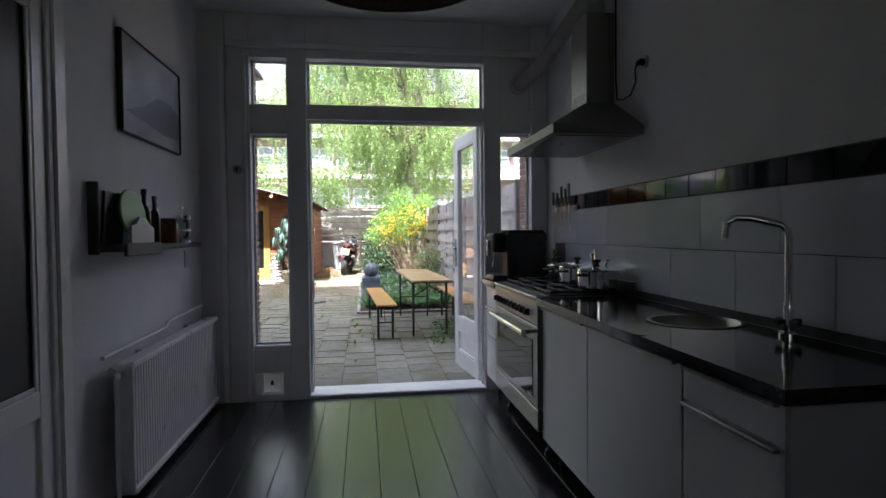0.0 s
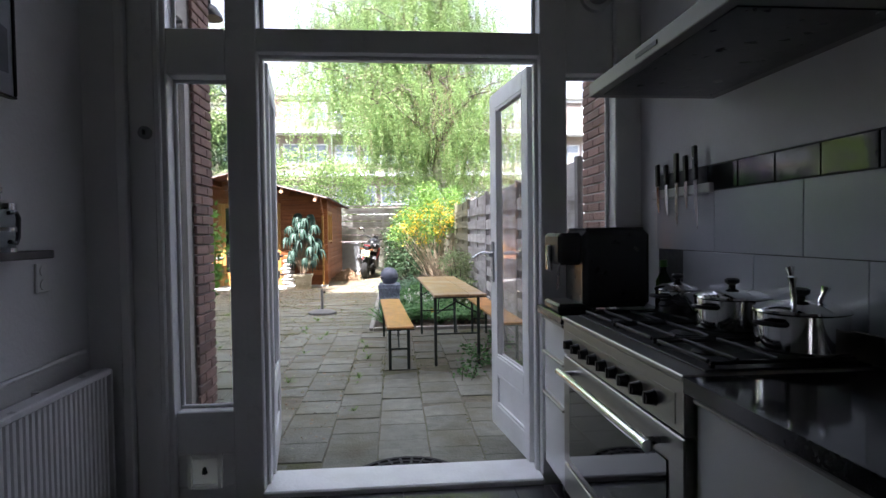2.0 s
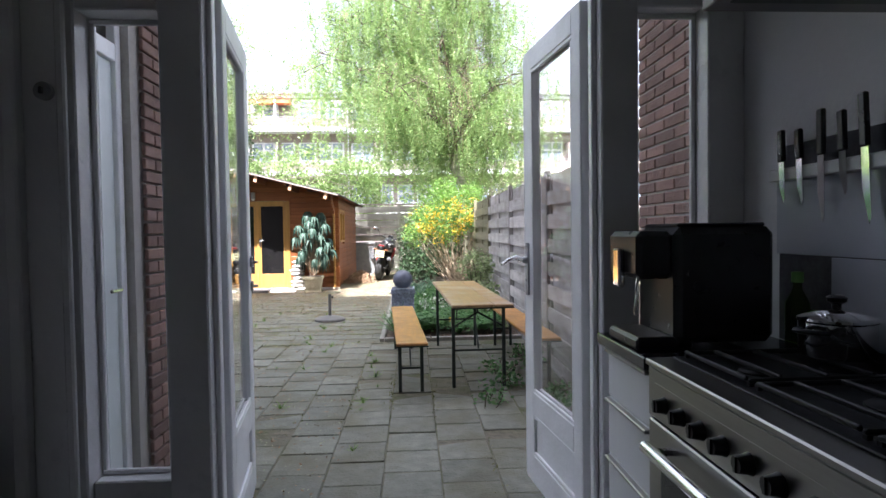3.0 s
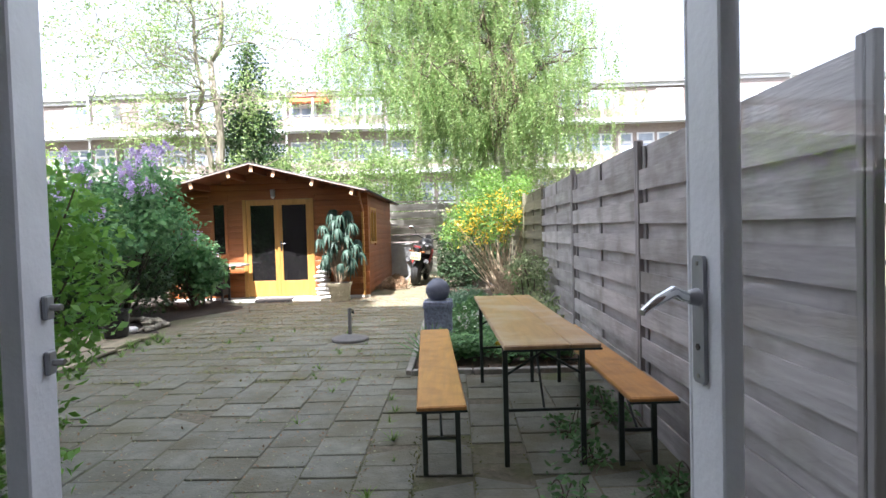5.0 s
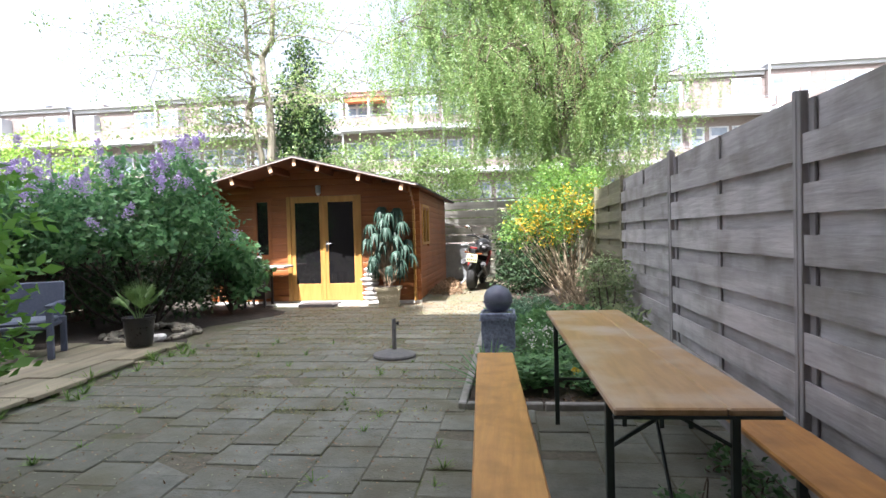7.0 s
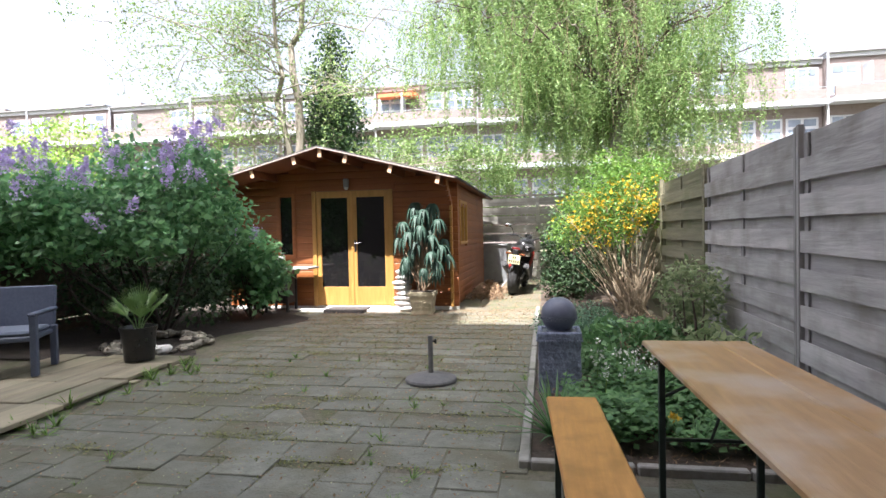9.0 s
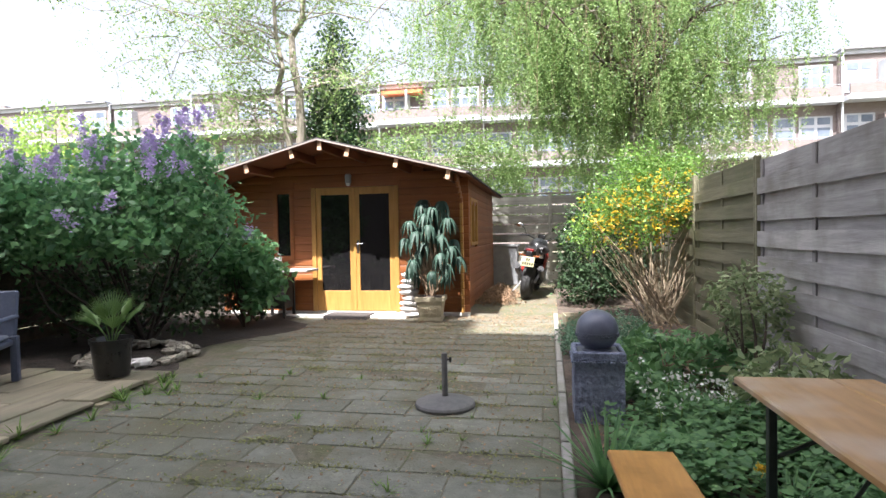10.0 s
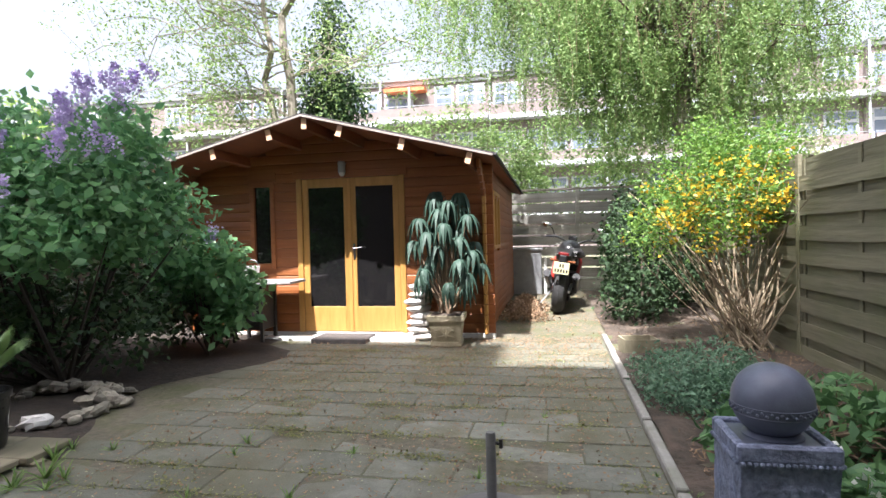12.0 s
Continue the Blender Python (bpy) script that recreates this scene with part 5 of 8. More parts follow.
bmp.free()
pm.materials.append(BLUESTONE)
part("column", pm, None, pl, "rough-hewn square column")
for a in ((-0.187, -0.187, 0.187, -0.150), (-0.187, 0.150, 0.187, 0.187), (-0.187, -0.150, -0.150, 0.150), (0.150, -0.150, 0.187, 0.150)):
    part("cap_rim", bx(a[0], a[1], 0.455, a[2], a[3], 0.525, 0.010), BLUESTONE, pl)
part("cap_step", bx(-0.148, -0.148, 0.465, 0.148, 0.148, 0.508, 0.006), BLUESMOOTH, pl)
cb_ = Sh()
for kx in range(16):
    for w_ in (-0.189, 0.189):
        cb_.ball((-0.17 + 0.34 * kx / 15, w_, 0.452), 0.010, 6, 4)
        cb_.ball((w_, -0.17 + 0.34 * kx / 15, 0.452), 0.010, 6, 4)
part("carved_edge", cb_, BLUESTONE, pl, "carved braid under the cap")
part("collar", Sh().lathe([(0.115, 0.508), (0.115, 0.515), (0.09, 0.53), (0.0, 0.53)], n=28), BLUESMOOTH, pl, smooth=True)
bl_ = part("ball", Sh().ball((0, 0, 0.655), 0.155, 40, 26), BLUESMOOTH, pl, "smooth grey stone ball", smooth=True)
bd = Sh()
for kx in range(56):
    a = 2 * math.pi * kx / 56
    bd.ball((0.1535 * math.cos(a), 0.1535 * math.sin(a), 0.622 + 0.010 * (kx % 2)), 0.0075, 6, 4)
for zz in (0.608, 0.645):
    q = math.sqrt(0.155 ** 2 - (zz - 0.655) ** 2)
    bd.tube([(q * math.cos(a), q * math.sin(a), zz) for a in np.linspace(0, 6.2832, 41)], 0.003, 5)
part("carved_band", bd, BLUESMOOTH, bl_, smooth=True)

# ---- the shed ----
SG = gz(15.2)
shed = thing("garden_shed", "honey-coloured pine log cabin with glazed double doors", "shed", pose(0, 0, 0))
SX0, SX1, SF, SBK = -5.02, -1.19, 15.27, 19.6
APX, APZ, EZ = -3.1, 2.64, 2.11
SLP = (APZ - EZ) / (-1.03 - APX)


def roof_z(x):
    return APZ - SLP * abs(x - APX)


LH = 0.118
front_open = [(-3.56, -2.16, 2.02), (-4.20, -3.86, 1.98)]
rs = random.Random(3)


def log(parent, axis, a, b, c, z, h=LH):
    """One wall board with a rounded face."""
    prof = [(-0.022, 0.0), (-0.030, 0.012), (-0.034, h * 0.5), (-0.030, h - 0.012), (-0.022, h - 0.001), (0.022, h - 0.001), (0.022, 0.0)]
    s = Sh()
    if axis == "x":
        s.prism([(c + u, z + w) for u, w in prof], "x", a, b)
    else:
        s.prism([(c - u, z + w) for u, w in prof], "y", a, b)
    part("log_board", s, SHEDWOOD, parent)


fw = part("front_wall", bx(SX0, SF + 0.03, SG, -4.2, SF + 0.04, 2.3), SHEDWOOD, shed)
z = SG + 0.05
while z < APZ - 0.14:
    half = (APZ - 0.10 - z) / SLP
    xa, xb = max(SX0, APX - half), min(SX1, APX + half)
    cuts = [(a, b) for a, b, t in front_open if z < t]
    segs, cur = [], xa
    for a, b in sorted(cuts):
        segs.append((cur, a))
        cur = b
    segs.append((cur, xb))
    for a, b in segs:
        if b - a > 0.03:
            log(fw, "x", a, b + (0.10 if b == SX1 and z < EZ - 0.1 else 0), SF, z)
    z += LH
rw = part("side_wall", bx(SX1 - 0.012, SF + 0.05, SG, SX1 - 0.004, SBK, EZ - 0.1), SHEDWOOD, shed)
z = SG + 0.05
while z < EZ - 0.05:
    for a, b in ([(SF + 0.035, SBK)] if not 1.02 < z < 1.72 else [(SF + 0.035, 15.95), (16.75, SBK)]):
        log(rw, "y", a, b, SX1, z)
    z += LH
    if z < EZ - 0.3:
        part("log_end", bx(SX1 - 0.022, SF - 0.12, z - LH + 0.004, SX1 + 0.022, SF - 0.034, z - 0.004, 0.006), SHEDTRIM, rw)
for i in range(5):
    part("eave_bracket", bx(SX1 - 0.02, SF - 0.16 - 0.11 * i, 1.70 + 0.07 * i, SX1 + 0.02, SF - 0.05 - 0.09 * i, 1.80 + 0.07 * i, 0.004), SHEDWOOD, rw)
lw = part("side_wall", bx(SX0 - 0.02, SF, SG, SX0, SBK, EZ - 0.02), SHEDWOOD, shed)
z = SG + 0.05
while z < EZ - 0.1:
    log(lw, "y", SF + 0.035, SBK, SX0, z)
    z += LH
    if z < EZ - 0.3:
        part("log_end", bx(SX0 - 0.022, SF - 0.12, z - LH + 0.004, SX0 + 0.022, SF - 0.034, z - 0.004, 0.006), SHEDWOOD, lw)
for i in range(5):
    part("eave_bracket", bx(SX0 - 0.02, SF - 0.16 - 0.11 * i, 1.70 + 0.07 * i, SX0 + 0.02, SF - 0.05 - 0.09 * i, 1.80 + 0.07 * i, 0.004), SHEDWOOD, lw)
part("rear_wall", bx(SX0, SBK - 0.03, SG, SX1, SBK, EZ), SHEDWOOD, shed)
part("sill_beam", bx(SX0, SF - 0.04, SG - 0.05, SX1 + 0.1, SF + 0.03, SG + 0.055, 0.006), CONCRETE, shed)
sw_ = part("side_window", bx(SX1 - 0.01, 15.95, 1.10, SX1 - 0.004, 16.75, 1.80), DARKGLASS, shed)
for a in ((15.92, 1.06, 16.78, 1.11), (15.92, 1.78, 16.78, 1.83), (15.92, 1.11, 15.98, 1.78), (16.72, 1.11, 16.78, 1.78), (16.32, 1.11, 16.37, 1.78)):
    part("window_frame", bx(SX1, a[0], a[1], SX1 + 0.045, a[2], a[3], 0.004), SHEDTRIM, sw_)
# double doors
dz0, dz1 = SG + 0.055, 2.0
part("door_post", bx(-3.56, SF - 0.05, dz0, -3.49, SF + 0.02, dz1, 0.005), SHEDTRIM, shed)
part("door_post", bx(-2.23, SF - 0.05, dz0, -2.16, SF + 0.02, dz1, 0.005), SHEDTRIM, shed)
part("door_lintel", bx(-3.60, SF - 0.05, dz1, -2.12, SF + 0.02, dz1 + 0.09, 0.005), SHEDWOOD, shed)
for x0, x1 in ((-3.485, -2.868), (-2.862, -2.235)):
    d = part("shed_door", bx(x0, SF - 0.03, dz0 + 0.01, x0 + 0.075, SF + 0.01, dz1 - 0.005, 0.004), SHEDTRIM, shed, "glazed pine door leaf")
    part("stile", bx(x1 - 0.075, SF - 0.03, dz0 + 0.01, x1, SF + 0.01, dz1 - 0.005, 0.004), SHEDTRIM, d)
    part("bottom_rail", bx(x0 + 0.075, SF - 0.03, dz0 + 0.01, x1 - 0.075, SF + 0.01, 0.40, 0.004), SHEDTRIM, d)
    part("top_rail", bx(x0 + 0.075, SF - 0.03, 1.885, x1 - 0.075, SF + 0.01, dz1 - 0.005, 0.004), SHEDTRIM, d)
    part("pane", bx(x0 + 0.07, SF - 0.012, 0.395, x1 - 0.07, SF - 0.006, 1.89), DARKGLASS, d)
part("meeting_strip", bx(-2.885, SF - 0.045, dz0 + 0.01, -2.845, SF - 0.03, dz1 - 0.01, 0.003), SHEDTRIM, shed)
hp = part("handle_plate", bx(-2.83, SF - 0.036, 0.98, -2.80, SF - 0.03, 1.18, 0.002), CHROME, shed)
part("lever", Sh().tube([(-2.815, SF - 0.036, 1.12), (-2.815, SF - 0.08, 1.12), (-2.71, SF - 0.085, 1.13)], 0.008, 8), CHROME, hp, smooth=True)
part("small_window", bx(-4.14, SF - 0.012, 0.95, -3.92, SF - 0.006, 1.92), DARKGLASS, shed)
for a in ((-4.20, 0.88, -4.14, 1.98), (-3.92, 0.88, -3.86, 1.98), (-4.14, 0.88, -3.92, 0.95), (-4.14, 1.92, -3.92, 1.98)):
    part("window_frame", bx(a[0], SF - 0.05, a[1], a[2], SF + 0.02, a[3], 0.004), SHEDWOOD, shed)
part("window_head", bx(-4.22, SF - 0.045, 1.98, -3.84, SF + 0.02, 2.10, 0.004), SHEDWOOD, shed)
part("window_panel", bx(-4.20, SF - 0.02, SG + 0.055, -3.86, SF + 0.02, 0.88), SHEDWOOD, shed)
RY0, RY1 = 14.43, 20.1
for s, xe in ((1, -1.0), (-1, -5.2)):
    za, zb = APZ - 0.03, roof_z(xe) - 0.03
    rb = part("roof_deck", Sh().add([(APX, RY0, za), (xe, RY0, zb), (xe, RY1, zb), (APX, RY1, za), (APX, RY0, za - 0.02), (xe, RY0, zb - 0.02), (xe, RY1, zb - 0.02), (APX, RY1, za - 0.02)],
         [(0, 1, 2, 3), (7, 6, 5, 4), (0, 4, 5, 1), (1, 5, 6, 2), (2, 6, 7, 3), (3, 7, 4, 0)]), SHEDBEAM, shed)
    part("roofing_felt", Sh().add([(APX, RY0 - 0.015, za + 0.022), (xe + s * 0.04, RY0 - 0.015, zb + 0.012), (xe + s * 0.04, RY1, zb + 0.012), (APX, RY1, za + 0.022), (APX, RY0 - 0.015, za + 0.002), (xe + s * 0.04, RY0 - 0.015, zb - 0.012), (xe + s * 0.04, RY1, zb - 0.012), (APX, RY1, za + 0.002)],
         [(0, 1, 2, 3), (7, 6, 5, 4), (0, 4, 5, 1), (1, 5, 6, 2), (2, 6, 7, 3), (3, 7, 4, 0)]), FELT, shed)
    part("edge_board", Sh().add([(APX, RY0 - 0.02, za + 0.004), (xe, RY0 - 0.02, zb + 0.004), (xe, RY0 - 0.02, zb - 0.016), (APX, RY0 - 0.02, za - 0.016), (APX, RY0, za + 0.004), (xe, RY0, zb + 0.004), (xe, RY0, zb - 0.016), (APX, RY0, za - 0.016)],
         [(0, 1, 2, 3), (7, 6, 5, 4), (0, 4, 5, 1), (1, 5, 6, 2), (2, 6, 7, 3), (3, 7, 4, 0)]), EDGE, shed)
for x in (-5.0, -4.22, -3.52, -3.08, -2.66, -1.96, -1.24):
    ang = 0 if abs(x - APX) < 0.1 else (14 if x > APX else -14)
    zt = roof_z(x) - 0.055
    pu = part("purlin", bx(-0.03, RY0 + 0.03, -0.12, 0.03, RY1 - 0.05, 0.0, 0.003), SHEDBEAM, shed, at=pose(x, 0, zt, 0, ang, 0))
    part("purlin_end", bx(-0.03, RY0 + 0.022, -0.12, 0.03, RY0 + 0.03, 0.0), RAFTER_END, pu)
lampo = part("outdoor_lamp", Sh().lathe([(0.05, 2.10), (0.05, 2.12), (0.035, 2.14), (0.03, 2.02), (0.045, 2.0), (0.045, 2.1)], (-2.93, SF - 0.09, 0.05), 16), ZINC, shed, smooth=True)
part("bulb", Sh().ball((-2.93, SF - 0.09, 2.04), 0.035, 12, 8), WHITEPL, lampo, smooth=True)

# step, table, bags, planter at the shed
solid("door_step", bx(-3.22, 14.78, gz(15) - 0.02, -2.55, 15.18, gz(15) + 0.055, 0.01), mat("dark_mat", (0.05, 0.045, 0.045), (0.09, 0.08, 0.075), 0.9, 20, 0.4), "dark plank step at the shed door", "step", m=pose(0, 0, 0, 0, 0, 0))
solid("stone_step", bx(-3.95, 14.95, gz(15) - 0.02, -2.0, 15.22, gz(15) + 0.03, 0.01), CONCRETE, "pale concrete strip before the shed", "step", kind="structure")
ws = thing("side_table", "small grey table beside the shed door", "table", pose(-3.82, 14.92, gz(15)))
part("tabletop", bx(-0.42, -0.22, 0.70, 0.40, 0.22, 0.735, 0.006), FENCE, ws)
for x in (-0.36, 0.0):
    for yy in (-0.16, 0.16):
        part("leg", bx(x - 0.02, yy - 0.02, 0, x + 0.02, yy + 0.02, 0.70, 0.003), BLACKWOOD, ws)
part("lower_box", bx(-0.36, -0.14, 0.15, 0.0, 0.14, 0.69, 0.004), BLACKWOOD, ws)
bk = thing("bucket", "white plastic bucket on the side table", "bucket", pose(-4.02, 14.90, gz(15) + 0.735))
part("body", Sh().lathe([(0.08, 0), (0.105, 0.17), (0.11, 0.175), (0.10, 0.175), (0.078, 0.01), (0.0, 0.01)], n=20), WHITEPL, bk, smooth=True)
part("handle", Sh().tube([(0.105 * math.cos(a), 0.0, 0.165 + 0.09 * math.sin(a)) for a in np.linspace(0, math.pi, 11)], 0.003, 6), ZINC, bk)
rb_ = random.Random(8)
for i in range(8):
    s = Sh().ball((0, 0, 0.045), 1.0, 18, 10, (0.165 + rb_.uniform(-0.02, 0.02), 0.11, 0.05), 0.09, i)
    solid("sandbag", s, BAG, "stacked white sandbag against the shed", "sandbag", smooth=True, m=pose(-1.95 + rb_.uniform(-0.04, 0.04), 15.06, gz(15) + i * 0.083, 0, rb_.uniform(-4, 4), rb_.uniform(-10, 10)), group="stack of sandbags")

pt = thing("stone_planter", "square sandstone planter with drooping evergreen", "planter", pose(-1.60, 14.86, gz(14.9), 0, 0, 4))
pw = Sh()
for z0, w0, z1, w1 in ((0.0, 0.17, 0.05, 0.17), (0.05, 0.155, 0.28, 0.185), (0.28, 0.205, 0.34, 0.21)):
    pw.add([(-w0, -w0, z0), (w0, -w0, z0), (w0, w0, z0), (-w0, w0, z0), (-w1, -w1, z1), (w1, -w1, z1), (w1, w1, z1), (-w1, w1, z1)],
           [(0, 1, 5, 4), (1, 2, 6, 5), (2, 3, 7, 6), (3, 0, 4, 7), (3, 2, 1, 0), (4, 5, 6, 7)])
part("pot", pw, POTSTONE, pt)
orn = Sh()
for s in (-1, 1):
    orn.tube([(0, -0.174, 0.10), (s * 0.03, -0.178, 0.15), (s * 0.075, -0.182, 0.185), (s * 0.10, -0.182, 0.17), (s * 0.085, -0.178, 0.145)], 0.008, 6)
    orn.tube([(0, -0.174, 0.13), (s * 0.06, -0.176, 0.11), (s * 0.10, -0.176, 0.10)], 0.007, 6)
orn.tube([(0, -0.174, 0.09), (0, -0.185, 0.20)], 0.010, 6)
part("relief", orn, POTSTONE, pt, smooth=True)
part("soil", bx(-0.17, -0.17, 0.30, 0.17, 0.17, 0.345), SOIL, pt)

# ---- plants ----


def clump_points(rng, clumps, n, shell=0.55):
    """Leaf bases spread through ellipsoids (x, y, z, rx, ry, rz), denser towards their skins."""
    vol = np.array([c[3] * c[4] + c[4] * c[5] + c[3] * c[5] for c in clumps])
    k = rng.choice(len(clumps), n, p=vol / vol.sum())
    C = np.array(clumps)[k]
    d = rng.normal(size=(n, 3))
    d /= np.linalg.norm(d, axis=1)[:, None]
    r = shell + (1 - shell) * rng.random(n) ** 0.6
    r *= 1 + 0.18 * np.sin(d[:, 0] * 7 + C[:, 0] * 5) * np.cos(d[:, 2] * 6 + C[:, 1] * 3)
    return C[:, :3] + d * C[:, 3:] * r[:, None]


def stems(owner, name, material, rng, base, tips, r0, r1, n=5, bend=0.12, seg=5):
    b = Vector(base)
    for t in tips:
        t = Vector(t)
        mid = b.lerp(t, 0.5) + Vector(rng.normal(size=3)) * bend
        pts = []
        for i in range(seg + 1):
            u = i / seg
            pts.append((1 - u) ** 2 * b + 2 * u * (1 - u) * mid + u * u * t)
        part(name, Sh().tube(pts, r0, n, r1), material, owner, smooth=True)


def shrub(name, label, cat, at, clumps, count, size, material, stem_mat=DARKTWIG, stem_n=9, seed=1, aspect=0.5, droop=0.3, r0=0.02, bare=0.0, rag=0.03):
    rng = np.random.default_rng(seed)
    o = thing(name, label, cat, pose(*at))
    P = clump_points(rng, clumps, count)
    P = P + rng.normal(size=P.shape) * rag
    hole = np.sin(P[:, 0] * 6.1 + P[:, 1] * 3.7) * np.sin(P[:, 2] * 7.3 + P[:, 0] * 2.9 + seed) * np.cos(P[:, 1] * 5.3 - P[:, 2] * 2.1)
    P = P[(hole < 0.28) | (rng.random(len(P)) < 0.35)]
    P = P[(P[:, 2] > bare * (1 + 0.25 * np.sin(P[:, 0] * 5))) | (rng.random(len(P)) < 0.22)]
    part("crown", leaf_mesh("crown", P, size, material, aspect, droop, rng), None, o, kind="stuff")
    stems(o, "branch", stem_mat, rng, (0, 0, 0), P[rng.choice(len(P), stem_n, replace=False)], r0, 0.004)
    return o, rng, P


# lilac with panicles
lil = [(0, 0, 1.55, 0.75, 0.75, 0.5), (-0.6, -0.6, 1.5, 0.7, 0.7, 0.45), (0.40, 0.45, 1.5, 0.5, 0.6, 0.5), (-1.2, -0.3, 1.4, 0.8, 0.8, 0.5), (-1.8, -0.9, 1.4, 0.8, 0.75, 0.5), (0.5, 0.1, 2.0, 0.38, 0.38, 0.45),
       (-0.4, 0.1, 2.1, 0.5, 0.45, 0.42), (-1.0, -0.9, 1.75, 0.4, 0.4, 0.36), (0.1, 0.5, 2.25, 0.3, 0.3, 0.33), (-1.3, 0.0, 1.9, 0.4, 0.4, 0.33), (0.62, -0.1, 1.55, 0.28, 0.33, 0.36), (-2.3, -0.3, 1.7, 0.5, 0.5, 0.4), (0.2, -0.5, 1.25, 0.45, 0.3, 0.25), (-0.9, -0.9, 1.15, 0.5, 0.3, 0.25)]
o, rng, P = shrub("lilac_bush", "large lilac bush in purple bloom over dark soil", "bush", (-4.55, 12.75, gz(12.7)), lil, 19000, 0.098, L_LILAC, stem_mat=LILACBARK, stem_n=13, seed=5, aspect=0.62, r0=0.026, bare=0.95, rag=0.075)
# inner leaves take dark ivy green, so the crown's shade is in their colour
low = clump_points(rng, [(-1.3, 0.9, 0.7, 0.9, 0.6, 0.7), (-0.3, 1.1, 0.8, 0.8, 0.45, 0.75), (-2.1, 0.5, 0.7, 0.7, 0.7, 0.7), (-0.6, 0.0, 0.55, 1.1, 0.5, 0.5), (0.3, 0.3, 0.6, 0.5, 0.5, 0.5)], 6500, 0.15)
part("inner_leaves", leaf_mesh("inner_leaves", low, 0.075, L_IVY, 0.6, 0.3, rng), None, o, "inner leaves coloured dark for the bush's shade", kind="stuff")
stems(o, "branch", LILACBARK, rng, (-0.4, 0.1, 0), [(rng.uniform(-1.6, 0.7), rng.uniform(-0.8, 0.6), rng.uniform(0.9, 1.5)) for _ in range(12)], 0.022, 0.006, 5, 0.2)
cand = P[P[:, 2] > 1.2]
# panicles sit on the sunny skin of the bush: the outermost leaf of each cell
out = np.array([0.35, -0.80, 0.48])
su, sv = cand @ np.array([0.92, 0.40, 0.0]), cand @ np.array([-0.19, 0.44, 0.88])
cell = {}
for k_, key in enumerate(zip(np.floor(su / 0.2).astype(int), np.floor(sv / 0.2).astype(int))):
    if key not in cell or cand[k_] @ out > cand[cell[key]] @ out:
        cell[key] = k_
skin = cand[sorted(cell.values())]
pan = skin[rng.random(len(skin)) < np.clip(0.21 * (skin[:, 2] - 0.95), 0.03, 0.40)]
pan = np.concatenate([pan, pan[pan[:, 2] > 1.7] + rng.normal(size=(int((pan[:, 2] > 1.7).sum()), 3)) * 0.09])
FP_ = []
for c in pan:
    c = c + np.array([0.03, -0.06, 0.03])
    ax = np.array([rng.normal() * 0.5, -0.25 + rng.normal() * 0.4, 0.9])
    ax /= np.linalg.norm(ax)
    L = rng.uniform(0.11, 0.21)
    for _ in range(95):
        u = rng.random()
        FP_.append(c + ax * L * u + rng.normal(size=3) * 0.045 * (1.15 - u))
part("blossom", leaf_mesh("blossom", np.array(FP_), 0.032, L_FLOWER, 0.9, 0.0, rng), None, o, "purple lilac panicles", kind="stuff")
o, rng, P = shrub("lilac_bush", "small lilac shoot beside the shed", "bush", (-4.05, 14.05, gz(14)), [(0, 0, 1.02, 0.44, 0.35, 0.33), (0.28, 0.1, 0.68, 0.32, 0.28, 0.26), (-0.3, 0, 0.85, 0.36, 0.33, 0.3), (0.22, -0.05, 0.38, 0.2, 0.2, 0.14)], 2300, 0.115, L_LILAC, seed=6, aspect=0.62, bare=0.1, stem_n=12, r0=0.014)
part("blossom", leaf_mesh("blossom", np.concatenate([np.array([0.15, -0.1, 1.3]) + rng.normal(size=(90, 3)) * (0.035, 0.035, 0.06), np.array([-0.15, -0.1, 1.28]) + rng.normal(size=(90, 3)) * (0.035, 0.035, 0.055)]), 0.03, L_FLOWER, 0.9, 0, rng), None, o, kind="stuff")
# the shoot's inner leaves also carry shade as a darker green
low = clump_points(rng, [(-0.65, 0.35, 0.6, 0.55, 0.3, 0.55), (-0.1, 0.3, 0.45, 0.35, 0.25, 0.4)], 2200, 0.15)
part("inner_leaves", leaf_mesh("inner_leaves", low, 0.08, L_IVY, 0.6, 0.3, rng), None, o, "inner leaves coloured dark for the bush's shade", kind="stuff")
# near privet
shrub("privet_shrub", "bright green loose shrub beside the paving", "shrub", (-2.15, 6.85, gz(7)), [(0.15, 0, 0.95, 0.75, 0.5, 0.5), (-0.3, 0.1, 1.25, 0.85, 0.55, 0.55), (0.30, -0.05, 1.35, 0.5, 0.42, 0.36), (-0.9, 0.0, 0.9, 0.7, 0.5, 0.8), (-0.7, 0.1, 1.55, 0.6, 0.5, 0.35), (0.82, 0.0, 1.42, 0.30, 0.4, 0.28), (0.85, 0.0, 1.08, 0.33, 0.4, 0.35), (0.72, -0.32, 0.72, 0.36, 0.35, 0.34), (0.82, -0.5, 0.42, 0.38, 0.4, 0.36), (0.78, -0.62, 0.2, 0.34, 0.35, 0.2), (0.62, -0.5, 0.85, 0.40, 0.35, 0.36)],
      21000, 0.06, L_NEAR, seed=9, stem_n=40, droop=-0.1, r0=0.012)
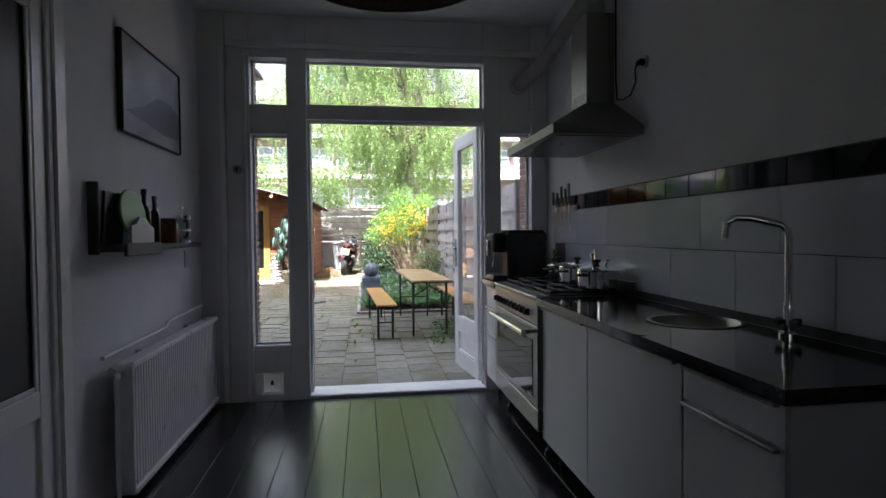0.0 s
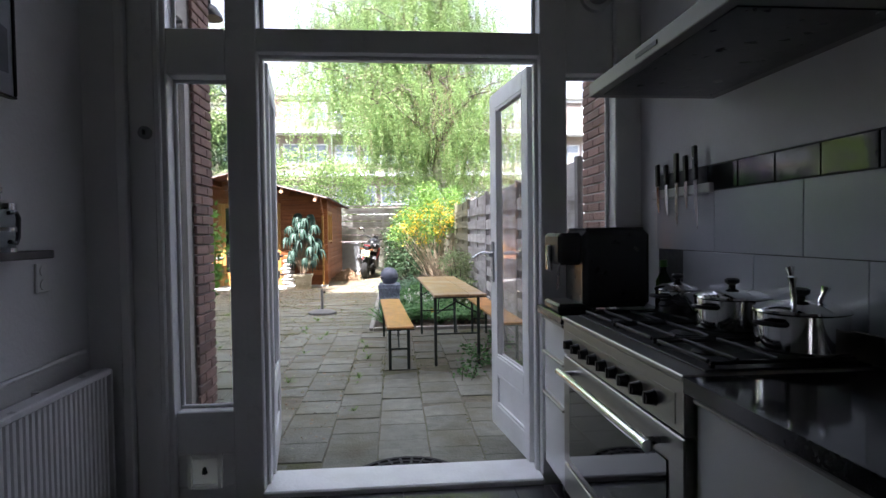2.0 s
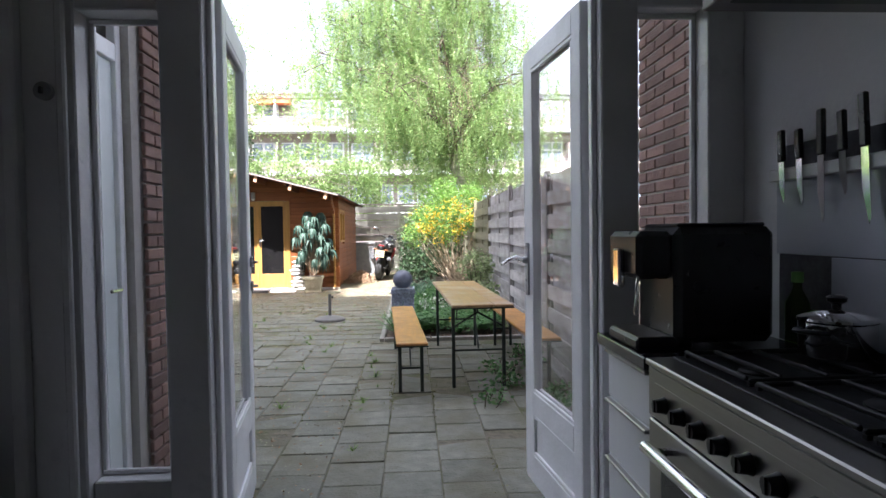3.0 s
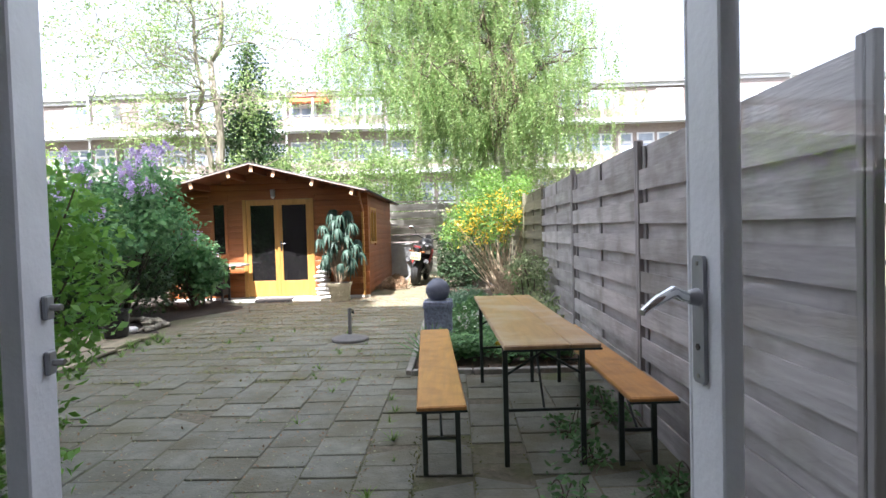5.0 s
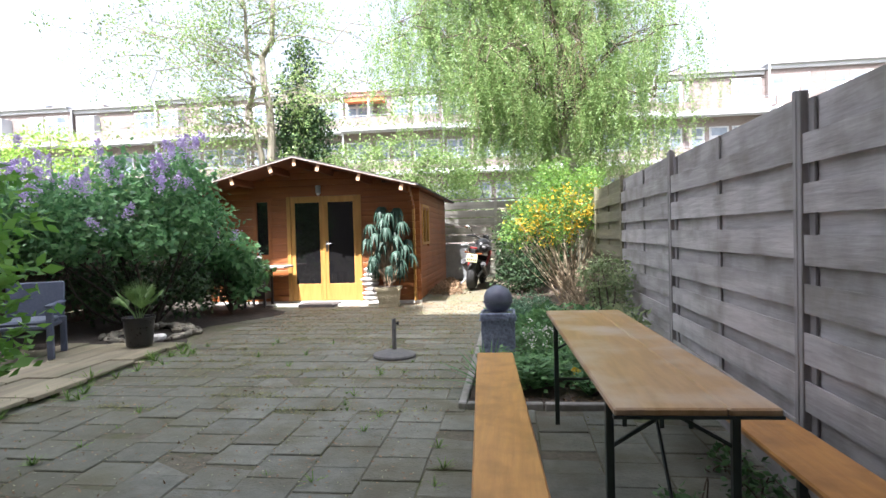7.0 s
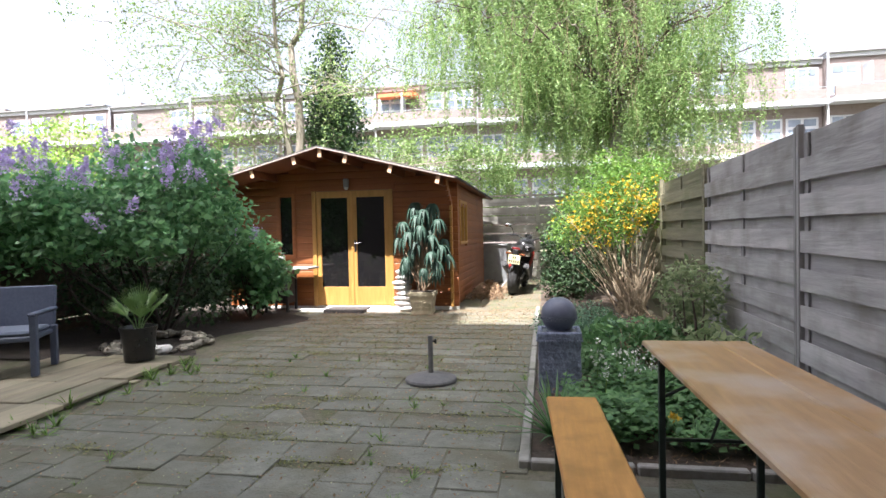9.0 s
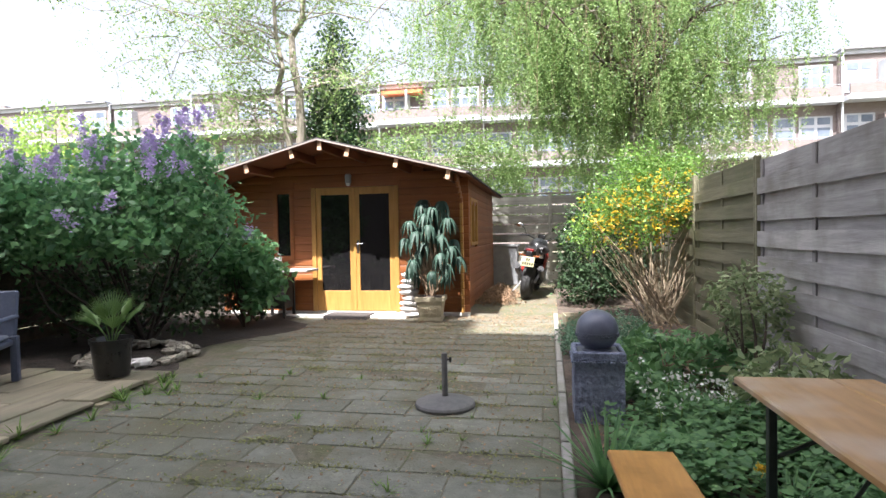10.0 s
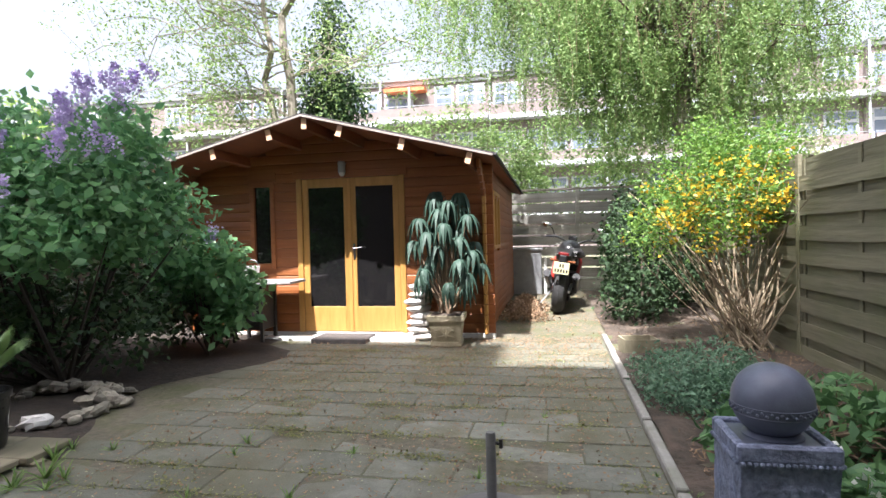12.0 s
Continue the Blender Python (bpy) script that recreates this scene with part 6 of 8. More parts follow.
# forsythia
rng = np.random.default_rng(12)
fo = thing("forsythia", "forsythia with yellow flowers on pale bare stems", "shrub", pose(1.42, 15.0, gz(15)))
fc = [(-0.75, -0.2, 1.25, 0.35, 0.4, 0.30), (-0.45, -0.1, 1.60, 0.42, 0.45, 0.28), (-0.15, -0.2, 1.30, 0.40, 0.4, 0.26), (0.15, 0, 1.92, 0.45, 0.5, 0.30), (0.30, -0.2, 1.50, 0.35, 0.4, 0.24), (-0.20, 0.2, 2.12, 0.30, 0.35, 0.22), (0.48, 0.1, 2.05, 0.22, 0.3, 0.28)]
P = clump_points(rng, fc, 7500, 0.2) + rng.normal(size=(7500, 3)) * 0.085
shoots = []
for i in range(54):
    a_, e_ = rng.uniform(0, 6.283), rng.uniform(0.15, 1.25)
    tip = np.array([math.cos(a_) * math.sin(e_) * 1.05 - 0.1, math.sin(a_) * math.sin(e_) * 0.8, 1.15 + 1.25 * math.cos(e_) * rng.uniform(0.75, 1.1)])
    u_ = rng.uniform(0.45, 1.0, 46)[:, None]
    shoots.append(np.array([0.0, 0.0, 0.9]) * (1 - u_) + tip * u_ + np.array([0, 0, 0.16]) * np.sin(u_ * 3.1) + rng.normal(size=(46, 3)) * 0.03)
P = np.concatenate([P, *shoots])
part("crown", leaf_mesh("crown", P, 0.056, L_FORS, 0.42, 0.05, rng), None, fo, kind="stuff")
Y = P[(P[:, 2] > 1.0) & (P[:, 2] < 1.95)]
blot = np.sin(Y[:, 0] * 9 + 1) * np.cos(Y[:, 2] * 11 + Y[:, 1] * 6)
Y = Y[rng.random(len(Y)) < np.clip(0.35 + 0.6 * blot - 0.7 * np.abs(Y[:, 2] - 1.45) - 0.9 * np.clip(-0.62 - Y[:, 0], 0, 1), 0.02, 1)]
Y = np.concatenate([Y + rng.normal(size=Y.shape) * 0.045 + (0, -0.07, 0) for _ in range(2)])
Y = Y[rng.choice(len(Y), min(len(Y), 400), replace=False)]
Y = np.concatenate([Y + rng.normal(size=Y.shape) * 0.028 for _ in range(4)])
part("blossom", leaf_mesh("blossom", Y, 0.05, L_YELLOW, 0.6, 0, rng), None, fo, "yellow forsythia flowers", kind="stuff")
PALESTEM = mat("pale_stem", (0.24, 0.185, 0.12), (0.42, 0.34, 0.24), 0.8, 12, 0.3)
for i in range(75):
    a = rng.uniform(-0.85, 0.8)
    t = (a + rng.normal() * 0.1, rng.normal() * 0.35, rng.uniform(1.0, 2.1) - 0.35 * abs(a))
    stems(fo, "stem", PALESTEM, rng, (0.12 + rng.normal() * 0.11, -0.1 + rng.normal() * 0.12, 0), [t], rng.uniform(0.006, 0.015), 0.003, 5, 0.15, 6)
shrub("evergreen_shrub", "dark evergreen shrub before the back fence, leaves darkened for shade", "shrub", (0.75, 16.6, gz(16.6)), [(0, 0, 0.9, 0.6, 0.6, 0.9), (0.5, 0.4, 1.2, 0.6, 0.6, 1.0), (-0.1, -0.3, 0.4, 0.5, 0.4, 0.4)], 7000, 0.075, L_DARK, seed=14)
shrub("evergreen_shrub", "dark bush behind the forsythia", "shrub", (1.5, 18.0, gz(18)), [(0, 0, 1.0, 0.7, 0.9, 1.1), (-0.6, 0.6, 1.0, 0.5, 0.6, 1.0)], 6000, 0.085, L_DARK, seed=15)
shrub("rhododendron", "pale green rhododendron by the fence", "shrub", (1.52, 11.55, gz(11.5)), [(0, 0, 0.74, 0.30, 0.28, 0.24), (0.1, 0.1, 0.50, 0.22, 0.25, 0.2)], 1500, 0.065, L_RHODO, seed=16, aspect=0.4, droop=0.1)
shrub("rhododendron", "low rhododendron beside the fence", "shrub", (1.42, 10.65, gz(10.6)), [(0.05, 0, 0.40, 0.28, 0.25, 0.17), (0.17, 0.12, 0.3, 0.2, 0.25, 0.16), (-0.12, 0, 0.28, 0.18, 0.2, 0.12)], 950, 0.085, L_RHODO, seed=17, aspect=0.4, droop=0.1)
shrub("catmint", "low grey-green catmint cushion at the kerb", "plant", (0.50, 13.0, gz(13)), [(0, 0, 0.17, 0.36, 0.5, 0.17), (0.3, 0.2, 0.19, 0.32, 0.42, 0.16), (-0.05, -0.35, 0.14, 0.28, 0.3, 0.13), (0.4, -0.2, 0.15, 0.3, 0.3, 0.13)], 7500, 0.038, L_MINT, seed=18, droop=-0.3, stem_n=30, r0=0.004)
shrub("perennials", "leafy green perennials with brown stems", "plant", (1.10, 12.2, gz(12.5)), [(0, 0, 0.16, 0.5, 0.6, 0.15), (0.35, -0.4, 0.2, 0.3, 0.4, 0.18), (-0.45, -0.3, 0.10, 0.25, 0.4, 0.10), (-0.3, -0.9, 0.10, 0.3, 0.3, 0.10)], 2300, 0.10, L_BED, seed=19, stem_n=40, stem_mat=TWIG, r0=0.006, droop=0.0)
# flowering ground cover in the bed
rng = np.random.default_rng(21)
gc = thing("ground_cover", "dense leafy ground cover with small white flowers", "plants", pose(0.95, 10.4, gz(10.4)))
P = np.stack([rng.uniform(-0.55, 0.75, 14000), rng.uniform(-0.85, 0.85, 14000), np.zeros(14000)], 1)
keep = ~((P[:, 0] < -0.3) & (P[:, 1] > 0.3)) & (rng.random(14000) < 0.35 + 0.65 * (np.sin(P[:, 0] * 5 + 1) * np.cos(P[:, 1] * 4) > -0.35))
P = P[keep]
P[:, 2] = 0.04 + 0.20 * rng.random(len(P)) * (0.6 + 0.4 * np.sin(P[:, 0] * 6) * np.cos(P[:, 1] * 5)) + 0.05
part("leaves", leaf_mesh("leaves", P, 0.05, L_BED, 0.8, 0.1, rng, flat=True), None, gc, kind="stuff")
q = P[rng.choice(len(P), 260)]
q = q[q[:, 1] + 0.25 * rng.normal(size=len(q)) > 0.15]
W = np.concatenate([q + (0, 0, 0.13) + rng.normal(size=q.shape) * 0.018 for _ in range(6)])
part("white_flower", leaf_mesh("white_flower", W, 0.026, L_WHITE, 0.9, -0.2, rng), None, gc, kind="stuff")
st = Sh()
for p_ in q:
    st.tube([p_, p_ + (0.01, 0, 0.13)], 0.002, 4)
part("flower_stalk", st, L_GRASS, gc, kind="stuff")
solid("dandelion", leaf_mesh("dandelion", np.array([[0, 0, 0.2]]) + rng.normal(size=(40, 3)) * 0.012, 0.022, L_YELLOW, 0.6, -0.4, rng), None, "single yellow dandelion flower in the bed", "flower", m=pose(1.0, 9.72, gz(9.7)))


def blade_tuft(name, label, cat, m, n, L, w, material, seed, spread=0.9, arch=0.5, kind=""):
    """Arching strap leaves from one root."""
    rg = random.Random(seed)
    s = Sh()
    for i in range(n):
        a, e, l = rg.uniform(0, 6.283), rg.uniform(0.25, spread), L * rg.uniform(0.6, 1.1)
        d, sd = Vector((math.cos(a), math.sin(a), 0)), Vector((-math.sin(a), math.cos(a), 0))
        prev = []
        for k in range(6):
            u = k / 5
            p_ = d * (l * u * math.sin(e) * 1.1) + Vector((0, 0, l * (u * math.cos(e) - arch * u * u * 0.5)))
            ww = w * (1 - u) ** 0.7 * 0.5 + 0.0006
            prev.append((p_ - sd * ww, p_ + Vector((0, 0, ww * 0.5)), p_ + sd * ww))
        for k in range(5):
            s.add([*prev[k], *prev[k + 1]], [(0, 1, 4, 3), (1, 2, 5, 4)])
    return s


solid("yucca", blade_tuft("yucca", "", "", None, 70, 0.52, 0.022, L_PALM, 3, 1.1), L_BED, "spiky dark green yucca at the kerb", "plant", m=pose(0.33, 9.80, gz(9.7) + 0.02))
solid("yucca", blade_tuft("yucca", "", "", None, 30, 0.34, 0.02, L_PALM, 4), L_BED, "second spiky yucca under the table", "plant", m=pose(1.1, 9.66, gz(9.7) + 0.02))
rt = random.Random(31)
tufts = [blade_tuft("weed", "", "", None, 16, 0.09, 0.006, L_GRASS, 50 + k, 1.2).mesh("weed_tuft", L_GRASS) for k in range(4)]
for i in range(74):
    if i < 26:
        x, y = -3.25 + rt.uniform(-0.12, 0.25), rt.uniform(9.0, 11.6)
    else:
        x, y = rt.choice((-1.65, -0.75, -0.45, 0.15, -2.25)) + rt.uniform(-0.08, 0.08), rt.uniform(5.6, 12.5)
    k = rt.uniform(0.4, 1.3) if i >= 26 else rt.uniform(1.0, 2.3)
    o = solid("weed_tuft", tufts[i % 4], None, "small grass tuft growing in the paving joint", "weed", m=pose(x, y, gz(y) - 0.012, 0, 0, rt.uniform(0, 360)) @ Matrix.Scale(k, 4), group="weeds in the paving")
for i in range(7):
    x, y = rt.uniform(0.95, 1.75), rt.uniform(6.8, 9.0)
    shrub("weed_plant", "leafy weed growing under the benches", "weed", (x, y, gz(y) - 0.015), [(0, 0, 0.05, 0.14, 0.16, 0.06)], 130, 0.05, L_BED, seed=60 + i, stem_n=6, r0=0.003, droop=0.0)

# potted drooping evergreen: fronds of strap leaves on short trunks
fr = Sh()
hw, hl = 0.021, 0.25
for k in range(6):
    u = k / 5
    fr.v += [(-hw * math.sin(math.pi * (0.12 + 0.86 * u)) , 0.05 * u, 0), (0, 0.05 * u, 0.006), (hw * math.sin(math.pi * (0.12 + 0.86 * u)), 0.05 * u, 0)]
for k in range(6):
    u = k / 5
    y_, z_ = hl * 0.42 * math.sin(1.5 * u), hl * (0.12 * math.sin(3 * u) - 0.95 * u * u)
    for j in range(3):
        x_, _, dz = fr.v[k * 3 + j]
        fr.v[k * 3 + j] = (x_, y_, z_ + dz)
for k in range(5):
    fr.f += [(k * 3, k * 3 + 1, k * 3 + 4, k * 3 + 3), (k * 3 + 1, k * 3 + 2, k * 3 + 5, k * 3 + 4)]
strap = fr.mesh("leaf", L_SCHEF, True)
ev = thing("drooping_evergreen", "glossy drooping evergreen growing in the planter", "plant", pose(-1.60, 14.86, gz(14.9) + 0.34))
s = Sh()
rg = np.random.default_rng(33)
heads = []
for i in range(36):
    z_ = 0.30 + 1.07 * (i / 35)
    a = i * 2.4
    rr = (0.33 if i % 3 else 0.16) * math.sin(math.pi * min(1, 0.30 + 0.62 * i / 35)) + 0.03
    heads.append((rr * math.cos(a) + (-0.03 if i % 2 else 0.05), rr * math.sin(a) * 0.9, z_))
for i in range(5):
    stems(ev, "stem", TWIG, rg, (rg.normal() * 0.05, rg.normal() * 0.05, 0), heads[i::5], 0.014, 0.007, 6, 0.03)
for hx, hy, hz in heads:
    for k in range(14):
        a = 360 * k / 14 + rg.uniform(-9, 9)
        sc = rg.uniform(0.85, 1.2)
        part("leaf", strap, None, ev, at=pose(hx, hy, hz, rg.uniform(-14, 16), rg.uniform(-8, 8), a) @ Matrix.Scale(sc, 4))

# palm in a black pot
pp = thing("plant_pot", "black plastic plant pot on the planks", "pot", pose(-3.76, 11.33, gz(11.3) + 0.062))
part("pot", Sh().lathe([(0.135, 0), (0.14, 0.01), (0.165, 0.30), (0.175, 0.30), (0.178, 0.335), (0.165, 0.335), (0.15, 0.28), (0.0, 0.28)], n=28), BLACKP, pp, smooth=True)
part("soil", Sh().lathe([(0.152, 0.27), (0.152, 0.29), (0.0, 0.295)], n=20), SOIL, pp)
palm = thing("fan_palm", "small fan palm with spiky green fronds", "palm", pose(-3.76, 11.33, gz(11.3) + 0.35))
for i, (a, e, l) in enumerate(((100, 8, 0.30), (20, 36, 0.28), (170, 48, 0.27), (260, 16, 0.26), (320, 40, 0.25), (60, 24, 0.28), (215, 30, 0.24))):
    s = Sh()
    ar, er = radians(a), radians(e)
    d = Vector((math.cos(ar) * math.sin(er), math.sin(ar) * math.sin(er), math.cos(er)))
    tip = d * l * 0.75
    s.tube([(0, 0, -0.06), tip * 0.5, tip], 0.006, 5, 0.004)
    sd = d.cross(Vector((0, 0, 1))).normalized()
    up = sd.cross(d)
    for k in range(-6, 7):
        th = k * 0.115
        dd = (d * math.cos(th) + sd * math.sin(th)).normalized()
        ln = 0.29 * (1 - 0.025 * abs(k))
        nn = up * 0.010
        ed = dd.cross(up).normalized() * 0.008
        dr = Vector((0, 0, -0.05 * (e / 60)))
        s.add([tip, tip + dd * ln * 0.5 - ed, tip + dd * ln * 0.5 + nn, tip + dd * ln * 0.5 + ed, tip + dd * ln + dr], [(0, 1, 2), (0, 2, 3), (1, 4, 2), (2, 4, 3)])
    part("frond", s, L_PALM, palm)

# ---- trees ----


def limb(sh, rng, a, b, r0, r1, sag=0.0, seg=7, wob=0.08, n=7):
    a, b = Vector(a), Vector(b)
    pts = []
    L = (b - a).length
    for i in range(seg + 1):
        u = i / seg
        p_ = a.lerp(b, u) + Vector((0, 0, sag * math.sin(math.pi * u))) + Vector(rng.normal(size=3)) * wob * L * 0.15 * math.sin(math.pi * u)
        pts.append(p_)
    sh.tube(pts, r0, n, r1)
    return pts


rng = np.random.default_rng(41)
bt = thing("weeping_birch", "tall weeping birch with fresh bright leaves", "tree", pose(1.70, 18.9, gz(19)))
tr = Sh()
trunk = limb(tr, rng, (0, 0, -0.1), (0.15, 0.1, 5.2), 0.19, 0.12, 0, 10, 0.2, 10)
limb(tr, rng, (0.15, 0.1, 5.2), (0.35, 0.2, 9.5), 0.12, 0.03, 0, 8, 0.3, 8)
part("trunk", tr, BIRCHBARK, bt, smooth=True)
br = Sh()
hang, ends = [], []
spec = [(3.3, -1.15, -1.3, 5.3, 0.085), (3.4, 0.75, -0.7, 6.6, 0.085), (3.9, 1.7, -0.5, 5.6, 0.05), (4.2, -0.5, -1.5, 6.4, 0.05)]
main = []
for i in range(32):
    a = i * 2.39996
    spec.append((3.0 + 0.17 * i, (3.4 - 0.04 * i) * math.cos(a) * rng.uniform(0.6, 1.12) - 0.85, (2.2 - 0.03 * i) * math.sin(a) * rng.uniform(0.55, 1.1), 4.3 + 0.17 * i + rng.uniform(-0.4, 0.7), 0.030))
for i in range(8):
    spec.append((4.0 + 0.25 * i, rng.uniform(-4.3, -2.8), rng.uniform(-1.4, 1.0), 5.6 + 0.45 * i, 0.04))
for i in range(10):
    spec.append((3.0 + 0.16 * i, rng.uniform(-3.4, 2.2), rng.uniform(-2.4, -0.6), 4.0 + 0.19 * i, 0.028))
for z0, dx, dy, z1, r in spec:
    br = Sh()
    u = min(1, z0 / 5.2)
    st = (0.15 * u, 0.1 * u, z0)
    pts = limb(br, rng, st, (dx + 0.2, dy, z1), r, 0.012, 0.35, 8, 0.5, 6)
    if len(main) < 4:
        main.append(pts)
    for p_ in pts[2:]:
        for _ in range(3):
            q = p_ + Vector((rng.normal() * 0.45, rng.normal() * 0.45, rng.normal() * 0.25 + 0.1))
            br.tube([p_, p_.lerp(q, 0.5) + Vector((0, 0, 0.08)), q], 0.006, 4, 0.0025)
            hang.append(q)
    part("limb", br, BARK if r > 0.06 else DARKTWIG, bt, smooth=True, kind="stuff")
LP = []
tw = Sh()
for q in hang:
    for _ in range(4):
        L = rng.uniform(0.4, 2.0)
        x, y_, z_ = q.x + rng.normal() * 0.2, q.y + rng.normal() * 0.2, q.z
        drift = rng.normal(size=2) * 0.09
        n_ = int(L * 84)
        zs = np.linspace(0, 1, n_)
        X = np.stack([x + drift[0] * zs * L + 0.05 * np.sin(zs * 9 + x) + rng.normal(size=n_) * 0.026, y_ + drift[1] * zs * L + rng.normal(size=n_) * 0.026, z_ - zs * L + rng.normal(size=n_) * 0.03], 1)
        X = X[X[:, 2] > 1.3]
        LP.append(X)
        if rng.random() < 0.2 and len(X) > 6:
            tw.tube([q, tuple(X[len(X) // 2]), tuple(X[-1])], 0.004, 3, 0.002, caps=False)
part("hanging_twig", tw, TWIG, bt, kind="stuff")
LP = np.concatenate(LP)
LP = LP[(LP[:, 2] > 2.0 + 0.6 * rng.random(len(LP)))]
# the trunk and the four main limbs show through gaps in the hanging leaves
near = np.full(len(LP), 9.0)
for pts in main + [[Vector((0.15 * u, 0.1 * u, 5.2 * u)) for u in np.linspace(0.5, 1.0, 8)]]:
    for p_, q_ in zip(pts[:-1], pts[1:]):
        for u in (0.0, 0.33, 0.66):
            c_ = p_.lerp(q_, u)
            near = np.minimum(near, np.where(LP[:, 1] < c_.y + 0.1, np.hypot(LP[:, 0] - c_.x - 0.15 * (LP[:, 1] - c_.y), (LP[:, 2] - c_.z - 0.25 * (LP[:, 1] - c_.y)) * 0.8), 9.0))
LP = LP[rng.random(len(LP)) < np.clip((near - 0.05) / 0.24, 0.14, 1.0)]
part("crown", leaf_mesh("crown", LP, 0.043, L_BIRCH, 0.6, 0.8, rng), None, bt, kind="stuff")

rng = np.random.default_rng(43)
at_ = thing("young_ash", "slender twin-stemmed tree with sparse pale leaves", "tree", pose(-6.35, 21.0, gz(21)))
tr = Sh()
t1 = limb(tr, rng, (0, 0, -0.1), (0.15, 0, 9.5), 0.165, 0.05, 0, 12, 0.12, 9)
part("trunk", tr, BARK, at_, smooth=True)
tr2 = Sh()
t2 = limb(tr2, rng, (-0.05, -0.1, 0.8), (-0.75, -0.3, 9.0), 0.12, 0.03, 0, 12, 0.12, 8)
part("trunk", tr2, BARK, at_, smooth=True)
br = Sh()
LP = []
for i in range(46):
    src = (t1 if i % 2 else t2)[3 + i % 9]
    a = rng.uniform(2.2, 4.6) if i % 3 else rng.uniform(-1, 1.2)
    br = Sh()
    L = rng.uniform(1.6, 6.0)
    e = src + Vector((math.cos(a) * L, math.sin(a) * L * 0.5, rng.uniform(-0.3, 1.2)))
    pts = limb(br, rng, src, e, 0.024, 0.006, 0.3, 8, 0.35, 5)
    for p_ in pts[2:]:
        for _ in range(4):
            q = p_ + Vector(rng.normal(size=3)) * 0.45
            br.tube([p_, q], 0.005, 3, 0.002)
            LP.append(np.array(q) + rng.normal(size=(20, 3)) * 0.13)
    part("branch", br, BARK, at_, smooth=True, kind="stuff")
part("crown", leaf_mesh("crown", np.concatenate(LP), 0.085, L_ASH, 0.5, 0.3, rng), None, at_, kind="stuff")

rng = np.random.default_rng(44)
iv = thing("ivy_clad_tree", "narrow tree thickly clad in dark ivy", "tree", pose(-6.1, 22.8, gz(21)))
P = clump_points(rng, [(0, 0, 2.5, 1.3, 0.9, 1.6), (0.1, 0, 4.2, 1.0, 0.8, 1.3), (-0.15, 0, 5.6, 0.75, 0.6, 1.0), (0.05, 0, 6.8, 0.5, 0.45, 0.9), (0.7, 0, 3.4, 0.8, 0.7, 0.7), (-0.9, 0, 3.0, 0.7, 0.6, 0.8), (0.45, 0, 4.9, 0.6, 0.5, 0.7), (-0.5, 0, 4.6, 0.6, 0.5, 0.7)], 15000, 0.2)
P = P + rng.normal(size=P.shape) * 0.12
part("crown", leaf_mesh("crown", P, 0.11, L_IVY, 0.7, 0.4, rng), None, iv, kind="stuff")
part("trunk", Sh().tube([(0, 0, 0), (0, 0, 7.4)], 0.16, 8, 0.03), BARK, iv, smooth=True)
shrub("background_shrub", "yellow-green shrub behind the shed", "shrub", (-2.9, 22.3, 0.1), [(0, 0, 3.2, 1.3, 0.8, 1.2), (1.2, 0, 2.7, 1.2, 0.8, 1.2), (-1.3, 0, 3.1, 1.0, 0.8, 1.1), (0.5, 0, 1.7, 1.6, 0.7, 0.9)], 11000, 0.10, L_ASH, seed=46)
shrub("background_shrub", "green shrub behind the back fence", "shrub", (0.2, 23.4, 0.1), [(0, 0, 2.9, 1.8, 0.9, 1.5), (-1.8, 0, 2.7, 1.2, 0.8, 1.3), (1.8, 0, 2.9, 1.4, 0.9, 1.5)], 14500, 0.10, L_BIRCH, seed=47)
shrub("background_shrub", "pale flowering shrub behind the neighbour's fence", "shrub", (4.6, 22.5, 0.1), [(0, 0, 2.6, 1.2, 0.8, 1.2), (1.6, 0.4, 2.0, 1.1, 0.8, 0.9), (-1.2, 0, 2.3, 0.9, 0.8, 1.0)], 7000, 0.10, L_GREY, seed=48)
shrub("garden_tree", "bright yellow-green tree beyond the side fence", "tree", (-9.6, 16.5, 0.0), [(0.2, 0, 3.1, 1.2, 1.1, 0.7), (-1.6, 0.5, 3.0, 1.1, 1.0, 0.7), (0, 0, 2.3, 1.5, 1.3, 0.9), (-1.4, 0.5, 2.2, 1.3, 1.2, 0.8), (1.0, 1.0, 2.0, 1.1, 1.0, 0.8)], 13000, 0.085, L_HEDGE, seed=49, stem_n=20, r0=0.05)
shrub("garden_tree", "yellow-green shrub over the side fence", "tree", (-8.6, 9.5, 0.0), [(0, 0, 1.6, 1.3, 1.6, 0.7), (-0.6, 1.5, 1.5, 1.2, 1.4, 0.8)], 5000, 0.085, L_HEDGE, seed=51, stem_n=20, r0=0.05)
shrub("background_shrub", "green bush between the trees behind the shed", "shrub", (-9.2, 22.8, 0.1), [(0, 0, 1.9, 2.2, 0.8, 1.0), (-2.5, 0, 1.8, 1.6, 0.8, 0.9)], 6000, 0.11, L_RHODO, seed=50)

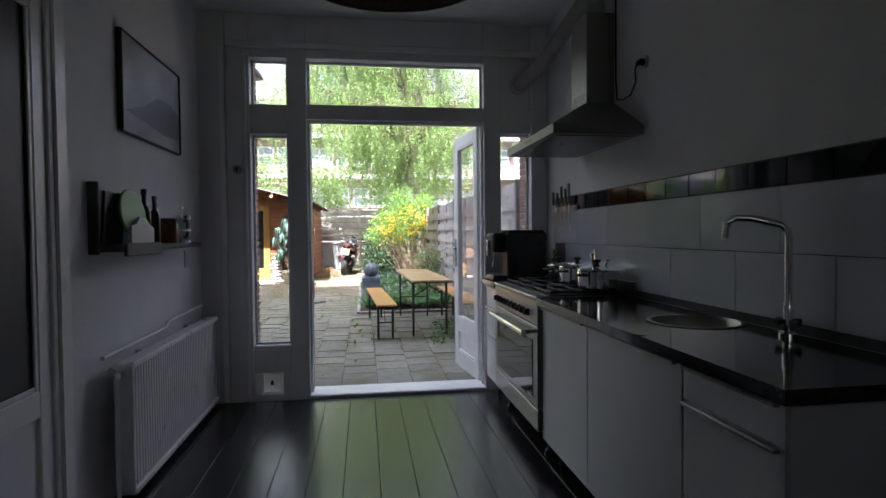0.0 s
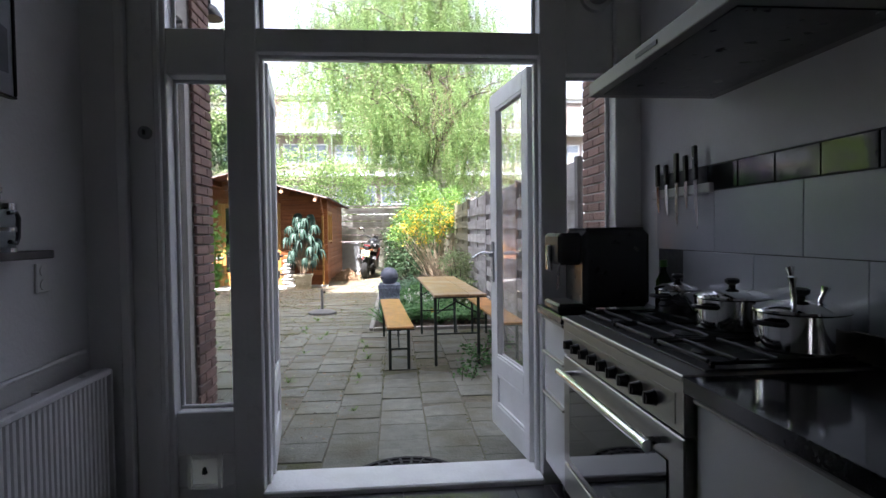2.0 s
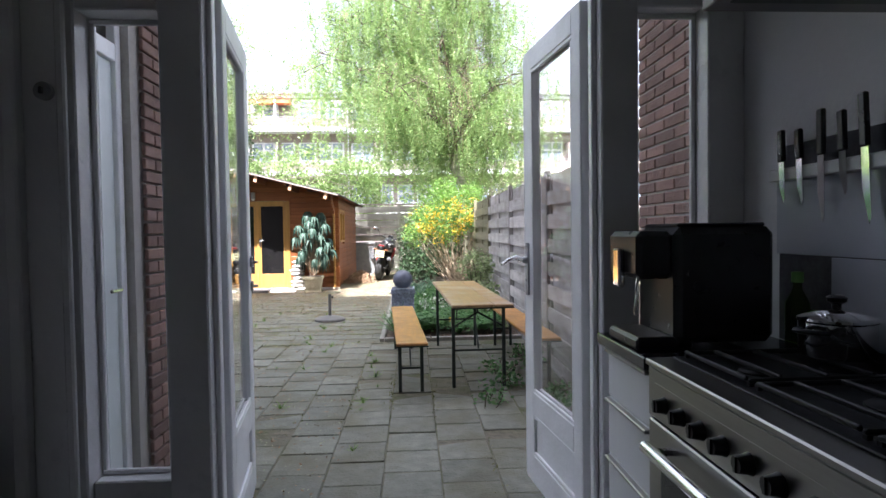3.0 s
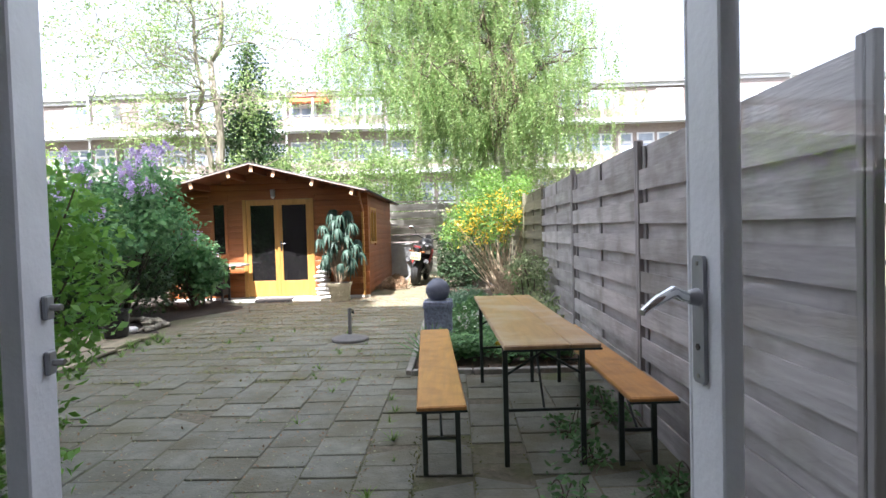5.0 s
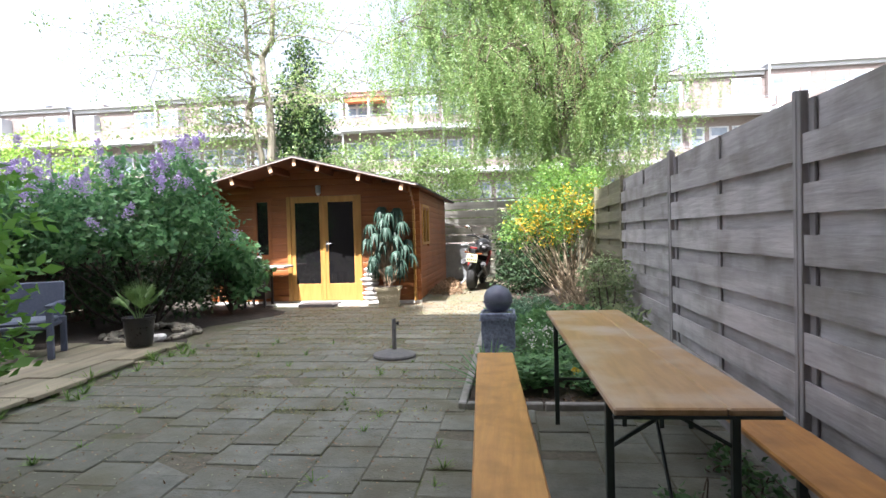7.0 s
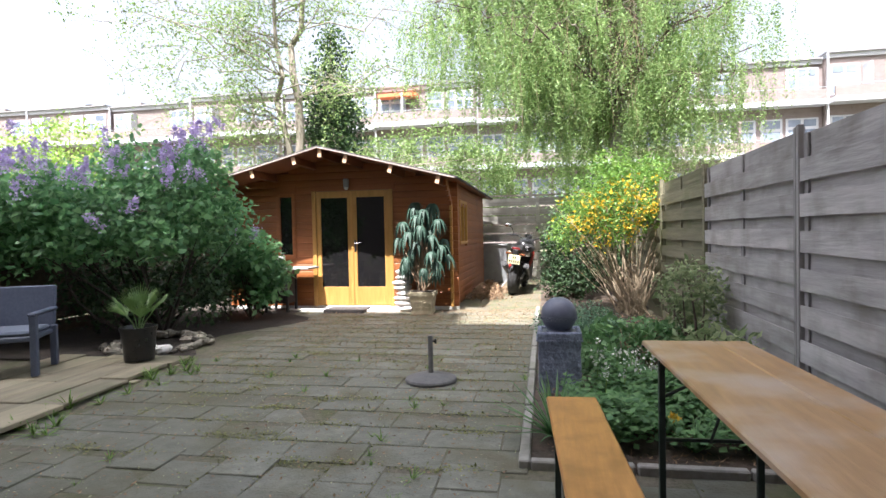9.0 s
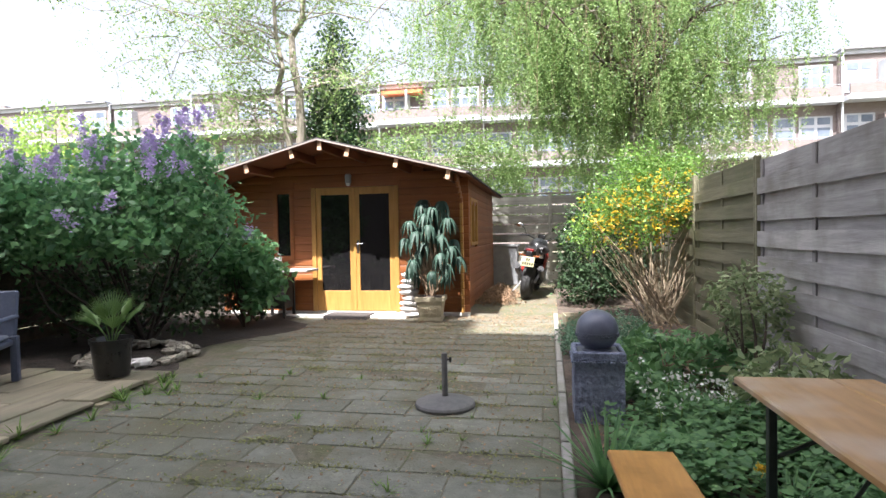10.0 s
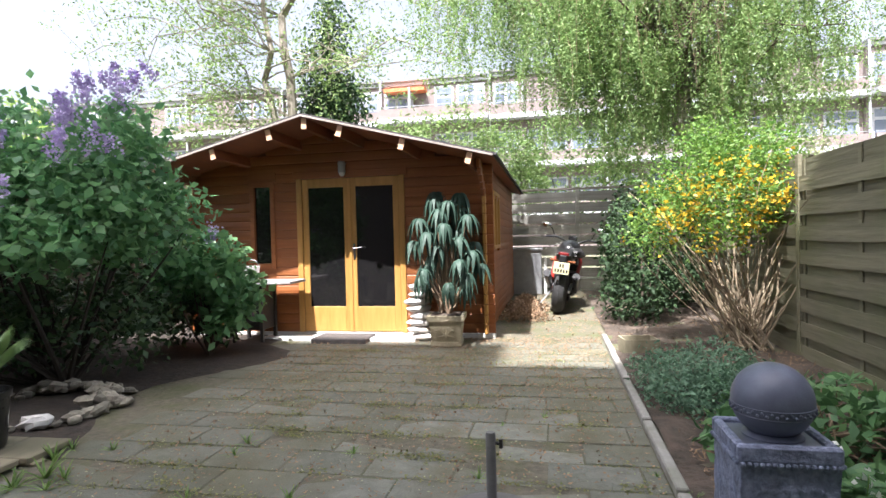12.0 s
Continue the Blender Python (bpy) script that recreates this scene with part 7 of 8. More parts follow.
# ---- deck planks, stones, chair ----
deck = thing("plank_walk", "low walk of weathered planks beside the paving", "deck", pose(-3.26, 9.0, gz(10), 0, 0, 2.6), kind="structure")
rd = random.Random(5)
for r in range(5):
    y0 = -1.9 - rd.uniform(0, 0.6)
    while y0 < 2.5:
        L = rd.uniform(0.6, 1.5)
        y1 = min(y0 + L, 2.62)
        part("plank", bx(-0.30 * r - 0.292, y0 + 0.008, 0.025 + rd.uniform(-0.004, 0.004), -0.30 * r + rd.uniform(-0.006, 0.0) + (rd.uniform(-0.05, 0.04) if r == 0 else 0), y1 - 0.006, 0.058 + rd.uniform(-0.006, 0.006), 0.006), DECK, deck)
        y0 = y1
for y0 in (-1.6, -0.5, 0.6, 1.7, 2.3):
    part("bearer", bx(-1.5, y0, -0.03, 0.03, y0 + 0.09, 0.024, 0.005), DECK, deck)
rr = random.Random(9)
rocks = [Sh().ball((0, 0, 0), 1, 8, 5, (1.15, 0.8, 0.55), 0.24, 70 + k).mesh("rock", ROCK) for k in range(6)]
for i in range(84):
    a = 2 * math.pi * i / 60 + rr.uniform(-0.05, 0.05)
    R = (0.50 if i < 60 else 0.40) + rr.uniform(-0.06, 0.07)
    x, y = -4.20 + 1.05 * R * math.cos(a), 12.20 + R * math.sin(a)
    k = rr.uniform(0.035, 0.08)
    solid("garden_rock", rocks[i % 6], None, "rough garden stone lining the small pit", "stone", m=pose(x, y, gz(y) + k * 0.35 + 0.015 + (0.045 if i >= 60 else 0), rr.uniform(-20, 20), rr.uniform(-20, 20), rr.uniform(0, 360)) @ Matrix.Scale(k, 4), group="stones at the bed")
solid("garden_rock", rocks[0].copy(), None, "pale white rock on the stone edging", "stone", m=pose(-3.86, 11.80, gz(11.7) + 0.06, 0, 0, 40) @ Matrix.Scale(0.09, 4)).data.materials[0] = CONCRETE

ch = thing("garden_armchair", "grey-blue resin garden armchair", "armchair", pose(-4.63, 10.74, gz(10.6) + 0.06, 0, 0, 28) @ Matrix.Diagonal((1, 1, 0.88, 1)))
for x in (-0.27, 0.27):
    for y_ in (-0.25, 0.25):
        part("leg", bx(x - 0.03, y_ - 0.03, 0, x + 0.03, y_ + 0.03, 0.62 if y_ < 0 else 0.45, 0.008), PLASTICGREY, ch)
    part("armrest", bx(x - 0.035, -0.30, 0.62, x + 0.035, 0.28, 0.655, 0.012), PLASTICGREY, ch)
part("seat", bx(-0.27, -0.28, 0.36, 0.27, 0.27, 0.42, 0.015), PLASTICGREY, ch)
part("cushion", bx(-0.25, -0.27, 0.42, 0.25, 0.22, 0.47, 0.02), mat("blue_grey_cushion", (0.10, 0.12, 0.16), (0.14, 0.165, 0.21), 0.9, 50, 0.2), ch)
part("backrest", bx(-0.28, 0.0, 0.0, 0.28, 0.035, 0.50, 0.015), PLASTICGREY, ch, at=pose(0, 0.245, 0.40, -10, 0, 0))

# ---- motorcycle ----
mo = thing("motorcycle", "black and red naked motorcycle parked by the fence", "motorcycle", pose(-0.36, 17.25, gz(17.3), 0, 9, -6) @ Matrix.Scale(1.06, 4))


def wheel(y0, r, w):
    t = Sh()
    ring_ = []
    for k in range(32):
        a = 2 * math.pi * k / 32
        for j in range(8):
            b = 2 * math.pi * j / 8
            ring_.append((w * 0.5 * math.sin(b), y0 + (r - w * 0.5 + w * 0.5 * math.cos(b)) * math.cos(a), r + (r - w * 0.5 + w * 0.5 * math.cos(b)) * math.sin(a)))
    t.add(ring_, [(k * 8 + j, k * 8 + (j + 1) % 8, ((k + 1) % 32) * 8 + (j + 1) % 8, ((k + 1) % 32) * 8 + j) for k in range(32) for j in range(8)])
    wo = part("wheel", t, RUBBER, mo, "black tyre", smooth=True)
    rim = Sh()
    for k in range(10):
        a = 2 * math.pi * k / 10
        rim.tube([(0, y0, r), (0, y0 + (r - w) * math.cos(a), r + (r - w) * math.sin(a))], 0.014, 5)
    rim.tube([(0, y0 + (r - w) * math.cos(a), r + (r - w) * math.sin(a)) for a in np.linspace(0, 6.2832, 25)], 0.022, 6)
    rim.tube([(-0.07, y0, r), (0.07, y0, r)], 0.035, 10)
    part("rim", rim, BLACKP, wo, smooth=True)


wheel(0.0, 0.315, 0.18)
wheel(1.40, 0.30, 0.12)
part("swingarm", Sh().tube([(-0.12, 0, 0.315), (-0.12, 0.45, 0.40), (0.12, 0.45, 0.40), (0.12, 0, 0.315)], 0.025, 6), ZINC, mo, smooth=True)
part("engine", bx(-0.20, 0.40, 0.22, 0.20, 0.95, 0.56, 0.05), BLACKP, mo)
part("radiator", bx(-0.17, 0.98, 0.38, 0.17, 1.03, 0.66, 0.01), IRON, mo)
part("frame_rail", Sh().tube([(0.17, 0.35, 0.45), (0.19, 0.7, 0.72), (0.10, 1.1, 0.90)], 0.028, 8), REDPAINT, mo, "red frame tube", smooth=True)
part("frame_rail", Sh().tube([(-0.17, 0.35, 0.45), (-0.19, 0.7, 0.72), (-0.10, 1.1, 0.90)], 0.028, 8), REDPAINT, mo, "red frame tube", smooth=True)
part("fuel_tank", Sh().ball((0, 0.80, 0.88), 1, 18, 12, (0.17, 0.33, 0.16)), BLACKP, mo, smooth=True)
part("seat", Sh().ball((0, 0.32, 0.83), 1, 16, 10, (0.14, 0.36, 0.07)), RUBBER, mo, smooth=True)
tl = part("tail_unit", Sh().prism([(-0.30, 0.84), (-0.22, 0.76), (0.25, 0.70), (0.40, 0.78), (0.30, 0.86), (-0.18, 0.92)], "x", -0.10, 0.10), BLACKP, mo)
part("tail_light", bx(-0.07, -0.315, 0.83, 0.07, -0.27, 0.88, 0.012), mat("dark_red_lens", (0.10, 0.008, 0.008), (0.14, 0.012, 0.012), 0.25, 8), tl, "dark red tail light")
part("mudguard_bracket", bx(-0.05, -0.36, 0.62, 0.05, -0.24, 0.84, 0.01), BLACKP, mo)
plt_ = part("number_plate", bx(-0.105, -0.380, 0.585, 0.105, -0.374, 0.745, 0.003), PLATE, mo, "yellow plate with dark characters")
for k, (z_, n_) in enumerate(((0.70, 2), (0.63, 5))):
    for j in range(n_):
        x_ = (j - (n_ - 1) / 2) * 0.038
        part("character_bar", bx(x_ - 0.011, -0.383, z_ - 0.022, x_ + 0.011, -0.380, z_ + 0.022), BLACKP, plt_)
for s_ in (-1, 1):
    part("indicator", Sh().tube([(s_ * 0.06, -0.30, 0.76), (s_ * 0.17, -0.30, 0.76)], [0.010, 0.022], 8), AMBER, mo, smooth=True)
    part("fork_leg", Sh().tube([(s_ * 0.09, 1.38, 0.30), (s_ * 0.09, 1.10, 0.98)], 0.026, 8), BLACKP, mo, smooth=True)
    part("silencer", Sh().tube([(s_ * 0.19, 0.45, 0.32), (s_ * 0.20, 0.0, 0.50), (s_ * 0.20, -0.15, 0.56)], [0.03, 0.055, 0.055], 10), BLACKP, mo, smooth=True)
    mr = part("mirror_arm", Sh().tube([(s_ * 0.28, 1.02, 1.06), (s_ * 0.33, 1.0, 1.18), (s_ * 0.38, 0.97, 1.22)], 0.008, 6), BLACKP, mo, smooth=True)
    part("mirror", Sh().ball((s_ * 0.42, 0.97, 1.23), 1, 12, 8, (0.065, 0.02, 0.04)), CHROME, mr, smooth=True)
part("handlebar", Sh().tube([(-0.40, 0.93, 1.05), (-0.25, 1.03, 1.06), (-0.10, 1.08, 1.0), (0.10, 1.08, 1.0), (0.25, 1.03, 1.06), (0.40, 0.93, 1.05)], 0.014, 8), BLACKP, mo, smooth=True)
part("headlight", Sh().ball((0, 1.22, 0.92), 1, 14, 10, (0.10, 0.10, 0.12)), BLACKP, mo, smooth=True)
part("instrument", bx(-0.07, 1.06, 1.02, 0.07, 1.12, 1.10, 0.015), BLACKP, mo)
part("side_stand", Sh().tube([(-0.15, 0.55, 0.28), (-0.30, 0.45, 0.045)], 0.013, 6), ZINC, mo, smooth=True)
part("hanging_jacket", Sh().ball((0.12, 0.42, 0.86), 1, 14, 9, (0.13, 0.25, 0.07), 0.12, 5), BLACKWOOD, mo, smooth=True)

cb = thing("garden_cabinet", "grey metal cabinet against the back fence", "cabinet", pose(-0.90, 19.9, gz(19.9)))
part("body", bx(-0.28, -0.2, 0, 0.28, 0.2, 0.85, 0.01), ZINC, cb)
part("lid", bx(-0.31, -0.23, 0.85, 0.31, 0.22, 0.90, 0.01), ZINC, cb)
part("side_slab", bx(0.32, -0.12, 0, 0.38, 0.18, 0.72, 0.006), CONCRETE, cb)
cr = thing("wooden_crate", "small pale wooden crate at the bed's edge", "crate", pose(0.42, 14.55, gz(14.5), 0, 0, 8))
for a in ((-0.17, -0.14, 0.17, -0.125), (-0.17, 0.125, 0.17, 0.14), (-0.17, -0.125, -0.155, 0.125), (0.155, -0.125, 0.17, 0.125)):
    part("side_board", bx(a[0], a[1], 0, a[2], a[3], 0.15, 0.003), DECK, cr)
part("bottom", bx(-0.155, -0.125, 0.01, 0.155, 0.125, 0.02), DECK, cr)
mt = thing("door_mat", "half-round dark rubber grid mat on the paving", "mat", pose(0.53, 4.88, gz(5) + 0.003))
for r_ in (0.30, 0.25, 0.20, 0.15, 0.10):
    part("ring", Sh().tube([(r_ * math.cos(a), r_ * math.sin(a) * 0.95, 0.008) for a in np.linspace(0, math.pi, 25)], 0.011, 5), RUBBER, mt, smooth=True)
for a in np.linspace(0, math.pi, 14):
    part("spoke", Sh().tube([(0.09 * math.cos(a), 0.085 * math.sin(a), 0.008), (0.30 * math.cos(a), 0.285 * math.sin(a), 0.008)], 0.010, 5), RUBBER, mt, smooth=True)
part("edge", bx(-0.31, -0.015, 0, 0.31, 0.012, 0.02, 0.004), RUBBER, mt)

ol = thing("outdoor_lamp", "dark hooded lamp on the wing's brick end", "wall lamp", pose(-0.80, 5.82, 2.80))
part("arm", Sh().tube([(0, 0.0, 0.0), (0, 0.06, 0.10), (0, 0.14, 0.14), (0, 0.20, 0.11)], 0.016, 8), BLACKP, ol, smooth=True)
part("hood", Sh().lathe([(0.02, 0.10), (0.05, 0.08), (0.085, 0.02), (0.09, 0.0)], (0, 0.21, 0.0), 18), BLACKP, ol, smooth=True)

# litter on the paving and the heap beside the shed
rng = np.random.default_rng(71)
N = 13000
X = rng.uniform(-3.2, 0.1, N)
Yy = 15.2 - np.abs(rng.normal(size=N)) * 1.9
far = rng.random(N) < 0.25
Yy[far] = rng.uniform(5.5, 14, far.sum())
Z = np.array([gz(v) for v in Yy]) + 0.012
solid("leaf_litter", leaf_mesh("leaf_litter", np.stack([X, Yy, Z], 1), 0.024, DEBRIS, 0.5, 0.0, rng, flat=True), None, "scattered dry brown leaf litter on paving", "litter", kind="stuff")
pile = np.stack([rng.normal(size=3800) * 0.17, rng.uniform(-0.9, 0.9, 3800), np.zeros(3800)], 1)
pile[:, 2] = rng.random(3800) * 0.22 * np.exp(-(pile[:, 0] / 0.24) ** 2)
solid("leaf_heap", leaf_mesh("leaf_heap", pile, 0.05, DEBRIS, 0.4, 0.0, rng), None, "heap of dry brown leaves beside the shed", "leaf heap", m=pose(-0.86, 17.2, gz(17.3) + 0.01), kind="stuff")
wtx = np.stack([rng.uniform(-1.0, 1.7, 2200), rng.uniform(14.7, 20.2, 2200), np.zeros(2200)], 1)
wtx[:, 2] = [gz(v) + 0.012 for v in wtx[:, 1]]
solid("leaf_litter", leaf_mesh("leaf_litter", wtx, 0.04, DEBRIS, 0.4, 0.0, rng, flat=True), None, "dry litter around the motorcycle", "litter", kind="stuff")
sd_ = np.stack([rng.uniform(0.3, 1.8, 6000), rng.uniform(9.5, 14.6, 6000), np.zeros(6000)], 1)
sd_[:, 2] = [gz(v) + 0.03 for v in sd_[:, 1]]
solid("bed_litter", leaf_mesh("bed_litter", sd_, 0.05, DEBRIS, 0.18, -0.15, rng, flat=True), None, "dead stems and leaves on the bed", "litter", kind="stuff")

# moss and fallen catkins in the joints of the paving
mx_, my_ = [], []
for _ in range(20000):
    if rng.random() < 0.5:
        c_ = -3.48 + 0.32 * rng.integers(0, 15)
        mx_.append(c_ + rng.normal() * 0.02)
        my_.append(rng.uniform(5.0, 9.3))
    else:
        my_.append(9.32 + 0.3 * rng.integers(0, 18) + rng.normal() * 0.012)
        mx_.append(rng.uniform(-3.1, 0.1))
mp_ = np.stack([mx_, my_, [gz(v) - 0.004 for v in my_]], 1)
dens = np.sin(mp_[:, 0] * 2.3 + 1) * np.cos(mp_[:, 1] * 1.7) + 0.35 * rng.normal(size=len(mp_))
solid("joint_moss", leaf_mesh("joint_moss", mp_[dens > 0.42], 0.019, L_MOSS, 0.35, -0.4, rng), None, "moss and seedlings in the paving joints", "moss", kind="stuff")
ct = np.stack([rng.uniform(-3.1, 0.1, 2600), rng.uniform(5.2, 14.5, 2600), np.zeros(2600)], 1)
ct[:, 2] = [gz(v) + 0.004 for v in ct[:, 1]]
solid("fallen_catkins", leaf_mesh("fallen_catkins", ct, 0.016, L_GREY, 0.6, 0.0, rng, flat=True), None, "pale fallen catkins scattered on the paving", "litter", kind="stuff")

mc = []
for _ in range(170):
    cx_, cy_ = rng.uniform(-2.9, 0.05), 9.32 + 0.3 * rng.integers(0, 18) + rng.normal() * 0.02
    if rng.random() < 0.3:
        cy_ = rng.uniform(9.4, 14.6)
    n_ = int(rng.integers(20, 70))
    mc.append(np.stack([cx_ + rng.normal(size=n_) * 0.075, cy_ + rng.normal(size=n_) * 0.035, np.full(n_, gz(cy_) + 0.003)], 1))
solid("moss_patches", leaf_mesh("moss_patches", np.concatenate(mc), 0.022, L_MOSS, 0.6, 0.0, rng, flat=True), None, "small yellow-green moss patches on the paving", "moss", kind="stuff")

# ---- apartment building across the gardens ----
ab = thing("apartment_building", "three-storey brick apartment block with white balconies", "building", pose(0, 0, 0))
BY, SW = 45.0, 7.15
rbk = random.Random(12)


def far_window(x0, z0, w, h, n, y):
    """White frame with n lights, each with a small pane over a tall one."""
    wo = part("window", bx(x0, y - 0.06, z0, x0 + w, y - 0.002, z0 + h), FARWHITE, ab, "white-framed window")
    pw_ = (w - 0.10) / n
    for i in range(n):
        a, b = x0 + 0.05 + i * pw_ + 0.09, x0 + 0.05 + (i + 1) * pw_ - 0.09
        part("pane", bx(a, y - 0.085, z0 + 0.12, b, y - 0.062, z0 + h * 0.62), FARGLASS, wo)
        part("pane", bx(a, y - 0.085, z0 + h * 0.72, b, y - 0.062, z0 + h - 0.10), FARGLASS, wo)


for k in range(-8, 6):
    xs = 17.3 + SW * (k - 1)
    zr = 11.72 + 0.12 * ((k * 5) % 3) - 0.1
    yw = BY - (0.35 if k % 2 else 0.0)
    part("wall", bx(xs, yw, 0, xs + SW - 0.01, BY + 9, zr - 0.36), FAR_BRICK, ab)
    part("fascia", bx(xs + 0.03, yw - 0.14, zr - 0.36, xs + SW - 0.06, BY + 9, zr - 0.10), FARWHITE, ab)
    part("roof", bx(xs - 0.05, yw - 0.30, zr - 0.099, xs + SW - 0.08, BY + 9.2, zr), ROOFLINE, ab)
    part("drainpipe", Sh().tube([(xs + 0.02, yw - 0.30, 0), (xs + 0.02, yw - 0.30, zr - 0.12)], 0.07, 6), FARWHITE, ab)
    for s_, zf in enumerate((8.95, 5.85, 2.75)):
        bo = 1.15 if (k + s_) % 2 else 0.9
        part("balcony_slab", bx(xs + 0.02, yw - bo, zf - 0.30, xs + SW - 0.03, yw - 0.001, zf), FARWHITE, ab)
        part("balcony_parapet", bx(xs + 0.08, yw - bo + 0.06, zf + 0.001, xs + SW - 0.10, yw - bo + 0.2, zf + 0.62), FAR_BRICK, ab)
        part("handrail", bx(xs + 0.08, yw - bo + 0.09, zf + 0.72, xs + SW - 0.10, yw - bo + 0.14, zf + 0.76), ZINC, ab)
        part("partition", bx(xs + 2.05, yw - bo + 0.22, zf + 0.001, xs + 2.17, yw - 0.002, zf + 2.0), FAR_BRICK if s_ else FARWHITE, ab)
        far_window(xs + 0.22, zf + 0.30, 1.65, 1.85, 2, yw)
        if s_ or k % 2:
            far_window(xs + 3.60, zf + 0.05, 1.25, 2.10, 1, yw)
        far_window(xs + 5.05, zf + 0.30, 1.85, 1.85, 2 if (k + s_) % 3 else 3, yw)
        if s_:
            far_window(xs + 2.35, zf + 0.10, 0.95, 2.05, 1, yw)
    for j in range(1 + k % 2):
        xc = xs + rbk.uniform(0.8, 6.0)
        part("chimney", bx(xc, BY + 0.6, zr, xc + 0.55, BY + 1.2, zr + 0.42), FAR_BRICK, ab)
part("awning", bx(-10.9, BY - 1.2, 10.72, -8.2, BY - 0.36, 10.95), AWNING, ab, "orange sun awning")

# ---- pieces: floor boards, tiles, bricks, slabs ----
pr = random.Random(77)
x = XL
i = 0
while x < XR:
    w = 0.182
    y0 = YB + pr.uniform(0, 1.2)
    segs = [YB, y0 + 1.6, y0 + 3.9, 4.60]
    segs = [YB] + sorted(s_ for s_ in segs[1:-1] if s_ < 4.4) + [4.60]
    for a, b in zip(segs[:-1], segs[1:]):
        part("floor_board", bx(x + 0.0012, a + 0.0008, -0.012, min(x + w, XR) - 0.0012, b - 0.0008, 0.0, 0.0015), BOARD, floor)
    x += w

backing = solid("wall_tiling", bx(XR - 0.008, 1.2, 0.90, XR - 0.001, 4.45, 1.52), GROUT, "large grey wall tiles with a black tile border", "tiles", kind="structure")
bigtile = bx(0, 0.0015, 0.0015, 0.006, 0.4785, 0.2385, 0.0012).mesh("wall_tile", TILE)
for r in range(2):
    z = 0.935 + r * 0.24
    y = 4.45
    k = 0
    y = 3.02 + 0.48 * 3 - (0.24 if r == 0 else 0.0)
    while y > 1.1:
        y0, y1 = max(y - 0.48, 1.2), min(y, 4.45)
        if y1 - y0 > 0.4:
            part("wall_tile", bigtile, None, backing, at=(XR - 0.0125, y0, z))
        elif y1 - y0 > 0.03:
            part("wall_tile", bx(XR - 0.0125, y0 + 0.0015, z + 0.0015, XR - 0.0065, y1 - 0.0015, z + 0.2385, 0.0012), TILE, backing)
        y -= 0.48
dk = bx(0, 0.0015, 0, 0.007, 0.1985, 0.097, 0.002).mesh("border_tile", TILE_DARK)
for i in range(14):
    part("border_tile", dk, None, backing, at=pose(XR - 0.0135, 4.03 - 0.2 * (i + 1), 1.4175, pr.uniform(-0.4, 0.4), 0, pr.uniform(-0.7, 0.7)))

BW, BH, BD, JO = 0.21, 0.052, 0.012, 0.011
bricks = [bx(0, 0, 0, BW, 0.02, BH, 0.004).mesh("brick", BRICK) for _ in range(2)]
half = bx(0, 0, 0, (BW - JO) / 2, 0.02, BH, 0.004).mesh("brick", BRICK)


def brick_face(parent, place, length, z0, z1):
    """Running bond over one face; place(u, z) gives the pose of a brick's corner."""
    z, r = z0, 0
    while z < z1:
        u = 0.0
        if r % 2:
            part("brick", half, None, parent, at=place(u, z))
            u += (BW - JO) / 2 + JO
        while u + BW <= length + 0.005:
            part("brick", bricks[pr.randrange(2)], None, parent, at=place(u, z))
            u += BW + JO
        if length - u > (BW - JO) / 2 - 0.005:
            part("brick", half, None, parent, at=place(u, z))
        z += BH + JO
        r += 1


brick_face(wing_ob, lambda u, z: pose(-0.757, 5.80 - u, z, 0, 0, -90), 0.40, -0.05, 3.05)
brick_face(wing_ob, lambda u, z: pose(-0.76 - u, 5.832, z, 0, 0, 180), 0.9, -0.05, 2.0)
brick_face(side_ob, lambda u, z: pose(1.845, 5.86 - u, z, 0, 0, -90), 0.96, -0.05, 2.9)


def slab_mesh(w, d):
    s = Sh().box(0.003, 0.003, -0.03, w - 0.003, d - 0.003, 0.0, 0.0045)
    return s.mesh("paving_slab", SLAB)


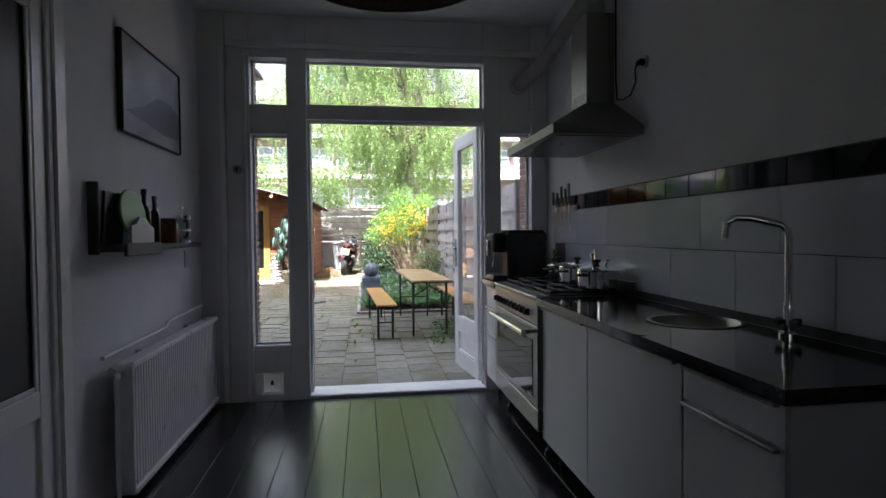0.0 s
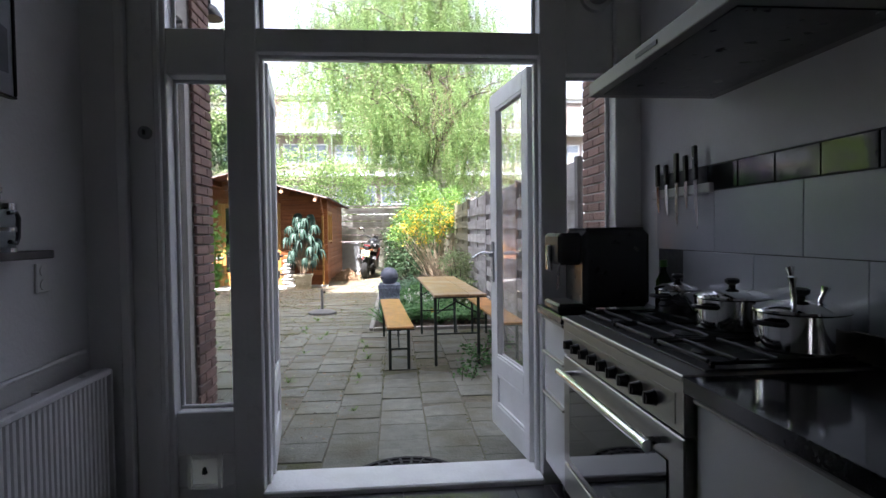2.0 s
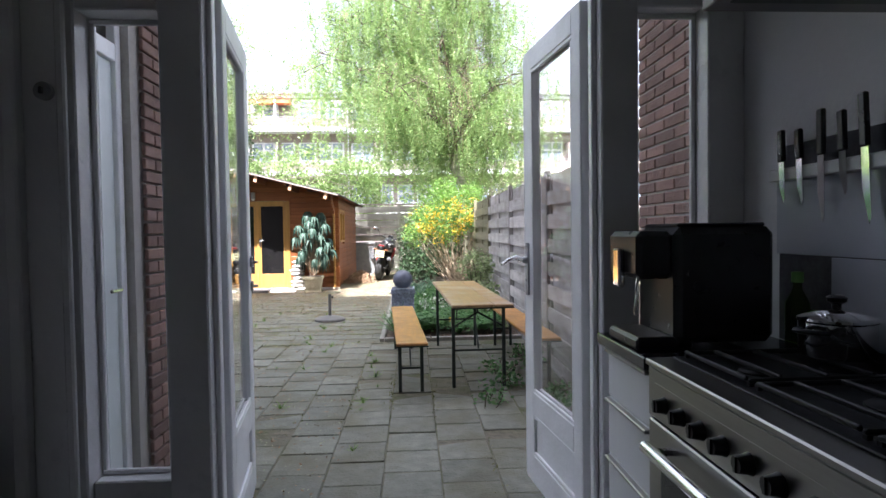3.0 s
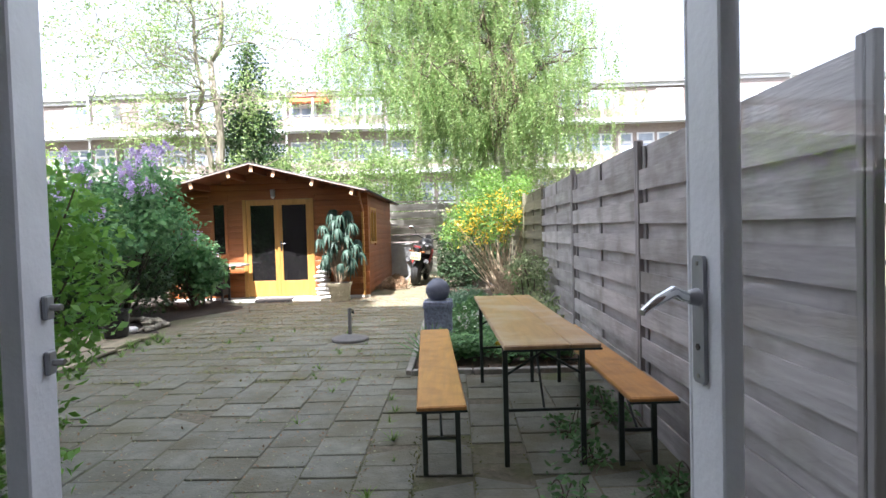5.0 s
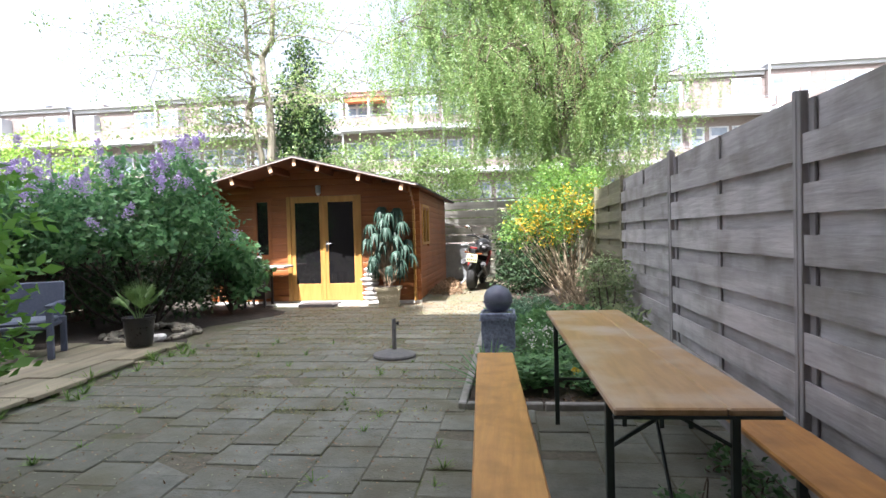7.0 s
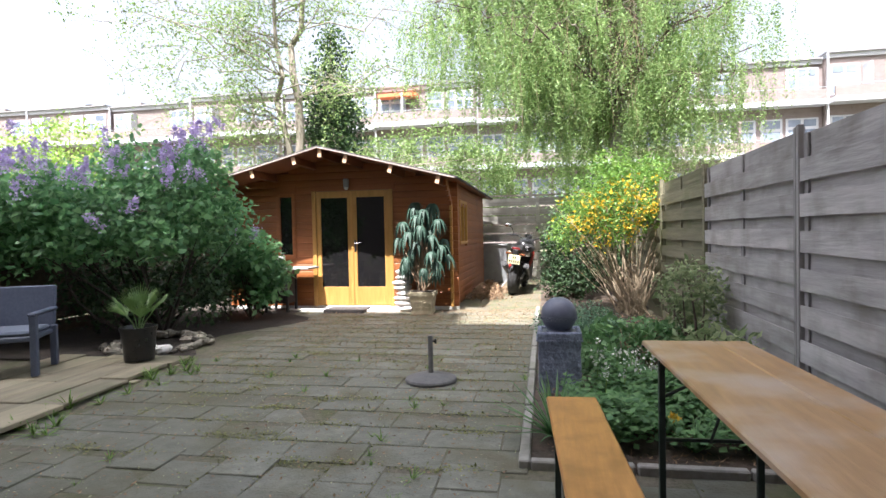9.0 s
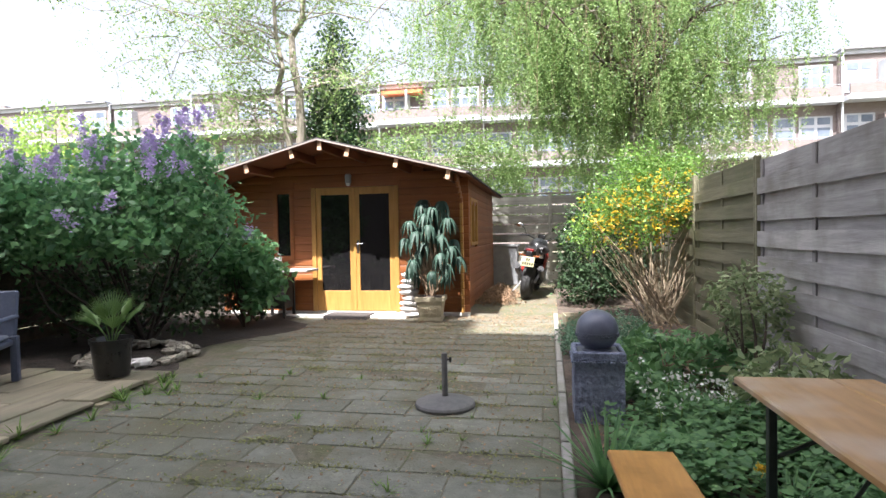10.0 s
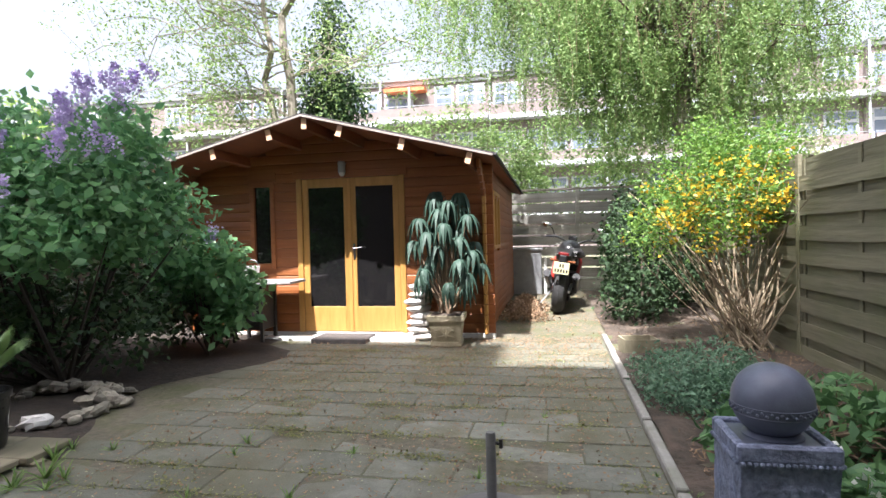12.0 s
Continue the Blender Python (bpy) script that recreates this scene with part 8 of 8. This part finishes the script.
S30 = [slab_mesh(0.32, 0.3) for k in range(2)]
S45 = [slab_mesh(0.48, 0.30) for k in range(2)]
pave = thing("pavement", "worn grey concrete garden paving with mossy joints", "paving", kind="structure")
rest = Sh()
n_parts = 0


def lay(x, y, w, d, mesh):
    global n_parts
    z = gz(y + d / 2) + (pr.uniform(-0.006, 0.004) if y < 9.3 else pr.uniform(-0.006, -0.001))
    tx, ty = pr.uniform(-0.5, 0.5), pr.uniform(-0.5, 0.5)
    near = (y < 9.3 and -1.6 < x < 1.6) or (y >= 9.3 and -1.9 < x < 0.0 and y < 12.4)
    if near and n_parts < 300:
        part("paving_slab", mesh, None, pave, at=pose(x, y, z, tx, ty, pr.uniform(-0.7, 0.7)))
        n_parts += 1
    else:
        o_ = len(rest.v)
        rest.box(x + 0.004, y + 0.004, z - 0.03, x + w - 0.004, y + d - 0.004, z, 0.005)
        for k in range(o_, len(rest.v)):
            vx, vy, vz = rest.v[k]
            rest.v[k] = (vx, vy, vz + (vx - x - w / 2) * math.sin(radians(-ty)) + (vy - y - d / 2) * math.sin(radians(tx)))


col = 0
x = -3.48
while x < 1.80:
    y = 4.90 + (0.15 if col % 2 else 0.0) - 0.3 * (col % 2)
    while y < 9.25:
        if y > 4.85 and not (x < -0.74 and y < 5.84):
            lay(x, y, 0.32, 0.3, S30[pr.randrange(2)])
        y += 0.3
    x += 0.32
    col += 1
y, row = 9.32, 0
while y < 14.9:
    x = -3.15 - (0.2 if row % 2 else 0) - max(0, 0.3 * math.sin(y))
    while x < -0.30:
        lay(x, y, 0.48, 0.3, S45[pr.randrange(2)])
        x += 0.48
    if x < 0.10:
        rest.box(x + 0.004, y + 0.004, gz(y) - 0.03, 0.119, y + 0.296, gz(y + 0.15) - 0.002, 0.005)
    y += 0.3
    row += 1
part("paving_rest", rest, mat("concrete_paving_far", (0.108, 0.114, 0.086), (0.175, 0.177, 0.14), 0.85, 11, 0.5, island=0.1, stain=(0.10, 0.094, 0.05), stain_amt=0.9, stain_scale=1.7, bump_scale=90), pave, kind="stuff")
